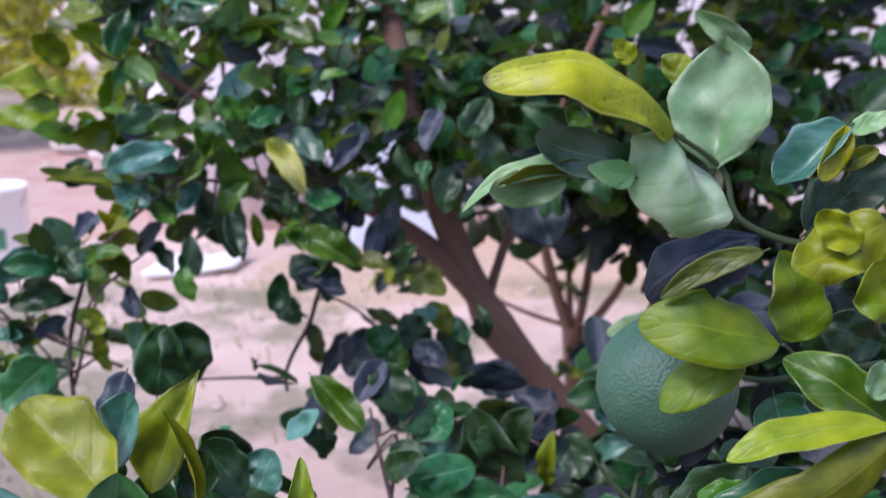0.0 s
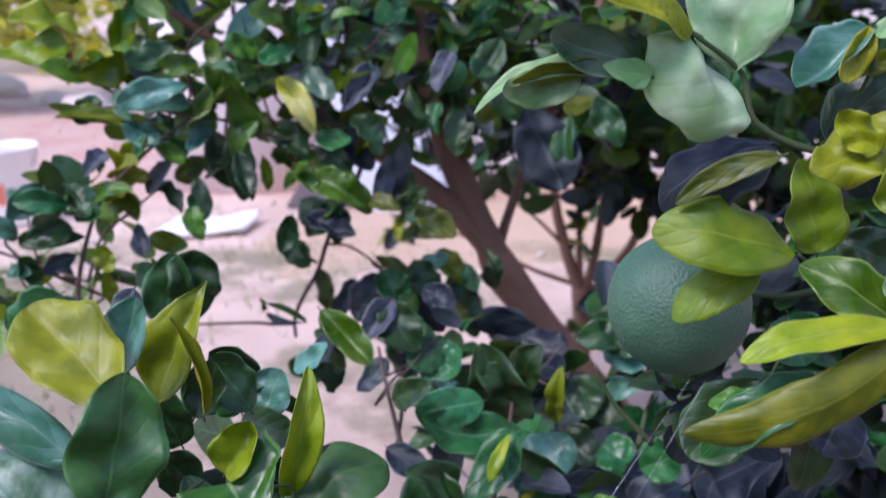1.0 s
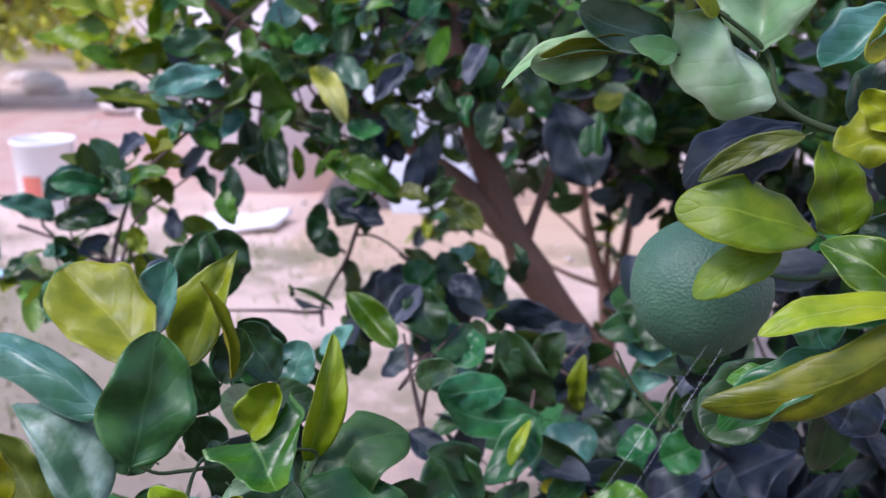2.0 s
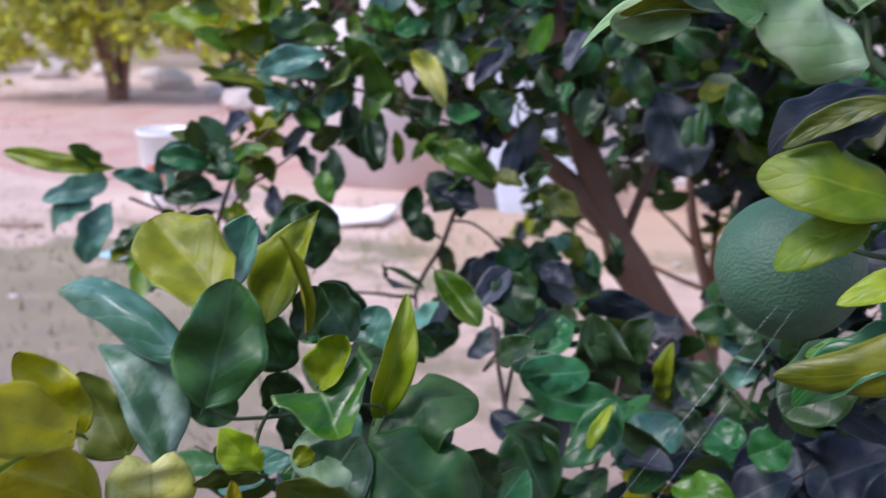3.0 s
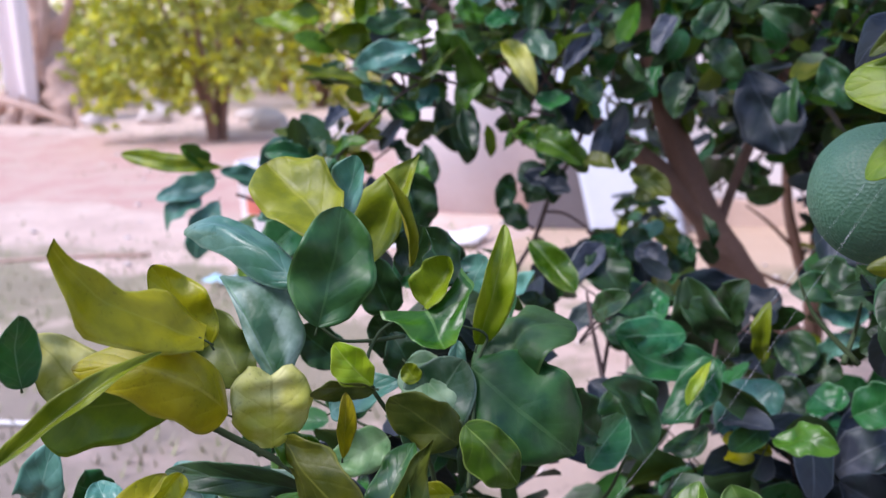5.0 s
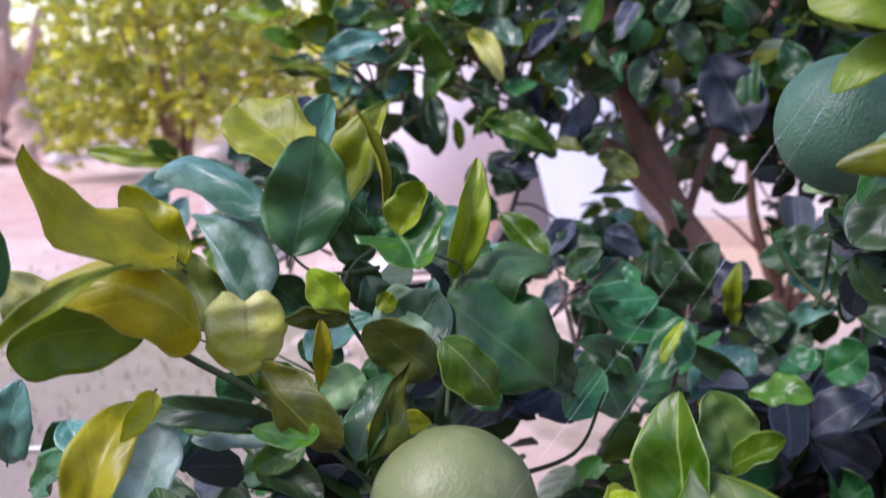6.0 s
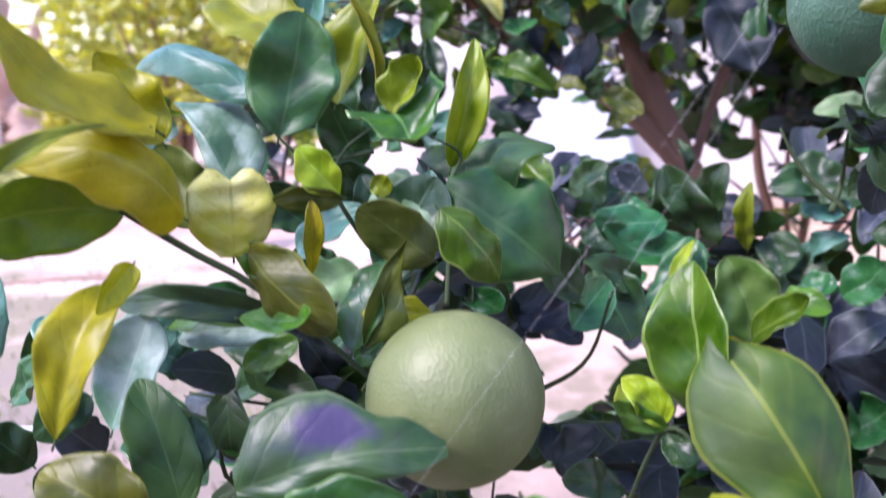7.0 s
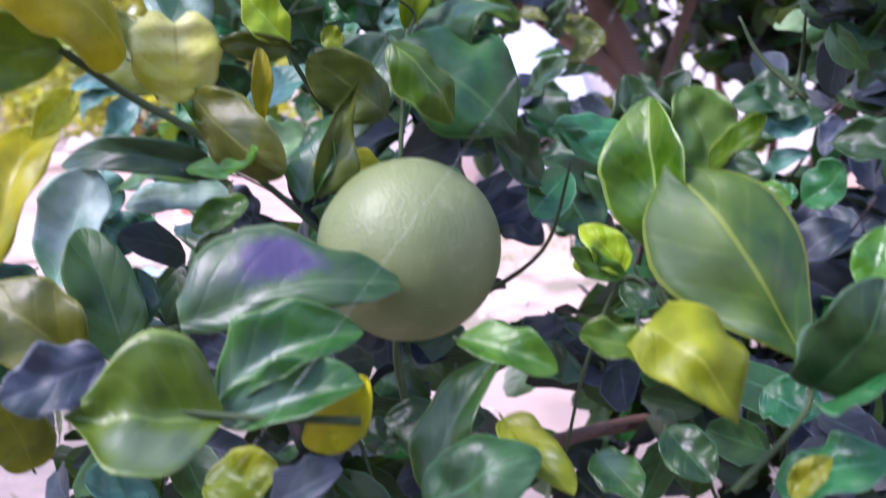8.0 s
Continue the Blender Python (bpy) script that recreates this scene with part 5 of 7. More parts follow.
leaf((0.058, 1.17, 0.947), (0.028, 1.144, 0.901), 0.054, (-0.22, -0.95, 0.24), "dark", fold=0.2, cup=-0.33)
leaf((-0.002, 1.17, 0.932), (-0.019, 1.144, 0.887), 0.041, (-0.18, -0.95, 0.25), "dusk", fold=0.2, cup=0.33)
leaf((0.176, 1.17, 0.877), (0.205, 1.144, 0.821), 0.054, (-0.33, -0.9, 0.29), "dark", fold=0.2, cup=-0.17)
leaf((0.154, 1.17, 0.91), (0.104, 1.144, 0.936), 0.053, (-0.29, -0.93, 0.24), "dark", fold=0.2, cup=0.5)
# the spray at the outer end of the far branch
leaf((-0.592, 1.1, 0.749), (-0.729, 1.07, 0.771), 0.035, (0.3, -0.77, 0.56), "olive", fold=0.25)
leaf((-0.612, 1.1, 0.747), (-0.638, 1.07, 0.782), 0.036, (0.28, -0.78, 0.56), "green", fold=0.25)
leaf((-0.605, 1.1, 0.734), (-0.684, 1.07, 0.712), 0.044, (0.28, -0.76, 0.58), "blue", fold=0.25)
leaf((-0.631, 1.1, 0.708), (-0.677, 1.07, 0.671), 0.052, (0.28, -0.75, 0.6), "blue", fold=0.25)
leaf((-0.604, 1.1, 0.702), (-0.638, 1.07, 0.628), 0.055, (0.26, -0.75, 0.61), "blue", fold=0.25)
leaf((-0.528, 1.1, 0.721), (-0.584, 1.07, 0.743), 0.040, (0.23, -0.78, 0.58), "blue", fold=0.25)
leaf((-0.522, 1.1, 0.751), (-0.449, 1.07, 0.767), 0.032, (0.19, -0.81, 0.56), "teal", fold=0.25)
leaf((-0.528, 1.1, 0.714), (-0.447, 1.07, 0.728), 0.034, (0.18, -0.79, 0.58), "dark", fold=0.25)
leaf((-0.461, 1.1, 0.75), (-0.444, 1.07, 0.787), 0.017, (0.16, -0.82, 0.55), "dark", fold=0.25)
leaf((-0.581, 1.1, 0.642), (-0.589, 1.07, 0.639), 0.037, (0.23, -0.74, 0.63), "olive", fold=0.25)
leaf((-0.558, 1.1, 0.674), (-0.584, 1.07, 0.65), 0.029, (0.23, -0.75, 0.62), "dark", fold=0.25)
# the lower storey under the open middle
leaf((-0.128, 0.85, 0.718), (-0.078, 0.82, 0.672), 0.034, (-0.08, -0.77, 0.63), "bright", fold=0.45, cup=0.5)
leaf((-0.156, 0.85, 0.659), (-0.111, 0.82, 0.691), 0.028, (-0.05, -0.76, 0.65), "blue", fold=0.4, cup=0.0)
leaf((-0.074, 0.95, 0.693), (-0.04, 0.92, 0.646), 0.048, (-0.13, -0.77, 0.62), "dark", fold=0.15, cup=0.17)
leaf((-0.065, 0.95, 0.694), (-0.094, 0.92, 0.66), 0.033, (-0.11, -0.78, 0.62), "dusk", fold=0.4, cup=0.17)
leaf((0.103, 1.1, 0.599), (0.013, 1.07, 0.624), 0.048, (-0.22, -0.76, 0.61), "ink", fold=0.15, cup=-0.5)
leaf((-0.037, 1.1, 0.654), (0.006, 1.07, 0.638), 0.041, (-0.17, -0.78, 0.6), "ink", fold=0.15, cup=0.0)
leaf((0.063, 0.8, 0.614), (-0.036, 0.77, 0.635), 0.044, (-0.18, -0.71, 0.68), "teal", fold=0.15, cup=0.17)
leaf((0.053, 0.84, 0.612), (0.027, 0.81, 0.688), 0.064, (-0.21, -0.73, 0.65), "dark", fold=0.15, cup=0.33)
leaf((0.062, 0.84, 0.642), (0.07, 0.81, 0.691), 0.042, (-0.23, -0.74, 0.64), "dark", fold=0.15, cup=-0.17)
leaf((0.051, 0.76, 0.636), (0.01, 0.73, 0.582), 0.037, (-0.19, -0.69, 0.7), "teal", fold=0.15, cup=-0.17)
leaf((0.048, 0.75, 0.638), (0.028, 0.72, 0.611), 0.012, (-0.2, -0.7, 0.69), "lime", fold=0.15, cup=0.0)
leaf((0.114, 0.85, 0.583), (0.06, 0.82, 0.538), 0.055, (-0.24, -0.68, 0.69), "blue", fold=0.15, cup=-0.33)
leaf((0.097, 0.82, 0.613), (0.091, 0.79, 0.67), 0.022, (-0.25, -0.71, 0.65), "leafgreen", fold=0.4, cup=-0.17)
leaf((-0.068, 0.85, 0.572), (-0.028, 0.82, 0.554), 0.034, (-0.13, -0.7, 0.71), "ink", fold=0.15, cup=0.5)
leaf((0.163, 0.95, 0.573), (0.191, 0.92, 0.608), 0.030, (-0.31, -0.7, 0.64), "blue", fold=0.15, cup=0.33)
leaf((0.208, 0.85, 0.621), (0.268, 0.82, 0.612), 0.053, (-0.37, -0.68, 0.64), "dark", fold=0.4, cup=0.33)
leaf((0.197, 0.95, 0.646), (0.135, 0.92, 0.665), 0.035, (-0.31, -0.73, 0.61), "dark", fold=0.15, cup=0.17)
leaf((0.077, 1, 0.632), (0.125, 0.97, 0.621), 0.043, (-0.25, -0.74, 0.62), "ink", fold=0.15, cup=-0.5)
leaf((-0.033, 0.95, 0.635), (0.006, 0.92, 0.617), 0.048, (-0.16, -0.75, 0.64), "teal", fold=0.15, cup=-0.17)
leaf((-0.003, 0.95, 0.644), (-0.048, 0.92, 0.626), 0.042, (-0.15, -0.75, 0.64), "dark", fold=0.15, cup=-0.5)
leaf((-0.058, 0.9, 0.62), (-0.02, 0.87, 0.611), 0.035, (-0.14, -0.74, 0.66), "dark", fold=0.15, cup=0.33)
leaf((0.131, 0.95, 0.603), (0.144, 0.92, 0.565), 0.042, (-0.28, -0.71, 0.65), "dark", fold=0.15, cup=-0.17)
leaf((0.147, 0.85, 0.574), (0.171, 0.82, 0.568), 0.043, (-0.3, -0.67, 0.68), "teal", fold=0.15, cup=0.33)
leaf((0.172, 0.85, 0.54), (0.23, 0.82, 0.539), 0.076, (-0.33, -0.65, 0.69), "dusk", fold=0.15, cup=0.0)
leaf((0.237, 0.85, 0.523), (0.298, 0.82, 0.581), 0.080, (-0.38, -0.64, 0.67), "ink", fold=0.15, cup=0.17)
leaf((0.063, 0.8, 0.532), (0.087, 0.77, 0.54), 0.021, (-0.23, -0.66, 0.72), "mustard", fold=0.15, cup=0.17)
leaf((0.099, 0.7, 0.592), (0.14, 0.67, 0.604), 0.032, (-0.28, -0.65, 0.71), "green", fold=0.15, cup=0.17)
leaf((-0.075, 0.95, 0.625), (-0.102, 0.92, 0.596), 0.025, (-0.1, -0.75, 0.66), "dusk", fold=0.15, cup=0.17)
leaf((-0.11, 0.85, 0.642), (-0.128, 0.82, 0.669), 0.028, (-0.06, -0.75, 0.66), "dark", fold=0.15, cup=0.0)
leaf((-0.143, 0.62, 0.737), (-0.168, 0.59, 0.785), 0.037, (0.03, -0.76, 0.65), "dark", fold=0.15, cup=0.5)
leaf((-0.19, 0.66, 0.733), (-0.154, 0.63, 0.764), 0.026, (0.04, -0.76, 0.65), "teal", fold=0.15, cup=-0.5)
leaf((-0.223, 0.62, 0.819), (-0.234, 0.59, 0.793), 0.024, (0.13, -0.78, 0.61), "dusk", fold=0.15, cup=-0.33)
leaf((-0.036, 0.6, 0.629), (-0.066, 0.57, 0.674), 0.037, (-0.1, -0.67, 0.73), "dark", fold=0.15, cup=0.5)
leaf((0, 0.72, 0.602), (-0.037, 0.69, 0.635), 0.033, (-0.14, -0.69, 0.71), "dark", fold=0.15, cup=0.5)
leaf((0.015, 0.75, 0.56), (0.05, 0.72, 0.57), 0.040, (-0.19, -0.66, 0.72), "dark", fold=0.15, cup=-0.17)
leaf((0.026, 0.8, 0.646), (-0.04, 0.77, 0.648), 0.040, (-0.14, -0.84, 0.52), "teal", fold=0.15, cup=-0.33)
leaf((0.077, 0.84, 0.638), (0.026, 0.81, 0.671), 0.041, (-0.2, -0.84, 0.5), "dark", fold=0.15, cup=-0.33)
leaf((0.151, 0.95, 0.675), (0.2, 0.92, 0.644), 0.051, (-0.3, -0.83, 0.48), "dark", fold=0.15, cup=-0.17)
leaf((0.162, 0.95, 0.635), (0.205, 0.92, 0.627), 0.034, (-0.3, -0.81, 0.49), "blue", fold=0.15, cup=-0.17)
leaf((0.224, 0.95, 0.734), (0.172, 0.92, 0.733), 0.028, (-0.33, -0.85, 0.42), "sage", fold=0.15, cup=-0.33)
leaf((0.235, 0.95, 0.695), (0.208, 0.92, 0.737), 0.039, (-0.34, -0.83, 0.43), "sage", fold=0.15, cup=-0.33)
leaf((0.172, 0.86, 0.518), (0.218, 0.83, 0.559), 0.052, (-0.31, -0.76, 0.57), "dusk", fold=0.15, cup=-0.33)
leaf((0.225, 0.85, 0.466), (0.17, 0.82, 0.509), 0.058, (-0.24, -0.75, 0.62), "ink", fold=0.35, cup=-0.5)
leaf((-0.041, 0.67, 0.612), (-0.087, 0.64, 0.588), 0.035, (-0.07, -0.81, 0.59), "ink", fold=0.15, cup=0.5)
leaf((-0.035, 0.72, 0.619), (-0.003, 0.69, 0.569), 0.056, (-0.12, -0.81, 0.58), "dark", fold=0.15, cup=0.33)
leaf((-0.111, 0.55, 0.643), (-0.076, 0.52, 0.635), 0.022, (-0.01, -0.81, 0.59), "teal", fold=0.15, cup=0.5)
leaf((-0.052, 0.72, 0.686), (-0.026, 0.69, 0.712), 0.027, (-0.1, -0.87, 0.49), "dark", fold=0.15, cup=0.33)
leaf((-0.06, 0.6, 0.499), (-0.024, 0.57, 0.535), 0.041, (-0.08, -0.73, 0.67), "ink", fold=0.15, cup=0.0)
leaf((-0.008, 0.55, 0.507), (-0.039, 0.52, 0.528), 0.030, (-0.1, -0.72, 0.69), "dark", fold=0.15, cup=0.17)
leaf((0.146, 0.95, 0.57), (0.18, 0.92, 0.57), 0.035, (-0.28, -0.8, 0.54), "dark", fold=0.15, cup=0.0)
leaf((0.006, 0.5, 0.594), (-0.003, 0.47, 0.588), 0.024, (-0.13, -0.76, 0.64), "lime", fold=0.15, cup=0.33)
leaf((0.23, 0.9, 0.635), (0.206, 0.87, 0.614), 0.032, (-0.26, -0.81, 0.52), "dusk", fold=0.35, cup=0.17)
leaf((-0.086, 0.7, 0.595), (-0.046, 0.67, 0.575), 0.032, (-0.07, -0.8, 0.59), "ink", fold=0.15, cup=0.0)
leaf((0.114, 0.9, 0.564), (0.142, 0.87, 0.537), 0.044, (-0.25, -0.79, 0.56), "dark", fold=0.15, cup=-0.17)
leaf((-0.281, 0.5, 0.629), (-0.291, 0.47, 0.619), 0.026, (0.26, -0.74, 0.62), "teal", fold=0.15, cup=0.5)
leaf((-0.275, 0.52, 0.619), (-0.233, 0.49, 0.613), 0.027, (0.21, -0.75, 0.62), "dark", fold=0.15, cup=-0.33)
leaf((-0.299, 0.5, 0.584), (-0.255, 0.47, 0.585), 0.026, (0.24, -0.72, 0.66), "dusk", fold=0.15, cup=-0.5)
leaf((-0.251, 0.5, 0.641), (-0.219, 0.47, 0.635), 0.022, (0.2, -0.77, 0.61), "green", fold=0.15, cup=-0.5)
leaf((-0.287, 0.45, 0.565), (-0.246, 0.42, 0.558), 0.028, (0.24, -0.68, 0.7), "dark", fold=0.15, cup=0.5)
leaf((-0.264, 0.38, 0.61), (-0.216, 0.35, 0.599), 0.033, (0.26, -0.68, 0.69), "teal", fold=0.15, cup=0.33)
leaf((-0.317, 0.42, 0.613), (-0.337, 0.39, 0.603), 0.027, (0.35, -0.67, 0.66), "dark", fold=0.15, cup=-0.5)
leaf((-0.351, 0.45, 0.625), (-0.362, 0.42, 0.649), 0.028, (0.37, -0.69, 0.62), "teal", fold=0.15, cup=-0.17)
# behind the near shoot
leaf((-0.262, 0.8, 0.722), (-0.246, 0.8, 0.792), 0.048, (0.18, -0.83, 0.53), "dark", fold=0.2)
leaf((-0.234, 0.8, 0.727), (-0.231, 0.8, 0.795), 0.048, (0.42, -0.77, 0.49), "dark", fold=0.2)
leaf((-0.194, 0.5, 0.809), (-0.18, 0.51, 0.852), 0.029, (0.02, -0.82, 0.57), "blue", fold=0.3)
leaf((-0.397, 0.9, 0.718), (-0.455, 0.9, 0.67), 0.052, (0.36, -0.66, 0.66), "teal", fold=0.2)
leaf((-0.414, 1.05, 0.725), (-0.4, 1.05, 0.694), 0.036, (0.34, -0.81, 0.48), "olive", fold=0.2)
leaf((-0.41, 1.05, 0.687), (-0.398, 1.05, 0.646), 0.039, (0.33, -0.79, 0.51), "olive", fold=0.2)
leaf((-0.133, 0.56, 0.755), (-0.161, 0.57, 0.787), 0.034, (0.39, -0.76, 0.52), "dark", fold=0.3)
leaf((-0.155, 0.58, 0.748), (-0.183, 0.58, 0.766), 0.031, (0.22, -0.7, 0.68), "teal", fold=0.3)
leaf((-0.135, 0.6, 0.729), (-0.119, 0.61, 0.762), 0.040, (-0.01, -0.72, 0.69), "blue", fold=0.3)
leaf((-0.159, 0.52, 0.77), (-0.144, 0.53, 0.802), 0.031, (0.05, -0.72, 0.7), "dark", fold=0.4)
leaf((-0.453, 1.08, 0.765), (-0.505, 1.05, 0.778), 0.043, (0.46, -0.74, 0.49), "teal", fold=0.25)
leaf((-0.452, 1.08, 0.737), (-0.495, 1.05, 0.734), 0.038, (0.45, -0.73, 0.51), "dark", fold=0.25)
leaf((-0.451, 1.08, 0.705), (-0.484, 1.05, 0.694), 0.035, (0.44, -0.72, 0.54), "dusk", fold=0.25)
leaf((-0.495, 1.08, 0.676), (-0.512, 1.05, 0.711), 0.040, (0.46, -0.71, 0.53), "teal", fold=0.25)
leaf((-0.454, 1.08, 0.79), (-0.424, 1.05, 0.776), 0.025, (0.44, -0.76, 0.49), "dark", fold=0.25)
leaf((-0.515, 1.08, 0.601), (-0.534, 1.05, 0.65), 0.051, (0.46, -0.68, 0.57), "dark", fold=0.25)
leaf((-0.423, 1.08, 0.768), (-0.374, 1.05, 0.796), 0.033, (0.41, -0.77, 0.49), "green", fold=0.25)
leaf((-0.48, 1.08, 0.79), (-0.514, 1.05, 0.758), 0.039, (0.47, -0.73, 0.49), "blue", fold=0.25)
leaf((-0.451, 1.08, 0.648), (-0.469, 1.05, 0.624), 0.041, (0.43, -0.7, 0.57), "dark", fold=0.25)
leaf((-0.403, 1.08, 0.829), (-0.42, 1.05, 0.81), 0.033, (0.43, -0.78, 0.47), "dusk", fold=0.25)
leaf((-0.234, 1.09, 0.628), (-0.234, 1.08, 0.649), 0.015, (0.44, -0.76, 0.48), "ink", fold=0.8)
leaf((0.063, 0.8, 0.545), (0.106, 0.78, 0.541), 0.024, (0, -0.68, 0.74), "mustard", fold=0.3)
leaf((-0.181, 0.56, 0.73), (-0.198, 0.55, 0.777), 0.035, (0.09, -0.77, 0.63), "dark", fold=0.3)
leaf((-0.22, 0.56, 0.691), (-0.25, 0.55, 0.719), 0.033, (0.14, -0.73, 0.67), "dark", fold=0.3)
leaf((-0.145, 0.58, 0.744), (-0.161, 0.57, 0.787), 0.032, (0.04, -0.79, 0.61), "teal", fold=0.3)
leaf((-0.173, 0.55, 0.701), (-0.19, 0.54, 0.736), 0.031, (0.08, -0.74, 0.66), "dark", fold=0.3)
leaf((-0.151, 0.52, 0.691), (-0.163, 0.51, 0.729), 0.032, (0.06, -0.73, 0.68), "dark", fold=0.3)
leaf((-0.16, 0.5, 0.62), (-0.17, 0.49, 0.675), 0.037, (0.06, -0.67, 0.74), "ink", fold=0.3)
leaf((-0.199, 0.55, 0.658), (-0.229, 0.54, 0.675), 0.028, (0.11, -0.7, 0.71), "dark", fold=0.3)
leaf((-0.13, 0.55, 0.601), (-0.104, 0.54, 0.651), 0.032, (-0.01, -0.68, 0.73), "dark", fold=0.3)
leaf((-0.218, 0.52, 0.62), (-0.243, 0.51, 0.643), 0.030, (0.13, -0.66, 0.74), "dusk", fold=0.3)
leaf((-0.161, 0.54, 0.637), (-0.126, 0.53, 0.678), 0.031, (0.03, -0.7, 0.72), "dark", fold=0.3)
leaf((-0.115, 0.58, 0.714), (-0.094, 0.57, 0.745), 0.024, (-0.02, -0.77, 0.64), "teal", fold=0.3)
leaf((-0.218, 0.58, 0.758), (-0.235, 0.57, 0.789), 0.024, (0.14, -0.79, 0.6), "dark", fold=0.3)
# small sprays before the open yard
leaf((-0.199, 1.12, 0.796), (-0.167, 1.1, 0.773), 0.041, (-0.03, -0.69, 0.72), "bright", fold=0.3)
leaf((-0.169, 1.12, 0.788), (-0.103, 1.1, 0.758), 0.058, (-0.06, -0.69, 0.72), "green", fold=0.3)
leaf((-0.159, 1.14, 0.751), (-0.142, 1.12, 0.705), 0.049, (-0.05, -0.67, 0.74), "dark", fold=0.3)
leaf((-0.254, 1.1, 0.826), (-0.239, 1.08, 0.774), 0.039, (0.02, -0.7, 0.72), "dark", fold=0.3)
leaf((-0.059, 1.11, 0.749), (-0.03, 1.093, 0.781), 0.041, (-0.13, -0.69, 0.71), "dark", fold=0.3)
leaf((-0.045, 1.11, 0.749), (0.003, 1.093, 0.719), 0.045, (-0.14, -0.67, 0.73), "moss", fold=0.3)
leaf((-0.103, 1.11, 0.76), (-0.065, 1.093, 0.754), 0.031, (-0.1, -0.69, 0.72), "moss", fold=0.3)
leaf((0.042, 1.16, 0.685), (0.057, 1.143, 0.647), 0.022, (-0.19, -0.64, 0.74), "dark", fold=0.3)
leaf((-0.308, 1.08, 0.763), (-0.296, 1.06, 0.73), 0.033, (0.06, -0.66, 0.75), "green", fold=0.3)
leaf((-0.374, 1.08, 0.743), (-0.361, 1.06, 0.707), 0.027, (0.11, -0.65, 0.76), "dusk", fold=0.3)
leaf((-0.376, 1.1, 0.82), (-0.347, 1.08, 0.845), 0.033, (0.11, -0.7, 0.71), "teal", fold=0.3)
leaf((-0.398, 1.08, 0.798), (-0.362, 1.06, 0.823), 0.039, (0.12, -0.68, 0.72), "olive", fold=0.3)
leaf((-0.446, 1.15, 0.956), (-0.518, 1.13, 0.98), 0.064, (0.34, -0.6, 0.72), "lime", fold=0.3)
leaf((-0.384, 1.1, 0.863), (-0.462, 1.08, 0.873), 0.025, (0.3, -0.57, 0.76), "leafgreen", fold=0.3)
leaf((-0.308, 1.1, 0.902), (-0.385, 1.08, 0.884), 0.042, (0.26, -0.6, 0.76), "blue", fold=0.3)
leaf((-0.19, 1.12, 0.955), (-0.233, 1.1, 0.982), 0.049, (0.17, -0.66, 0.74), "green", fold=0.3)
leaf((-0.46, 1.2, 0.993), (-0.496, 1.18, 1.028), 0.042, (0.34, -0.62, 0.71), "olive", fold=0.3)
leaf((-0.262, 0.5, 0.588), (-0.21, 0.48, 0.626), 0.030, (0.19, -0.77, 0.61), "dark", fold=0.3)
leaf((-0.211, 0.5, 0.586), (-0.231, 0.48, 0.568), 0.030, (0.16, -0.75, 0.64), "dark", fold=0.3)
leaf((-0.192, 0.52, 0.582), (-0.208, 0.5, 0.626), 0.029, (0.13, -0.79, 0.6), "ink", fold=0.3)
leaf((-0.175, 0.5, 0.612), (-0.141, 0.48, 0.639), 0.026, (0.09, -0.8, 0.59), "dark", fold=0.3)
leaf((-0.258, 0.52, 0.639), (-0.272, 0.5, 0.661), 0.027, (0.22, -0.8, 0.56), "teal", fold=0.3)
leaf((0.175, 0.8, 0.575), (0.21, 0.78, 0.607), 0.044, (-0.33, -0.8, 0.5), "teal", fold=0.3)
leaf((0.166, 0.82, 0.509), (0.207, 0.8, 0.555), 0.051, (-0.31, -0.78, 0.54), "dusk", fold=0.3)
leaf((0.22, 0.8, 0.481), (0.164, 0.78, 0.519), 0.055, (-0.24, -0.77, 0.58), "ink", fold=0.3)
leaf((0.18, 0.78, 0.45), (0.214, 0.76, 0.487), 0.050, (-0.32, -0.74, 0.59), "teal", fold=0.3)
leaf((-0.224, 0.5, 0.65), (-0.24, 0.48, 0.637), 0.022, (0.19, -0.8, 0.57), "moss", fold=0.3)
leaf((-0.178, 1.11, 0.744), (-0.118, 1.093, 0.72), 0.041, (-0.06, -0.93, 0.37), "ink", fold=0.3)
leaf((-0.373, 0.42, 0.61), (-0.321, 0.4, 0.642), 0.031, (0.37, -0.67, 0.64), "teal", fold=0.3)
leaf((-0.38, 0.44, 0.556), (-0.393, 0.42, 0.589), 0.033, (0.38, -0.63, 0.68), "dark", fold=0.3)
leaf((-0.327, 0.44, 0.566), (-0.343, 0.42, 0.596), 0.032, (0.33, -0.66, 0.68), "dusk", fold=0.3)
leaf((-0.272, 0.46, 0.617), (-0.289, 0.44, 0.641), 0.028, (0.27, -0.73, 0.63), "blue", fold=0.3)
leaf((-0.338, 0.43, 0.546), (-0.36, 0.41, 0.561), 0.028, (0.34, -0.63, 0.7), "dark", fold=0.3)
leaf((-0.315, 0.47, 0.595), (-0.273, 0.45, 0.581), 0.029, (0.27, -0.7, 0.66), "dark", fold=0.3)
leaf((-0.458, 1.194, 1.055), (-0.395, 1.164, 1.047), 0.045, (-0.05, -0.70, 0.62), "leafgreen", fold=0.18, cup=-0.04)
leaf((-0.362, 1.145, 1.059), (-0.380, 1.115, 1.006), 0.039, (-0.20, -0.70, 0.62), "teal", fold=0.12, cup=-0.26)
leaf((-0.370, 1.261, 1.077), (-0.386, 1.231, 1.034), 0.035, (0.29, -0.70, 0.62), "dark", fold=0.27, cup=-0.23)
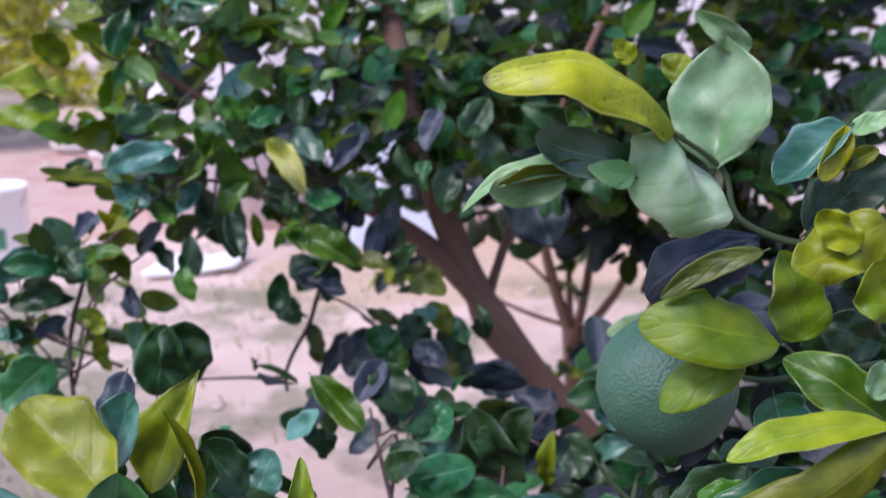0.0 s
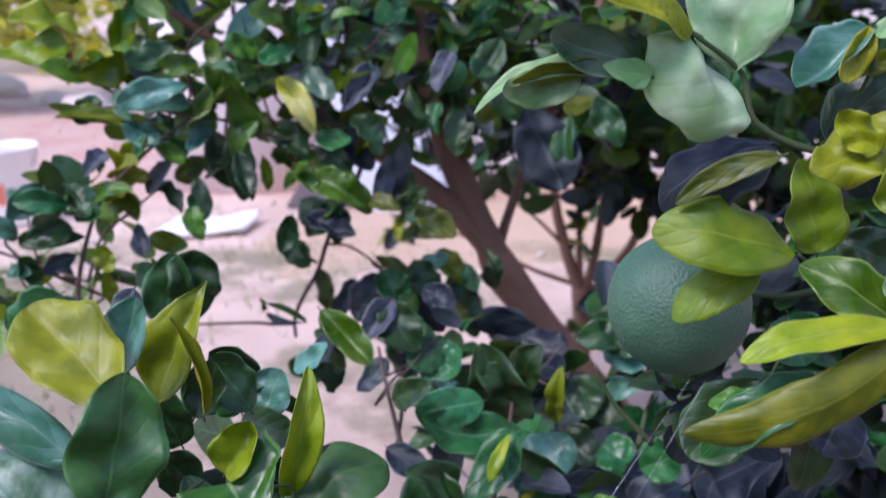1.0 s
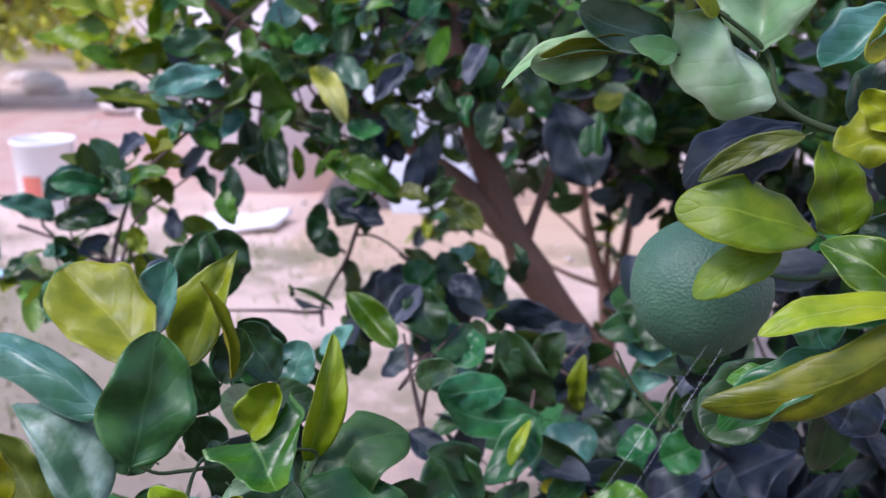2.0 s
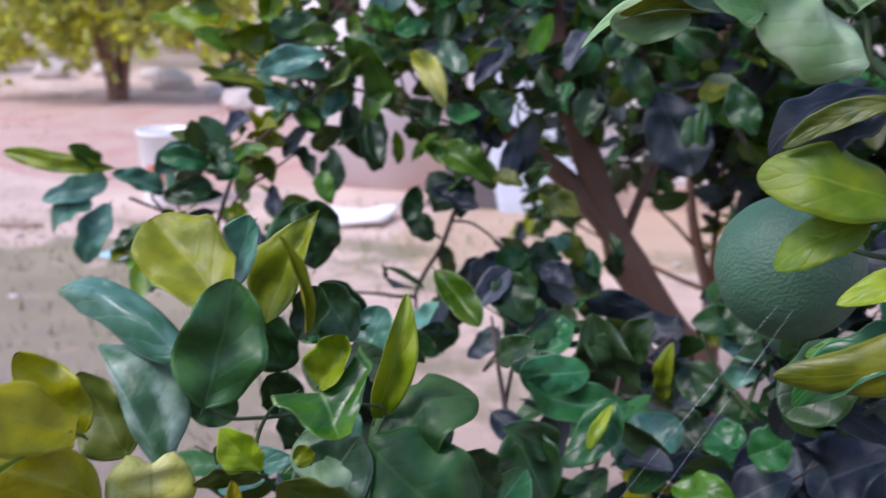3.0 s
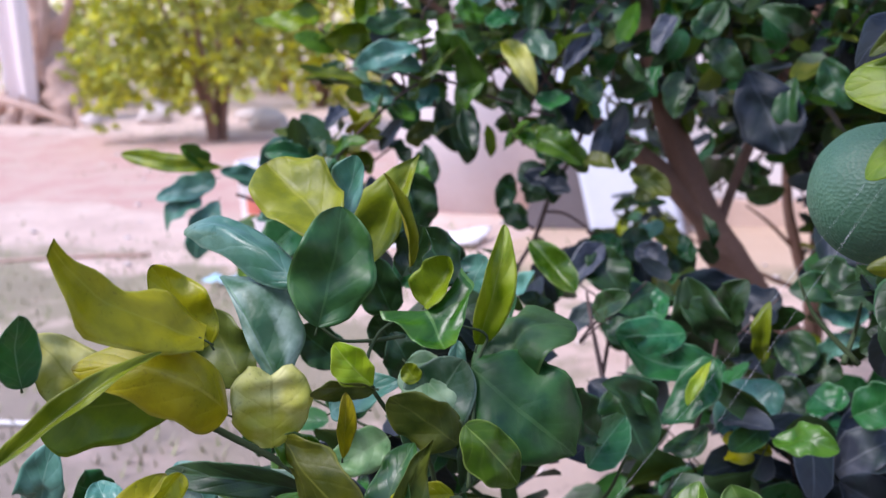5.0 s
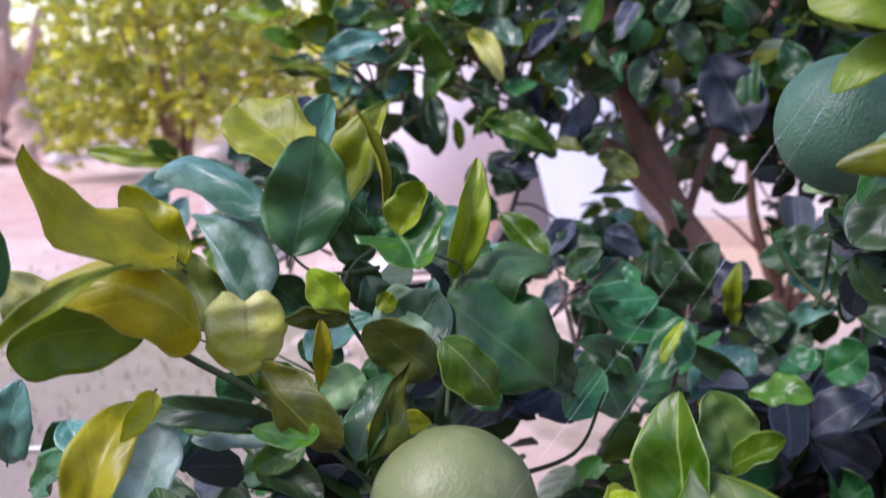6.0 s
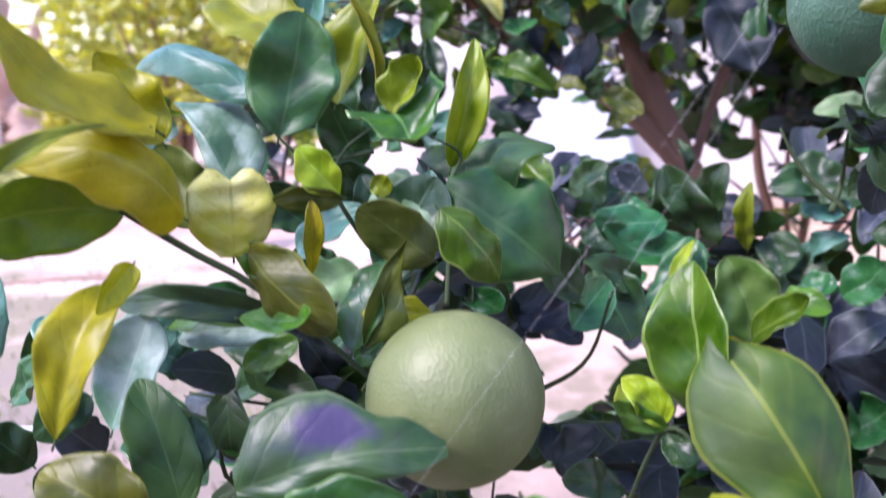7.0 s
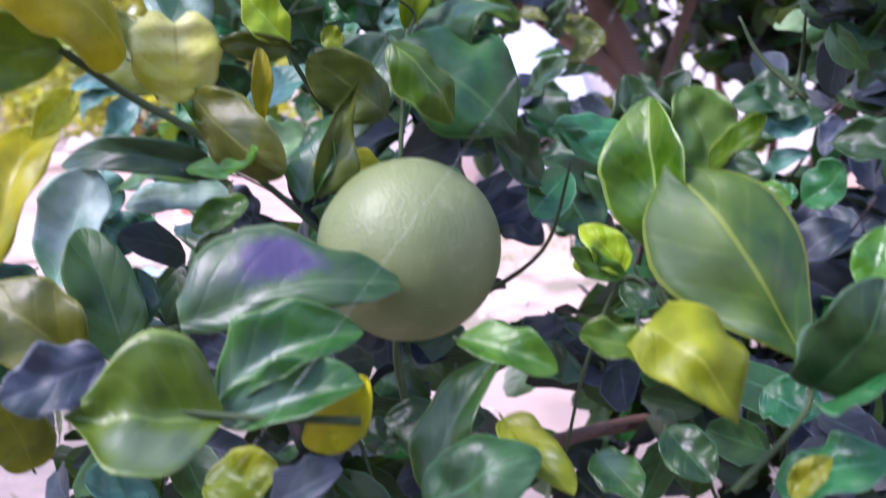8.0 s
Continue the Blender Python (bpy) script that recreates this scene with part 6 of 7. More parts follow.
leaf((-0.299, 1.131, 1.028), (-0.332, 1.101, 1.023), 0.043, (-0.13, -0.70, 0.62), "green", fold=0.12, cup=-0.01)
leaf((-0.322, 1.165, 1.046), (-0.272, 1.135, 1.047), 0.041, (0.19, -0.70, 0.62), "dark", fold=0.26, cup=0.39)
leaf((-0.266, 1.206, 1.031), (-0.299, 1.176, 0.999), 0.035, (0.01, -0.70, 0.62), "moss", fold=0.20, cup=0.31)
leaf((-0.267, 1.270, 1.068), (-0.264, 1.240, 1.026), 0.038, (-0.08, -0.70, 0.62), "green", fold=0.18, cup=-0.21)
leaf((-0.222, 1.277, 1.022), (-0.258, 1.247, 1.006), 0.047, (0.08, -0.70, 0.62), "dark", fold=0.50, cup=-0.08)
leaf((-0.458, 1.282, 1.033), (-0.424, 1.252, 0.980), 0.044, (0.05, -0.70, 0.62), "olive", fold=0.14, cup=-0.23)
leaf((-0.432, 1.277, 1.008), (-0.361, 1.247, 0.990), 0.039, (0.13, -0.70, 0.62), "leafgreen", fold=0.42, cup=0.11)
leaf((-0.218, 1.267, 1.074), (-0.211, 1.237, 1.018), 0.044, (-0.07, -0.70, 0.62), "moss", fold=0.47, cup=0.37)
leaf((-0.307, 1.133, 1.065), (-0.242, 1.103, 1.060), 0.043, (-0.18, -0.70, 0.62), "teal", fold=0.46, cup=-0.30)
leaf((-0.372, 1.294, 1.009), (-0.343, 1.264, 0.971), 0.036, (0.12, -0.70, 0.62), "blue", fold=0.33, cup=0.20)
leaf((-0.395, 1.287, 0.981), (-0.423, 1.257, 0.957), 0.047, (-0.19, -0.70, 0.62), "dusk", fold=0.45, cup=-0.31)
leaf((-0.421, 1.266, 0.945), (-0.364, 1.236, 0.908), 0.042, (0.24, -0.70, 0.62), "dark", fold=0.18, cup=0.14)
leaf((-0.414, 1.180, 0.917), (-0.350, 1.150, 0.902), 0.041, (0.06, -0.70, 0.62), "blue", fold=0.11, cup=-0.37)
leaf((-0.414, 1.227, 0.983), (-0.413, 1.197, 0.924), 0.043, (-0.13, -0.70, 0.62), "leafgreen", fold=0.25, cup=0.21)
leaf((-0.190, 1.268, 0.625), (-0.178, 1.244, 0.573), 0.027, (-0.11, -0.88, 0.26), "moss", uneven=1.3, fold=0.31, cup=-0.40, ruf=0.25)
leaf((-0.140, 1.272, 0.609), (-0.175, 1.248, 0.551), 0.030, (0.15, -0.88, 0.23), "dusk", uneven=1.3, fold=0.22, cup=0.03, ruf=0.25)
leaf((-0.091, 1.217, 0.629), (-0.134, 1.193, 0.577), 0.053, (-0.11, -0.88, 0.48), "dusk", uneven=1.3, fold=0.19, cup=0.11, ruf=0.25)
leaf((-0.077, 1.231, 0.613), (-0.065, 1.207, 0.563), 0.056, (-0.18, -0.88, 0.24), "green", uneven=1.3, fold=0.20, cup=0.25, ruf=0.25)
leaf((-0.080, 1.283, 0.542), (-0.063, 1.259, 0.459), 0.071, (0.09, -0.88, 0.35), "dark", uneven=1.3, fold=0.27, cup=-0.33, ruf=0.25)
leaf((-0.053, 1.247, 0.636), (-0.008, 1.223, 0.657), 0.028, (0.04, -0.88, 0.49), "blue", uneven=1.3, fold=0.18, cup=-0.34, ruf=0.25)
leaf((-0.058, 1.244, 0.633), (-0.021, 1.220, 0.542), 0.054, (-0.20, -0.88, 0.31), "ink", uneven=1.3, fold=0.29, cup=-0.26, ruf=0.25)
leaf((0.005, 1.318, 0.610), (0.036, 1.294, 0.508), 0.055, (0.14, -0.88, 0.22), "dark", uneven=1.3, fold=0.16, cup=-0.06, ruf=0.25)
leaf((-0.021, 1.215, 0.585), (0.015, 1.191, 0.575), 0.032, (-0.09, -0.88, 0.56), "umber", uneven=1.3, fold=0.08, cup=0.02, ruf=0.25)
leaf((0.046, 1.227, 0.561), (0.109, 1.203, 0.552), 0.056, (-0.01, -0.88, 0.56), "dusk", uneven=1.3, fold=0.11, cup=-0.39, ruf=0.25)
leaf((-0.063, 1.222, 0.684), (-0.007, 1.198, 0.692), 0.013, (-0.03, -0.88, 0.21), "dark", uneven=1.3, fold=0.08, cup=-0.05, ruf=0.25)
leaf((-0.114, 1.323, 0.626), (-0.066, 1.299, 0.611), 0.023, (-0.09, -0.88, 0.36), "moss", uneven=1.3, fold=0.24, cup=-0.33, ruf=0.25)
leaf((-0.045, 1.282, 0.466), (-0.000, 1.258, 0.414), 0.062, (-0.21, -0.88, 0.44), "blue", uneven=1.3, fold=0.34, cup=-0.36, ruf=0.25)
leaf((-0.000, 1.279, 0.417), (0.043, 1.255, 0.480), 0.055, (0.00, -0.88, 0.26), "dark", uneven=1.3, fold=0.13, cup=0.30, ruf=0.25)
leaf((0.046, 1.332, 0.466), (0.109, 1.308, 0.459), 0.045, (-0.24, -0.88, 0.48), "teal", uneven=1.3, fold=0.34, cup=-0.23, ruf=0.25)
leaf((0.109, 1.285, 0.437), (0.164, 1.261, 0.478), 0.044, (-0.28, -0.88, 0.35), "dusk", uneven=1.3, fold=0.25, cup=0.01, ruf=0.25)
leaf((0.025, 1.305, 0.365), (0.096, 1.281, 0.443), 0.094, (-0.26, -0.88, 0.34), "dark", uneven=1.3, fold=0.31, cup=0.01, ruf=0.25)
leaf((-0.188, 1.266, 0.463), (-0.233, 1.242, 0.497), 0.043, (-0.10, -0.88, 0.59), "teal", uneven=1.3, fold=0.22, cup=-0.39, ruf=0.25)
leaf((0.061, 1.308, 0.582), (0.045, 1.284, 0.626), 0.026, (-0.14, -0.88, 0.37), "dark", uneven=1.3, fold=0.11, cup=-0.09, ruf=0.25)
leaf((0.016, 1.251, 0.638), (0.032, 1.227, 0.605), 0.025, (-0.26, -0.88, 0.45), "teal", uneven=1.3, fold=0.08, cup=0.15, ruf=0.25)
leaf((-0.396, 1.247, 0.845), (-0.357, 1.223, 0.790), 0.050, (0.29, -0.80, 0.46), "teal", uneven=1.2, fold=0.23, cup=-0.12, ruf=0.22)
leaf((-0.374, 1.292, 0.850), (-0.317, 1.268, 0.818), 0.052, (0.04, -0.80, 0.27), "green", uneven=1.2, fold=0.14, cup=-0.22, ruf=0.22)
leaf((-0.317, 1.198, 0.799), (-0.352, 1.174, 0.779), 0.029, (0.03, -0.80, 0.25), "moss", uneven=1.2, fold=0.16, cup=-0.18, ruf=0.22)
leaf((-0.316, 1.232, 0.828), (-0.292, 1.208, 0.758), 0.046, (0.00, -0.80, 0.24), "dark", uneven=1.2, fold=0.12, cup=-0.02, ruf=0.22)
leaf((-0.281, 1.206, 0.829), (-0.267, 1.182, 0.746), 0.040, (0.27, -0.80, 0.60), "dark", uneven=1.2, fold=0.20, cup=-0.33, ruf=0.22)
leaf((-0.256, 1.254, 0.789), (-0.246, 1.230, 0.751), 0.020, (0.28, -0.80, 0.40), "leafgreen", uneven=1.2, fold=0.28, cup=-0.19, ruf=0.22)
leaf((-0.245, 1.280, 0.795), (-0.208, 1.256, 0.772), 0.038, (0.32, -0.80, 0.60), "green", uneven=1.2, fold=0.38, cup=-0.24, ruf=0.22)
leaf((-0.194, 1.228, 0.794), (-0.145, 1.204, 0.742), 0.054, (0.27, -0.80, 0.60), "teal", uneven=1.2, fold=0.19, cup=-0.30, ruf=0.22)
leaf((-0.213, 1.240, 0.786), (-0.161, 1.216, 0.795), 0.036, (-0.05, -0.80, 0.55), "leafgreen", uneven=1.2, fold=0.05, cup=-0.08, ruf=0.22)
leaf((-0.146, 1.219, 0.752), (-0.113, 1.195, 0.743), 0.018, (-0.04, -0.80, 0.44), "green", uneven=1.2, fold=0.23, cup=-0.14, ruf=0.22)
leaf((-0.205, 1.277, 0.707), (-0.177, 1.253, 0.678), 0.048, (0.33, -0.80, 0.65), "dark", uneven=1.2, fold=0.14, cup=-0.38, ruf=0.22)
leaf((-0.225, 1.205, 0.687), (-0.190, 1.181, 0.659), 0.035, (-0.04, -0.80, 0.55), "dark", uneven=1.2, fold=0.14, cup=-0.31, ruf=0.22)
leaf((-0.197, 1.192, 0.744), (-0.159, 1.168, 0.712), 0.045, (0.10, -0.80, 0.57), "frost_sheen", uneven=1.2, fold=0.21, cup=-0.19, ruf=0.22)
leaf((-0.278, 1.247, 0.842), (-0.225, 1.223, 0.819), 0.038, (-0.08, -0.80, 0.30), "moss", uneven=1.2, fold=0.29, cup=0.13, ruf=0.22)
leaf((-0.221, 1.166, 0.838), (-0.179, 1.142, 0.813), 0.036, (-0.07, -0.80, 0.45), "dark", uneven=1.2, fold=0.28, cup=-0.39, ruf=0.22)
leaf((-0.168, 1.213, 0.826), (-0.134, 1.189, 0.774), 0.042, (0.04, -0.80, 0.24), "dark", uneven=1.2, fold=0.11, cup=-0.20, ruf=0.22)
leaf((-0.137, 1.217, 0.833), (-0.104, 1.193, 0.781), 0.042, (-0.04, -0.80, 0.51), "ink", uneven=1.2, fold=0.36, cup=0.08, ruf=0.22)
leaf((-0.075, 1.162, 0.809), (-0.092, 1.138, 0.750), 0.026, (0.22, -0.80, 0.52), "dusk", uneven=1.2, fold=0.05, cup=-0.13, ruf=0.22)
leaf((-0.414, 1.243, 0.813), (-0.433, 1.219, 0.783), 0.033, (0.38, -0.80, 0.66), "olive", uneven=1.2, fold=0.25, cup=0.01, ruf=0.22)
leaf((-0.360, 1.286, 0.758), (-0.343, 1.262, 0.698), 0.026, (0.01, -0.80, 0.45), "frost_sheen", uneven=1.2, fold=0.07, cup=0.14, ruf=0.22)
leaf((-0.071, 1.244, 0.736), (-0.046, 1.220, 0.770), 0.033, (0.01, -0.80, 0.30), "dark", uneven=1.2, fold=0.23, cup=0.13, ruf=0.22)
leaf((-0.044, 1.171, 0.708), (0.001, 1.147, 0.726), 0.039, (0.06, -0.80, 0.46), "moss", uneven=1.2, fold=0.14, cup=0.22, ruf=0.22)
leaf((-0.025, 1.254, 0.654), (0.014, 1.230, 0.619), 0.042, (0.38, -0.80, 0.52), "olive", uneven=1.2, fold=0.29, cup=-0.20, ruf=0.22)
leaf((-0.054, 1.223, 0.652), (-0.030, 1.199, 0.610), 0.049, (0.11, -0.80, 0.44), "dark", uneven=1.2, fold=0.07, cup=0.19, ruf=0.22)
leaf((-0.089, 1.174, 0.654), (-0.072, 1.150, 0.613), 0.047, (0.13, -0.80, 0.67), "teal", uneven=1.2, fold=0.23, cup=0.21, ruf=0.22)
# twigs
twig(0.0028, 0.002, (-0.247, 0.365, 0.735), (-0.224, 0.385, 0.71), (-0.195, 0.395, 0.689), (-0.161, 0.4, 0.66), (-0.134, 0.41, 0.63), (-0.105, 0.44, 0.59), (-0.114, 0.46, 0.543), (-0.108, 0.47, 0.481))
twig(0.0025, 0.0012, (-0.108, 0.47, 0.481), (-0.129, 0.47, 0.658), (-0.144, 0.44, 0.704), (-0.155, 0.43, 0.735), (-0.154, 0.45, 0.752), (-0.137, 0.455, 0.765))
twig(0.002, 0.001, (-0.095, 0.43, 0.667), (-0.095, 0.44, 0.687), (-0.097, 0.47, 0.728), (-0.093, 0.48, 0.745), (-0.106, 0.46, 0.758))
twig(0.002, 0.001, (-0.138, 0.455, 0.751), (-0.162, 0.45, 0.748), (-0.18, 0.44, 0.754), (-0.204, 0.44, 0.782))
twig(0.003, 0.0018, (0.252, 0.5, 0.932), (0.196, 0.5, 0.935), (0.159, 0.495, 0.951), (0.15, 0.5, 0.977), (0.12, 0.49, 0.999))
twig(0.003, 0.002, (0.269, 0.52, 0.858), (0.217, 0.52, 0.851), (0.187, 0.53, 0.843), (0.158, 0.56, 0.844))
twig(0.002, 0.0012, (0.217, 0.52, 0.851), (0.186, 0.49, 0.881))
twig(0.002, 0.0012, (0.196, 0.5, 0.935), (0.217, 0.5, 0.976), (0.215, 0.5, 0.999))
twig(0.0022, 0.0012, (0.066, 0.32, 0.532), (0.094, 0.325, 0.564), (0.099, 0.33, 0.579))
twig(0.002, 0.0012, (0.045, 0.4, 0.587), (0.04, 0.4, 0.616), (0.067, 0.4, 0.654))
twig(0.0022, 0.0014, (0.046, 0.42, 0.581), (0.023, 0.42, 0.602), (0.001, 0.43, 0.553), (-0.014, 0.45, 0.491))
twig(0.0025, 0.0012, (-0.083, 0.28, 0.578), (-0.143, 0.27, 0.584), (-0.183, 0.26, 0.596))
twig(0.005, 0.0035, (-0.108, 1.260, 0.822), (-0.133, 1.260, 0.751), (-0.161, 1.260, 0.704), (-0.177, 1.260, 0.663), (-0.190, 1.260, 0.626), (-0.213, 1.260, 0.586), (-0.226, 1.260, 0.554), (-0.226, 1.260, 0.526))
twig(0.004, 0.0025, (-0.227, 1.260, 0.547), (-0.256, 1.260, 0.546), (-0.288, 1.260, 0.548), (-0.368, 1.260, 0.546))
twig(0.003, 0.002, (-0.176, 1.260, 0.664), (-0.146, 1.260, 0.661), (-0.108, 1.260, 0.635), (-0.077, 1.260, 0.602))
twig(0.0035, 0.002, (-0.191, 1.260, 0.637), (-0.210, 1.260, 0.649), (-0.225, 1.260, 0.651))
twig(0.003, 0.002, (-0.115, 1.260, 0.637), (-0.069, 1.260, 0.594), (-0.055, 1.260, 0.516), (-0.056, 1.260, 0.427))
twig(0.004, 0.002, (-0.443, 1.05, 0.616), (-0.451, 1.08, 0.677), (-0.428, 1.1, 0.756), (-0.393, 1.1, 0.797), (-0.305, 1.12, 0.86), (-0.211, 1.15, 0.831), (-0.124, 1.25, 0.793), (-0.07, 1.4, 0.785))
twig(0.003, 0.0015, (-0.305, 1.12, 0.86), (-0.365, 1.1, 0.878), (-0.458, 1.1, 0.873))
twig(0.003, 0.0015, (-0.429, 1.05, 0.68), (-0.42, 1.08, 0.724), (-0.397, 1.12, 0.746), (-0.353, 1.15, 0.779))
twig(0.003, 0.0015, (-0.565, 1.08, 0.716), (-0.507, 1.07, 0.7), (-0.429, 1.05, 0.68))
twig(0.003, 0.0012, (-0.061, 0.9, 0.546), (-0.052, 0.9, 0.631), (-0.081, 0.88, 0.603), (-0.017, 0.95, 0.652))
twig(0.004, 0.002, (-0.05, 0.85, 0.555), (-0.069, 0.9, 0.606), (-0.082, 0.95, 0.638))
twig(0.004, 0.002, (0.032, 0.8, 0.522), (0.048, 0.8, 0.601), (0.056, 0.83, 0.64))
twig(0.005, 0.002, (0.193, 0.95, 0.447), (0.231, 0.95, 0.533), (0.24, 0.97, 0.591))

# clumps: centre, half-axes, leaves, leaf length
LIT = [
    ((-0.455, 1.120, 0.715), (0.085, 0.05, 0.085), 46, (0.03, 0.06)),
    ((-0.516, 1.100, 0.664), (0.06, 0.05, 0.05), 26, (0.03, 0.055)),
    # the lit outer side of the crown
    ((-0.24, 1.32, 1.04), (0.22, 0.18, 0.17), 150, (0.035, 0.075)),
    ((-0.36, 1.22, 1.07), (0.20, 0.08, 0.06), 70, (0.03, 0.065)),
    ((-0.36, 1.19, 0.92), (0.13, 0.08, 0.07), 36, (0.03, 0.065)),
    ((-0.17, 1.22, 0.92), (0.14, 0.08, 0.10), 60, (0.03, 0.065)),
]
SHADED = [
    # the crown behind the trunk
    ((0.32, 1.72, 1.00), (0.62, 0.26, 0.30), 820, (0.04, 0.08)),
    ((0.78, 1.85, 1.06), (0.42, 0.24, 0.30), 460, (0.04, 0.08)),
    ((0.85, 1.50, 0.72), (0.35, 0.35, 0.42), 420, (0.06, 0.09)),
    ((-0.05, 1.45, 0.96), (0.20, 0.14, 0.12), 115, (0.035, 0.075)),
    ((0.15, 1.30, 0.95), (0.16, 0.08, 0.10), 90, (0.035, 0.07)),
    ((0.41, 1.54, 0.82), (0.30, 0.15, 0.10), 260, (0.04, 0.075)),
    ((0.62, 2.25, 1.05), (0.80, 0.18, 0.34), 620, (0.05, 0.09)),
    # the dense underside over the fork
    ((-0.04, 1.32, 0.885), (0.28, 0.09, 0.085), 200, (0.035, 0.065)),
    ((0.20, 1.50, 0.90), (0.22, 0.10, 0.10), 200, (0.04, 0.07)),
    # unseen top of the crown, added overhead to shade the leaves below
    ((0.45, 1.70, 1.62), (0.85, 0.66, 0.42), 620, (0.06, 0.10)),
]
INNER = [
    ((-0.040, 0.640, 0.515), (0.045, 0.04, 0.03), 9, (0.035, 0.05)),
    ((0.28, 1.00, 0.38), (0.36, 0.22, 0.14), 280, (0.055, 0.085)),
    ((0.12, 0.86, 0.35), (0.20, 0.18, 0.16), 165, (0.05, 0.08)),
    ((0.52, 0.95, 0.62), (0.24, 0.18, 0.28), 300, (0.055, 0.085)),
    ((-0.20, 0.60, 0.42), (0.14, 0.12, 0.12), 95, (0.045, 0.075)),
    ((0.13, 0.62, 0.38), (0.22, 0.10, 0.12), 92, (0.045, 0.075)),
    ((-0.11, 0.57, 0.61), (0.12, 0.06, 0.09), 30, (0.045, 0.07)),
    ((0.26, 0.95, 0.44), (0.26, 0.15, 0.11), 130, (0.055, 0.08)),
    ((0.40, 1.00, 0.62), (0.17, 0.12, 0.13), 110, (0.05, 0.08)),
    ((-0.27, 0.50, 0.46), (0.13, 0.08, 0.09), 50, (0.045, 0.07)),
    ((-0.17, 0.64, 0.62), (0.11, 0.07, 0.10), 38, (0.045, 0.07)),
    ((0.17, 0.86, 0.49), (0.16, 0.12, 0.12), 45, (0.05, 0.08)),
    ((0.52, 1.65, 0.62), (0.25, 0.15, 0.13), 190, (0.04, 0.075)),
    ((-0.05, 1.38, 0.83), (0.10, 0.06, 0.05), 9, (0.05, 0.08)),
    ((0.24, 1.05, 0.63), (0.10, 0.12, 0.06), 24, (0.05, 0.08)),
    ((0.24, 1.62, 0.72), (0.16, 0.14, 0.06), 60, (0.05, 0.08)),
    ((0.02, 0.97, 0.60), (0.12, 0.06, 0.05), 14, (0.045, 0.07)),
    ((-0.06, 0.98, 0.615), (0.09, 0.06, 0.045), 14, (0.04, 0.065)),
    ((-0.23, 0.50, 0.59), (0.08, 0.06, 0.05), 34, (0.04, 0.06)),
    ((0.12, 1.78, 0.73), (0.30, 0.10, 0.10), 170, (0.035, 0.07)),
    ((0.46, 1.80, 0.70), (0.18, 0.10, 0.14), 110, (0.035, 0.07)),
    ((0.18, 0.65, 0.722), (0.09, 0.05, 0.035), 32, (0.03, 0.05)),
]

# ---------------------------------------------------------------- the rest of the crown
# openings cut to fit the camera's view of ground and bucket: two ends, half-width
SIGHT_GAPS = [(Vector((-0.040, 0.54, 0.590)), Vector((-0.10, 1.12, 0.35)), 0.036), (Vector((-0.25, 0.50, 0.60)), Vector((-0.62, 1.0, 0.42)), 0.04), (Vector((-0.53, 1.05, 0.76)), Vector((-0.57, 1.20, 0.72)), 0.04)]


def in_sight_gap(p):
    for a, b, r in SIGHT_GAPS:
        f = max(0.0, min(1.0, (p - a).dot(b - a) / (b - a).length_squared))
        if (p - a.lerp(b, f)).length < r:
            return True
    return False


def sprinkle(bm, centre, radii, count, size, rng, facing=(0, -0.6, 0.8), spread=0.9, mats=1):
    """Leaves in small sprays within an ellipsoid."""
    done = 0
    while done < count:
        p = Vector([rng.uniform(-1, 1) for _ in range(3)])
        if p.length > 1:
            continue
        c = Vector(centre) + Vector((p.x * radii[0], p.y * radii[1], p.z * radii[2]))
        axis = Vector((rng.gauss(0, 1), rng.gauss(0, 1), rng.gauss(0, 0.7))).normalized()
        for k in range(rng.randint(3, 6)):
            ln = rng.uniform(*size)
            b = c + axis * (k * 0.016 * ln / 0.07)
            d = (axis * 0.5 + Vector((rng.gauss(0, 1), rng.gauss(0, 1), rng.gauss(-0.15, 0.7)))).normalized()
            n = (Vector(facing) + Vector((rng.gauss(0, spread), rng.gauss(0, spread), rng.gauss(0, spread)))).normalized()
            if abs(d.dot(n)) > 0.92 or in_sight_gap(b + d * ln * 0.5):
                continue
            m = Matrix.Translation(b) @ seat(b, b + d, n)
            rows = blade(bm, ln, ln * rng.uniform(0.48, 0.66), 4, 6, rng.uniform(0.05, 0.5), rng.uniform(-0.6, 0.6), rng.uniform(-0.1, 0.12), 0.08, rng.random() * 9, point=rng.uniform(0, 0.4))
            pick = rng.randrange(mats)
            for row in rows:
                for v in row:
                    v.co = m @ v.co
                    for f in v.link_faces:
                        f.material_index = pick
            done += 1


def crown(name, label, parent, materials, clumps, seed):
    rng = random.Random(seed)
    bm = bmesh.new()
    for centre, radii, count, size in clumps:
        sprinkle(bm, centre, radii, count, size, rng, mats=len(materials))
    ob = new(name, mesh_of(name, bm, *materials))
    if parent is tree:
        keep(ob)
    else:
        ob.parent = parent
    tagged(ob, label, kind="stuff")


# light and shade put into leaf colour: paler kinds outside, darker kinds inside
LIT_SHADES = tuple(LEAF[k] for k in ("dark", "teal", "frost_sheen", "green", "dusk", "leafgreen", "green", "blue", "lush", "moss"))
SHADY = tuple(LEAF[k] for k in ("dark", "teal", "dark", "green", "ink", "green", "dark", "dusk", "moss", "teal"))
crown("foliage", "leafy outer foliage with light in its paler leaf colours", tree, LIT_SHADES, LIT, 5)
crown("foliage", "dense crown foliage with shade in its leaf colours", tree, SHADY, SHADED, 8)
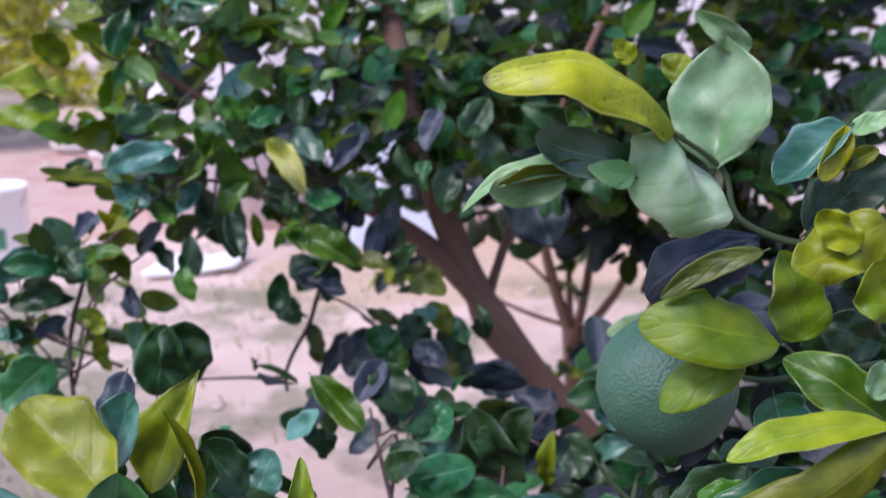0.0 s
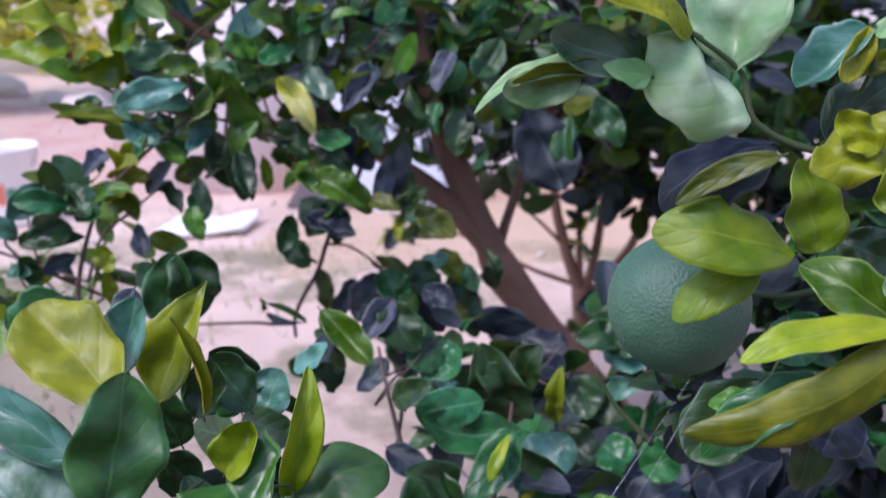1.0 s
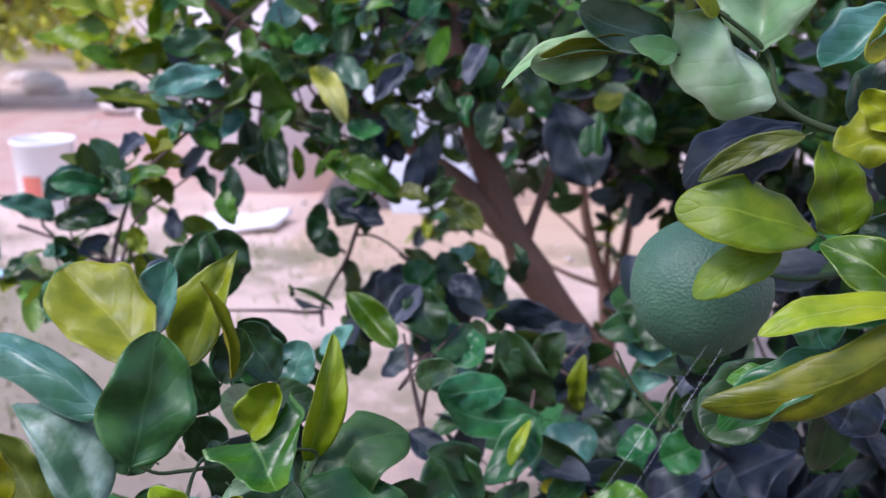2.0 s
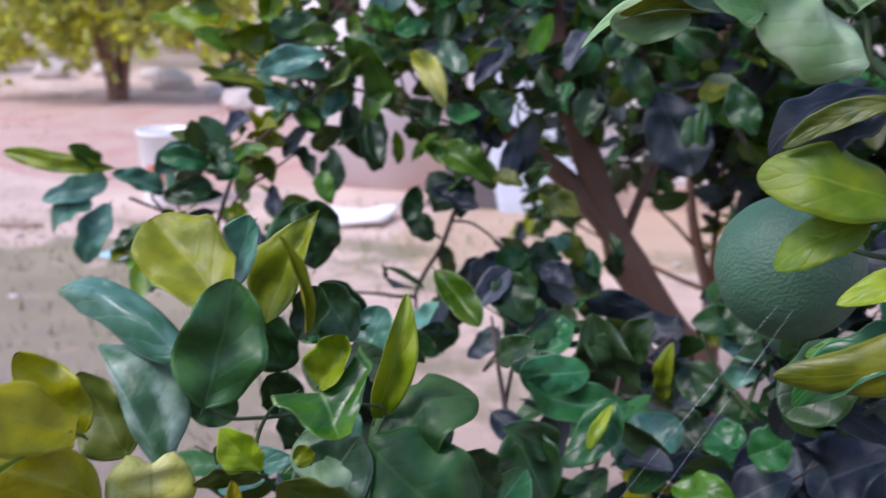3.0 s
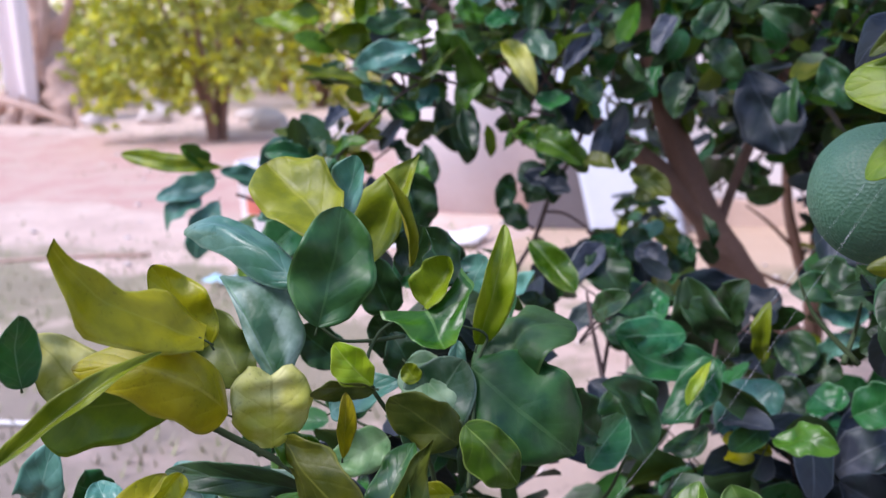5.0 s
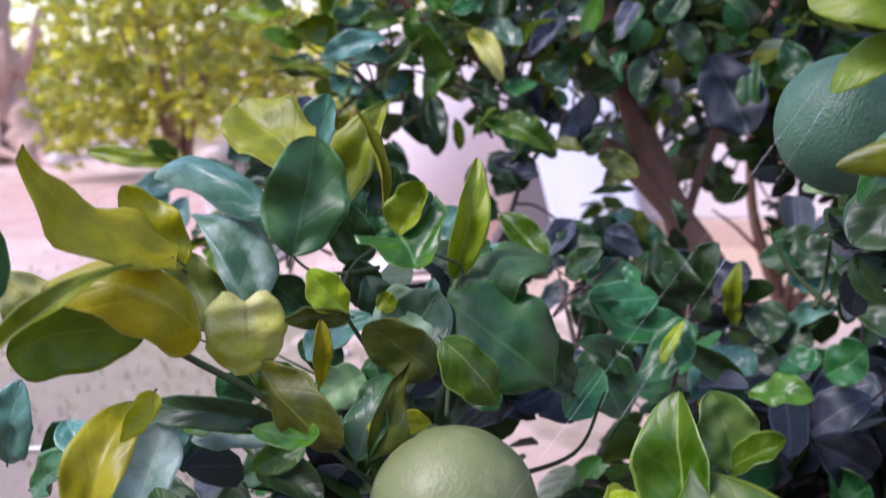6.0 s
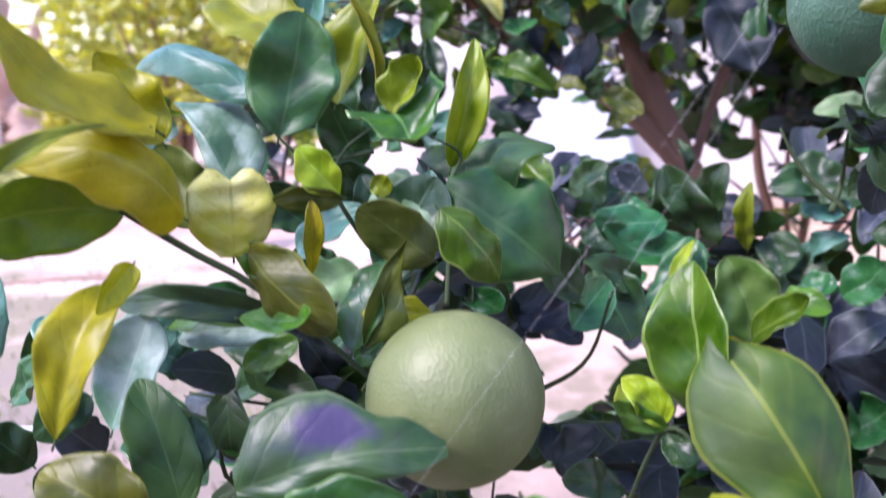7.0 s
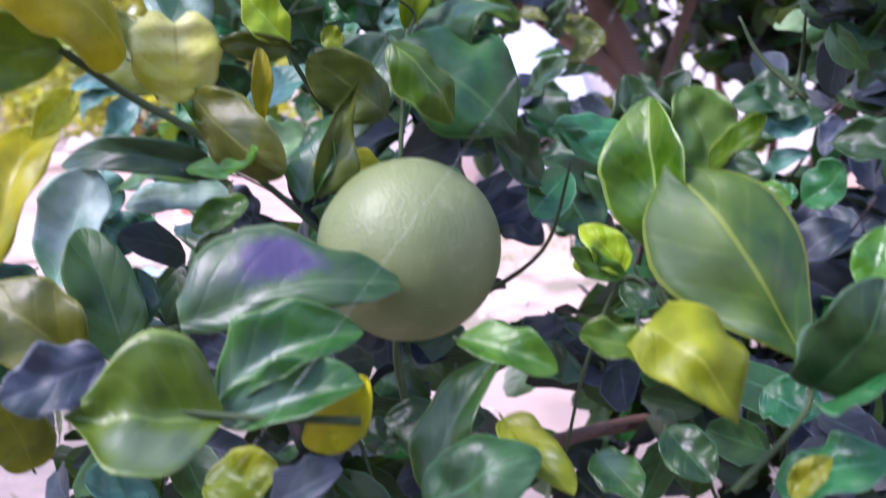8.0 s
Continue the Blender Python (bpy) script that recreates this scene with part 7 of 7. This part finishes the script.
crown("foliage", "inner foliage with shade in its dark leaf colours", tree, (LEAF["dark"], LEAF["ink"], LEAF["teal"], LEAF["ink"], LEAF["dark"], LEAF["dusk"], LEAF["ink"], LEAF["dark"]), INNER, 6)

# thin bare twigs that carry the inner sprays
rng = random.Random(77)
for (cx, cy, cz), (rx, ry, rz), count, _ in INNER + LIT + SHADED[:5]:
    for _ in range(3 if cy < 1.15 else 7):
        end = Vector((cx + rng.uniform(-0.9, 0.9) * rx, cy + rng.uniform(-0.9, 0.9) * ry, cz + rng.uniform(0.0, 0.9) * rz))
        foot = Vector((cx + rng.uniform(-0.5, 0.5) * rx, cy + rng.uniform(0.2, 1.2) * ry, cz - rz * rng.uniform(0.8, 1.6)))
        mid = foot.lerp(end, 0.5) + Vector((rng.gauss(0, 0.03), rng.gauss(0, 0.03), rng.gauss(0, 0.02)))
        twig(0.0034, 0.0012, tuple(foot), tuple(mid), tuple(end))

# ---------------------------------------------------------------- shrub of thin stems behind the trunk
shrub = thing("shrub", "thin-stemmed shrub with brown forking stems behind the tree", "shrub", (0.30, 2.05, 0.0))
for pts, rad in (
    (((0.03, 0.02, -0.02), (0.0, 0.0, 0.16), (-0.012, 0, 0.33)), (0.022, 0.019, 0.021)),
    (((-0.008, 0, 0.30), (-0.052, 0, 0.44), (-0.075, 0.02, 0.56), (-0.085, 0.05, 0.85)), (0.015, 0.013, 0.011, 0.006)),
    (((-0.012, 0, 0.31), (-0.016, 0, 0.42), (-0.016, 0, 0.52), (0.0, 0.05, 0.85)), (0.011, 0.008, 0.007, 0.005)),
    (((-0.004, 0, 0.30), (0.020, 0, 0.41), (0.034, 0, 0.53), (0.07, 0.03, 0.88)), (0.013, 0.010, 0.009, 0.005)),
    (((-0.004, 0, 0.29), (0.060, 0, 0.37), (0.115, 0, 0.46), (0.24, 0.05, 0.72)), (0.013, 0.011, 0.010, 0.005)),
    (((-0.045, 0, 0.42), (-0.11, -0.02, 0.49), (-0.16, -0.03, 0.53)), (0.005, 0.004, 0.002)),
    (((-0.010, 0, 0.33), (-0.14, 0.0, 0.38), (-0.36, 0.05, 0.48)), (0.006, 0.005, 0.002)),
):
    p2, r2 = curve_points(pts, rad)
    bm = bmesh.new()
    tube(bm, p2, r2, 8, 0.2)
    part("stem", bm, BARK, shrub)
crown("foliage", "dark small leaves", shrub, (LEAF["dark"], LEAF["ink"], LEAF["olive"], LEAF["moss"]), [((0.05, 0.06, 0.88), (0.55, 0.25, 0.26), 420, (0.05, 0.08)), ((0.0, -0.02, 0.50), (0.05, 0.04, 0.08), 14, (0.04, 0.06)), ((-0.37, 0.05, 0.49), (0.10, 0.06, 0.06), 36, (0.04, 0.065)), ((-0.02, -0.02, 0.24), (0.05, 0.05, 0.07), 22, (0.03, 0.05))], 12)

# ---------------------------------------------------------------- yellow-green bush across the yard
def far_bush(at, label, stems, clumps, materials, seed):
    bush = thing("bush", label, "bush", at)
    rng = random.Random(seed)
    for k in range(stems):
        a = 2 * math.pi * k / stems + rng.uniform(-0.4, 0.4)
        lean = rng.uniform(0.15, 0.45)
        pts, rad = curve_points(((0.05 * math.cos(a), 0.05 * math.sin(a), -0.05), (0.1 * math.cos(a), 0.1 * math.sin(a), 0.3), (lean * math.cos(a), lean * math.sin(a), 0.9), (1.7 * lean * math.cos(a), 1.7 * lean * math.sin(a), 1.6)), (0.035, 0.028, 0.02, 0.008))
        bm = bmesh.new()
        tube(bm, pts, rad, 8, 0.2)
        part("stem", bm, BARK, bush)
    crown("crown", "yellow-green small leaves", bush, materials, clumps, seed + 1)
    return bush


far_bush((-3.85, 7.2, 0), "yellow-green leafy bush with thin stems", 6,
         [((0, 0, 1.5), (1.15, 0.9, 1.0), 2500, (0.07, 0.12)), ((-0.75, 0, 0.75), (0.5, 0.5, 0.4), 420, (0.06, 0.11)), ((0.35, -0.2, 0.75), (0.5, 0.4, 0.3), 160, (0.06, 0.1)), ((0.2, 0, 2.4), (0.9, 0.8, 0.6), 350, (0.07, 0.12)), ((0.65, -0.1, 1.05), (0.5, 0.5, 0.5), 380, (0.06, 0.11)), ((-0.3, -0.35, 0.62), (0.9, 0.4, 0.34), 520, (0.06, 0.1)), ((-0.95, -0.1, 0.42), (0.35, 0.3, 0.3), 200, (0.06, 0.1)), ((-0.12, -0.3, 0.40), (0.10, 0.10, 0.16), 40, (0.05, 0.09))],
         (BUSH_LEAF, FAR_LEAF, FAR_LEAF), 21)
for x, y, k, s in ((-2.2, 10.4, 31, 1.2), (-4.1, 10.2, 91, 1.3), (-7.2, 10.6, 95, 1.4), (-5.6, 12.5, 41, 1.3), (-9.5, 13.0, 51, 1.4), (-0.5, 12.0, 61, 1.2), (-13, 11.0, 71, 1.4), (-7.4, 14.5, 81, 1.5)):
    far_bush((x, y, 0), "dull green bush at the far end of the yard", 4, [((0, 0, 1.3 * s), (1.5 * s, 0.9, 1.15 * s), 650, (0.12, 0.2)), ((0.2, 0, 0.55 * s), (1.2 * s, 0.7, 0.5 * s), 300, (0.1, 0.18)), ((0, -0.3, 0.26), (1.6 * s, 0.5, 0.28), 260, (0.08, 0.15))], (FAR_LEAF, BUSH_LEAF), k)

# ---------------------------------------------------------------- dead stump with hanging cloth
stump = thing("tree_stump", "bleached dead tree stump with splayed roots", "stump", (-6.62, 8.7, 0.0))
for name, pts, rad in (
    ("trunk", ((0.45, -0.25, -0.05), (0.32, -0.15, 0.3), (0.15, 0, 0.75), (-0.02, 0.05, 1.3), (-0.1, 0.1, 2.3)), (0.14, 0.17, 0.16, 0.14, 0.12)),
    ("trunk", ((-0.2, 0.1, -0.05), (-0.26, 0.16, 0.5), (-0.2, 0.22, 1.2), (-0.15, 0.2, 2.4)), (0.17, 0.13, 0.12, 0.11)),
    ("trunk", ((-0.66, -0.2, -0.05), (-0.6, -0.1, 0.5), (-0.52, 0, 1.2), (-0.5, 0.1, 2.4)), (0.11, 0.085, 0.09, 0.08)),
    ("root", ((0.68, -0.32, -0.05), (0.47, -0.18, 0.22), (0.28, 0, 0.6)), (0.05, 0.08, 0.09)),
    ("root", ((-0.12, -0.5, -0.05), (-0.16, -0.25, 0.18), (-0.2, 0, 0.5)), (0.06, 0.08, 0.10)),
    ("root", ((0.16, -0.55, -0.05), (0.02, -0.28, 0.2), (-0.08, 0, 0.55)), (0.05, 0.07, 0.09)),
    ("root", ((-0.42, -0.5, -0.05), (-0.36, -0.25, 0.2), (-0.26, 0, 0.5)), (0.05, 0.06, 0.08)),
    ("branch", ((0.16, 0, 0.85), (0.42, -0.05, 1.15), (0.58, -0.05, 1.55)), (0.08, 0.05, 0.03)),
    ("branch", ((0.02, -0.1, 0.55), (0.22, -0.2, 0.95), (0.25, -0.2, 1.35)), (0.05, 0.05, 0.04)),
):
    p2, r2 = curve_points(pts, rad)
    bm = bmesh.new()
    tube(bm, p2, r2, 14, 0.7)
    part(name, bm, DEADWOOD, stump)
bm = bmesh.new()
p2, r2 = curve_points(((-7.75, 8.18, 0.46), (-7.0, 8.16, 0.33), (-6.35, 8.15, 0.18), (-5.9, 8.15, hill(-5.9, 8.15) + 0.03)), (0.035, 0.04, 0.04, 0.03))
tube(bm, p2, r2, 10, 0.4)
tagged(new("pole", mesh_of("pole", bm, DEADWOOD)), "weathered pole leaning across the stump's roots", "pole")
bm = bmesh.new()
bmesh.ops.create_grid(bm, x_segments=16, y_segments=22, size=0.5)
for v in bm.verts:
    u, w = v.co.x, v.co.y + 0.5
    v.co = Vector((-6.64 + 0.36 * u * (1 - 0.25 * abs(w - 0.6)), 8.36 - 0.05 * math.sin(9 * u) - 0.03 * w, 0.24 + 1.5 * w + 0.06 * math.cos(6 * u)))
bmesh.ops.solidify(bm, geom=bm.faces[:], thickness=0.008)
tagged(new("hanging_cloth", mesh_of("hanging_cloth", bm, CLOTH)), "faded pinkish white cloth hung on the stump", "cloth")

# ---------------------------------------------------------------- weeds
rng = random.Random(3)
bm = bmesh.new()
for x0, y0, sx, sy, n in ((-1.15, 1.9, 0.4, 0.35, 500), (-1.45, 2.3, 0.45, 0.55, 160), (-1.1, 3.3, 0.6, 0.35, 500), (-2.3, 2.9, 0.6, 0.5, 900), (-4.9, 7.8, 0.7, 0.5, 250), (-3.4, 5.7, 1.2, 0.3, 160), (-0.5, 3.1, 0.4, 0.3, 120)):
    for _ in range(n):
        x, y = rng.gauss(x0, sx), rng.gauss(y0, sy)
        a, h, w = rng.uniform(0, 6.28), rng.uniform(0.012, 0.045), rng.uniform(0.002, 0.006)
        z = hill(x, y) - 0.002
        ca, sa, ln = math.cos(a), math.sin(a), rng.uniform(0.2, 0.9) * h
        bm.faces.new([bm.verts.new(q) for q in ((x - sa * w, y + ca * w, z), (x + sa * w, y - ca * w, z), (x + ca * ln, y + sa * ln, z + h))])
tagged(new("weeds", mesh_of("weeds", bm, GRASS)), "sparse short weeds on bare earth", "weeds", kind="stuff")
bm = bmesh.new()
for _ in range(220):
    x, y = rng.uniform(-5, 2), rng.uniform(1.2, 8.5)
    s = rng.uniform(0.004, 0.022)
    g = bmesh.ops.create_icosphere(bm, subdivisions=1, radius=s)
    for v in g["verts"]:
        v.co = Vector((v.co.x * 1.3 + x, v.co.y + y, v.co.z * 0.6 + hill(x, y) + s * 0.2))
tagged(new("pebbles", mesh_of("pebbles", bm, STONE)), "small stones and crumbs of earth", "pebbles", kind="stuff")
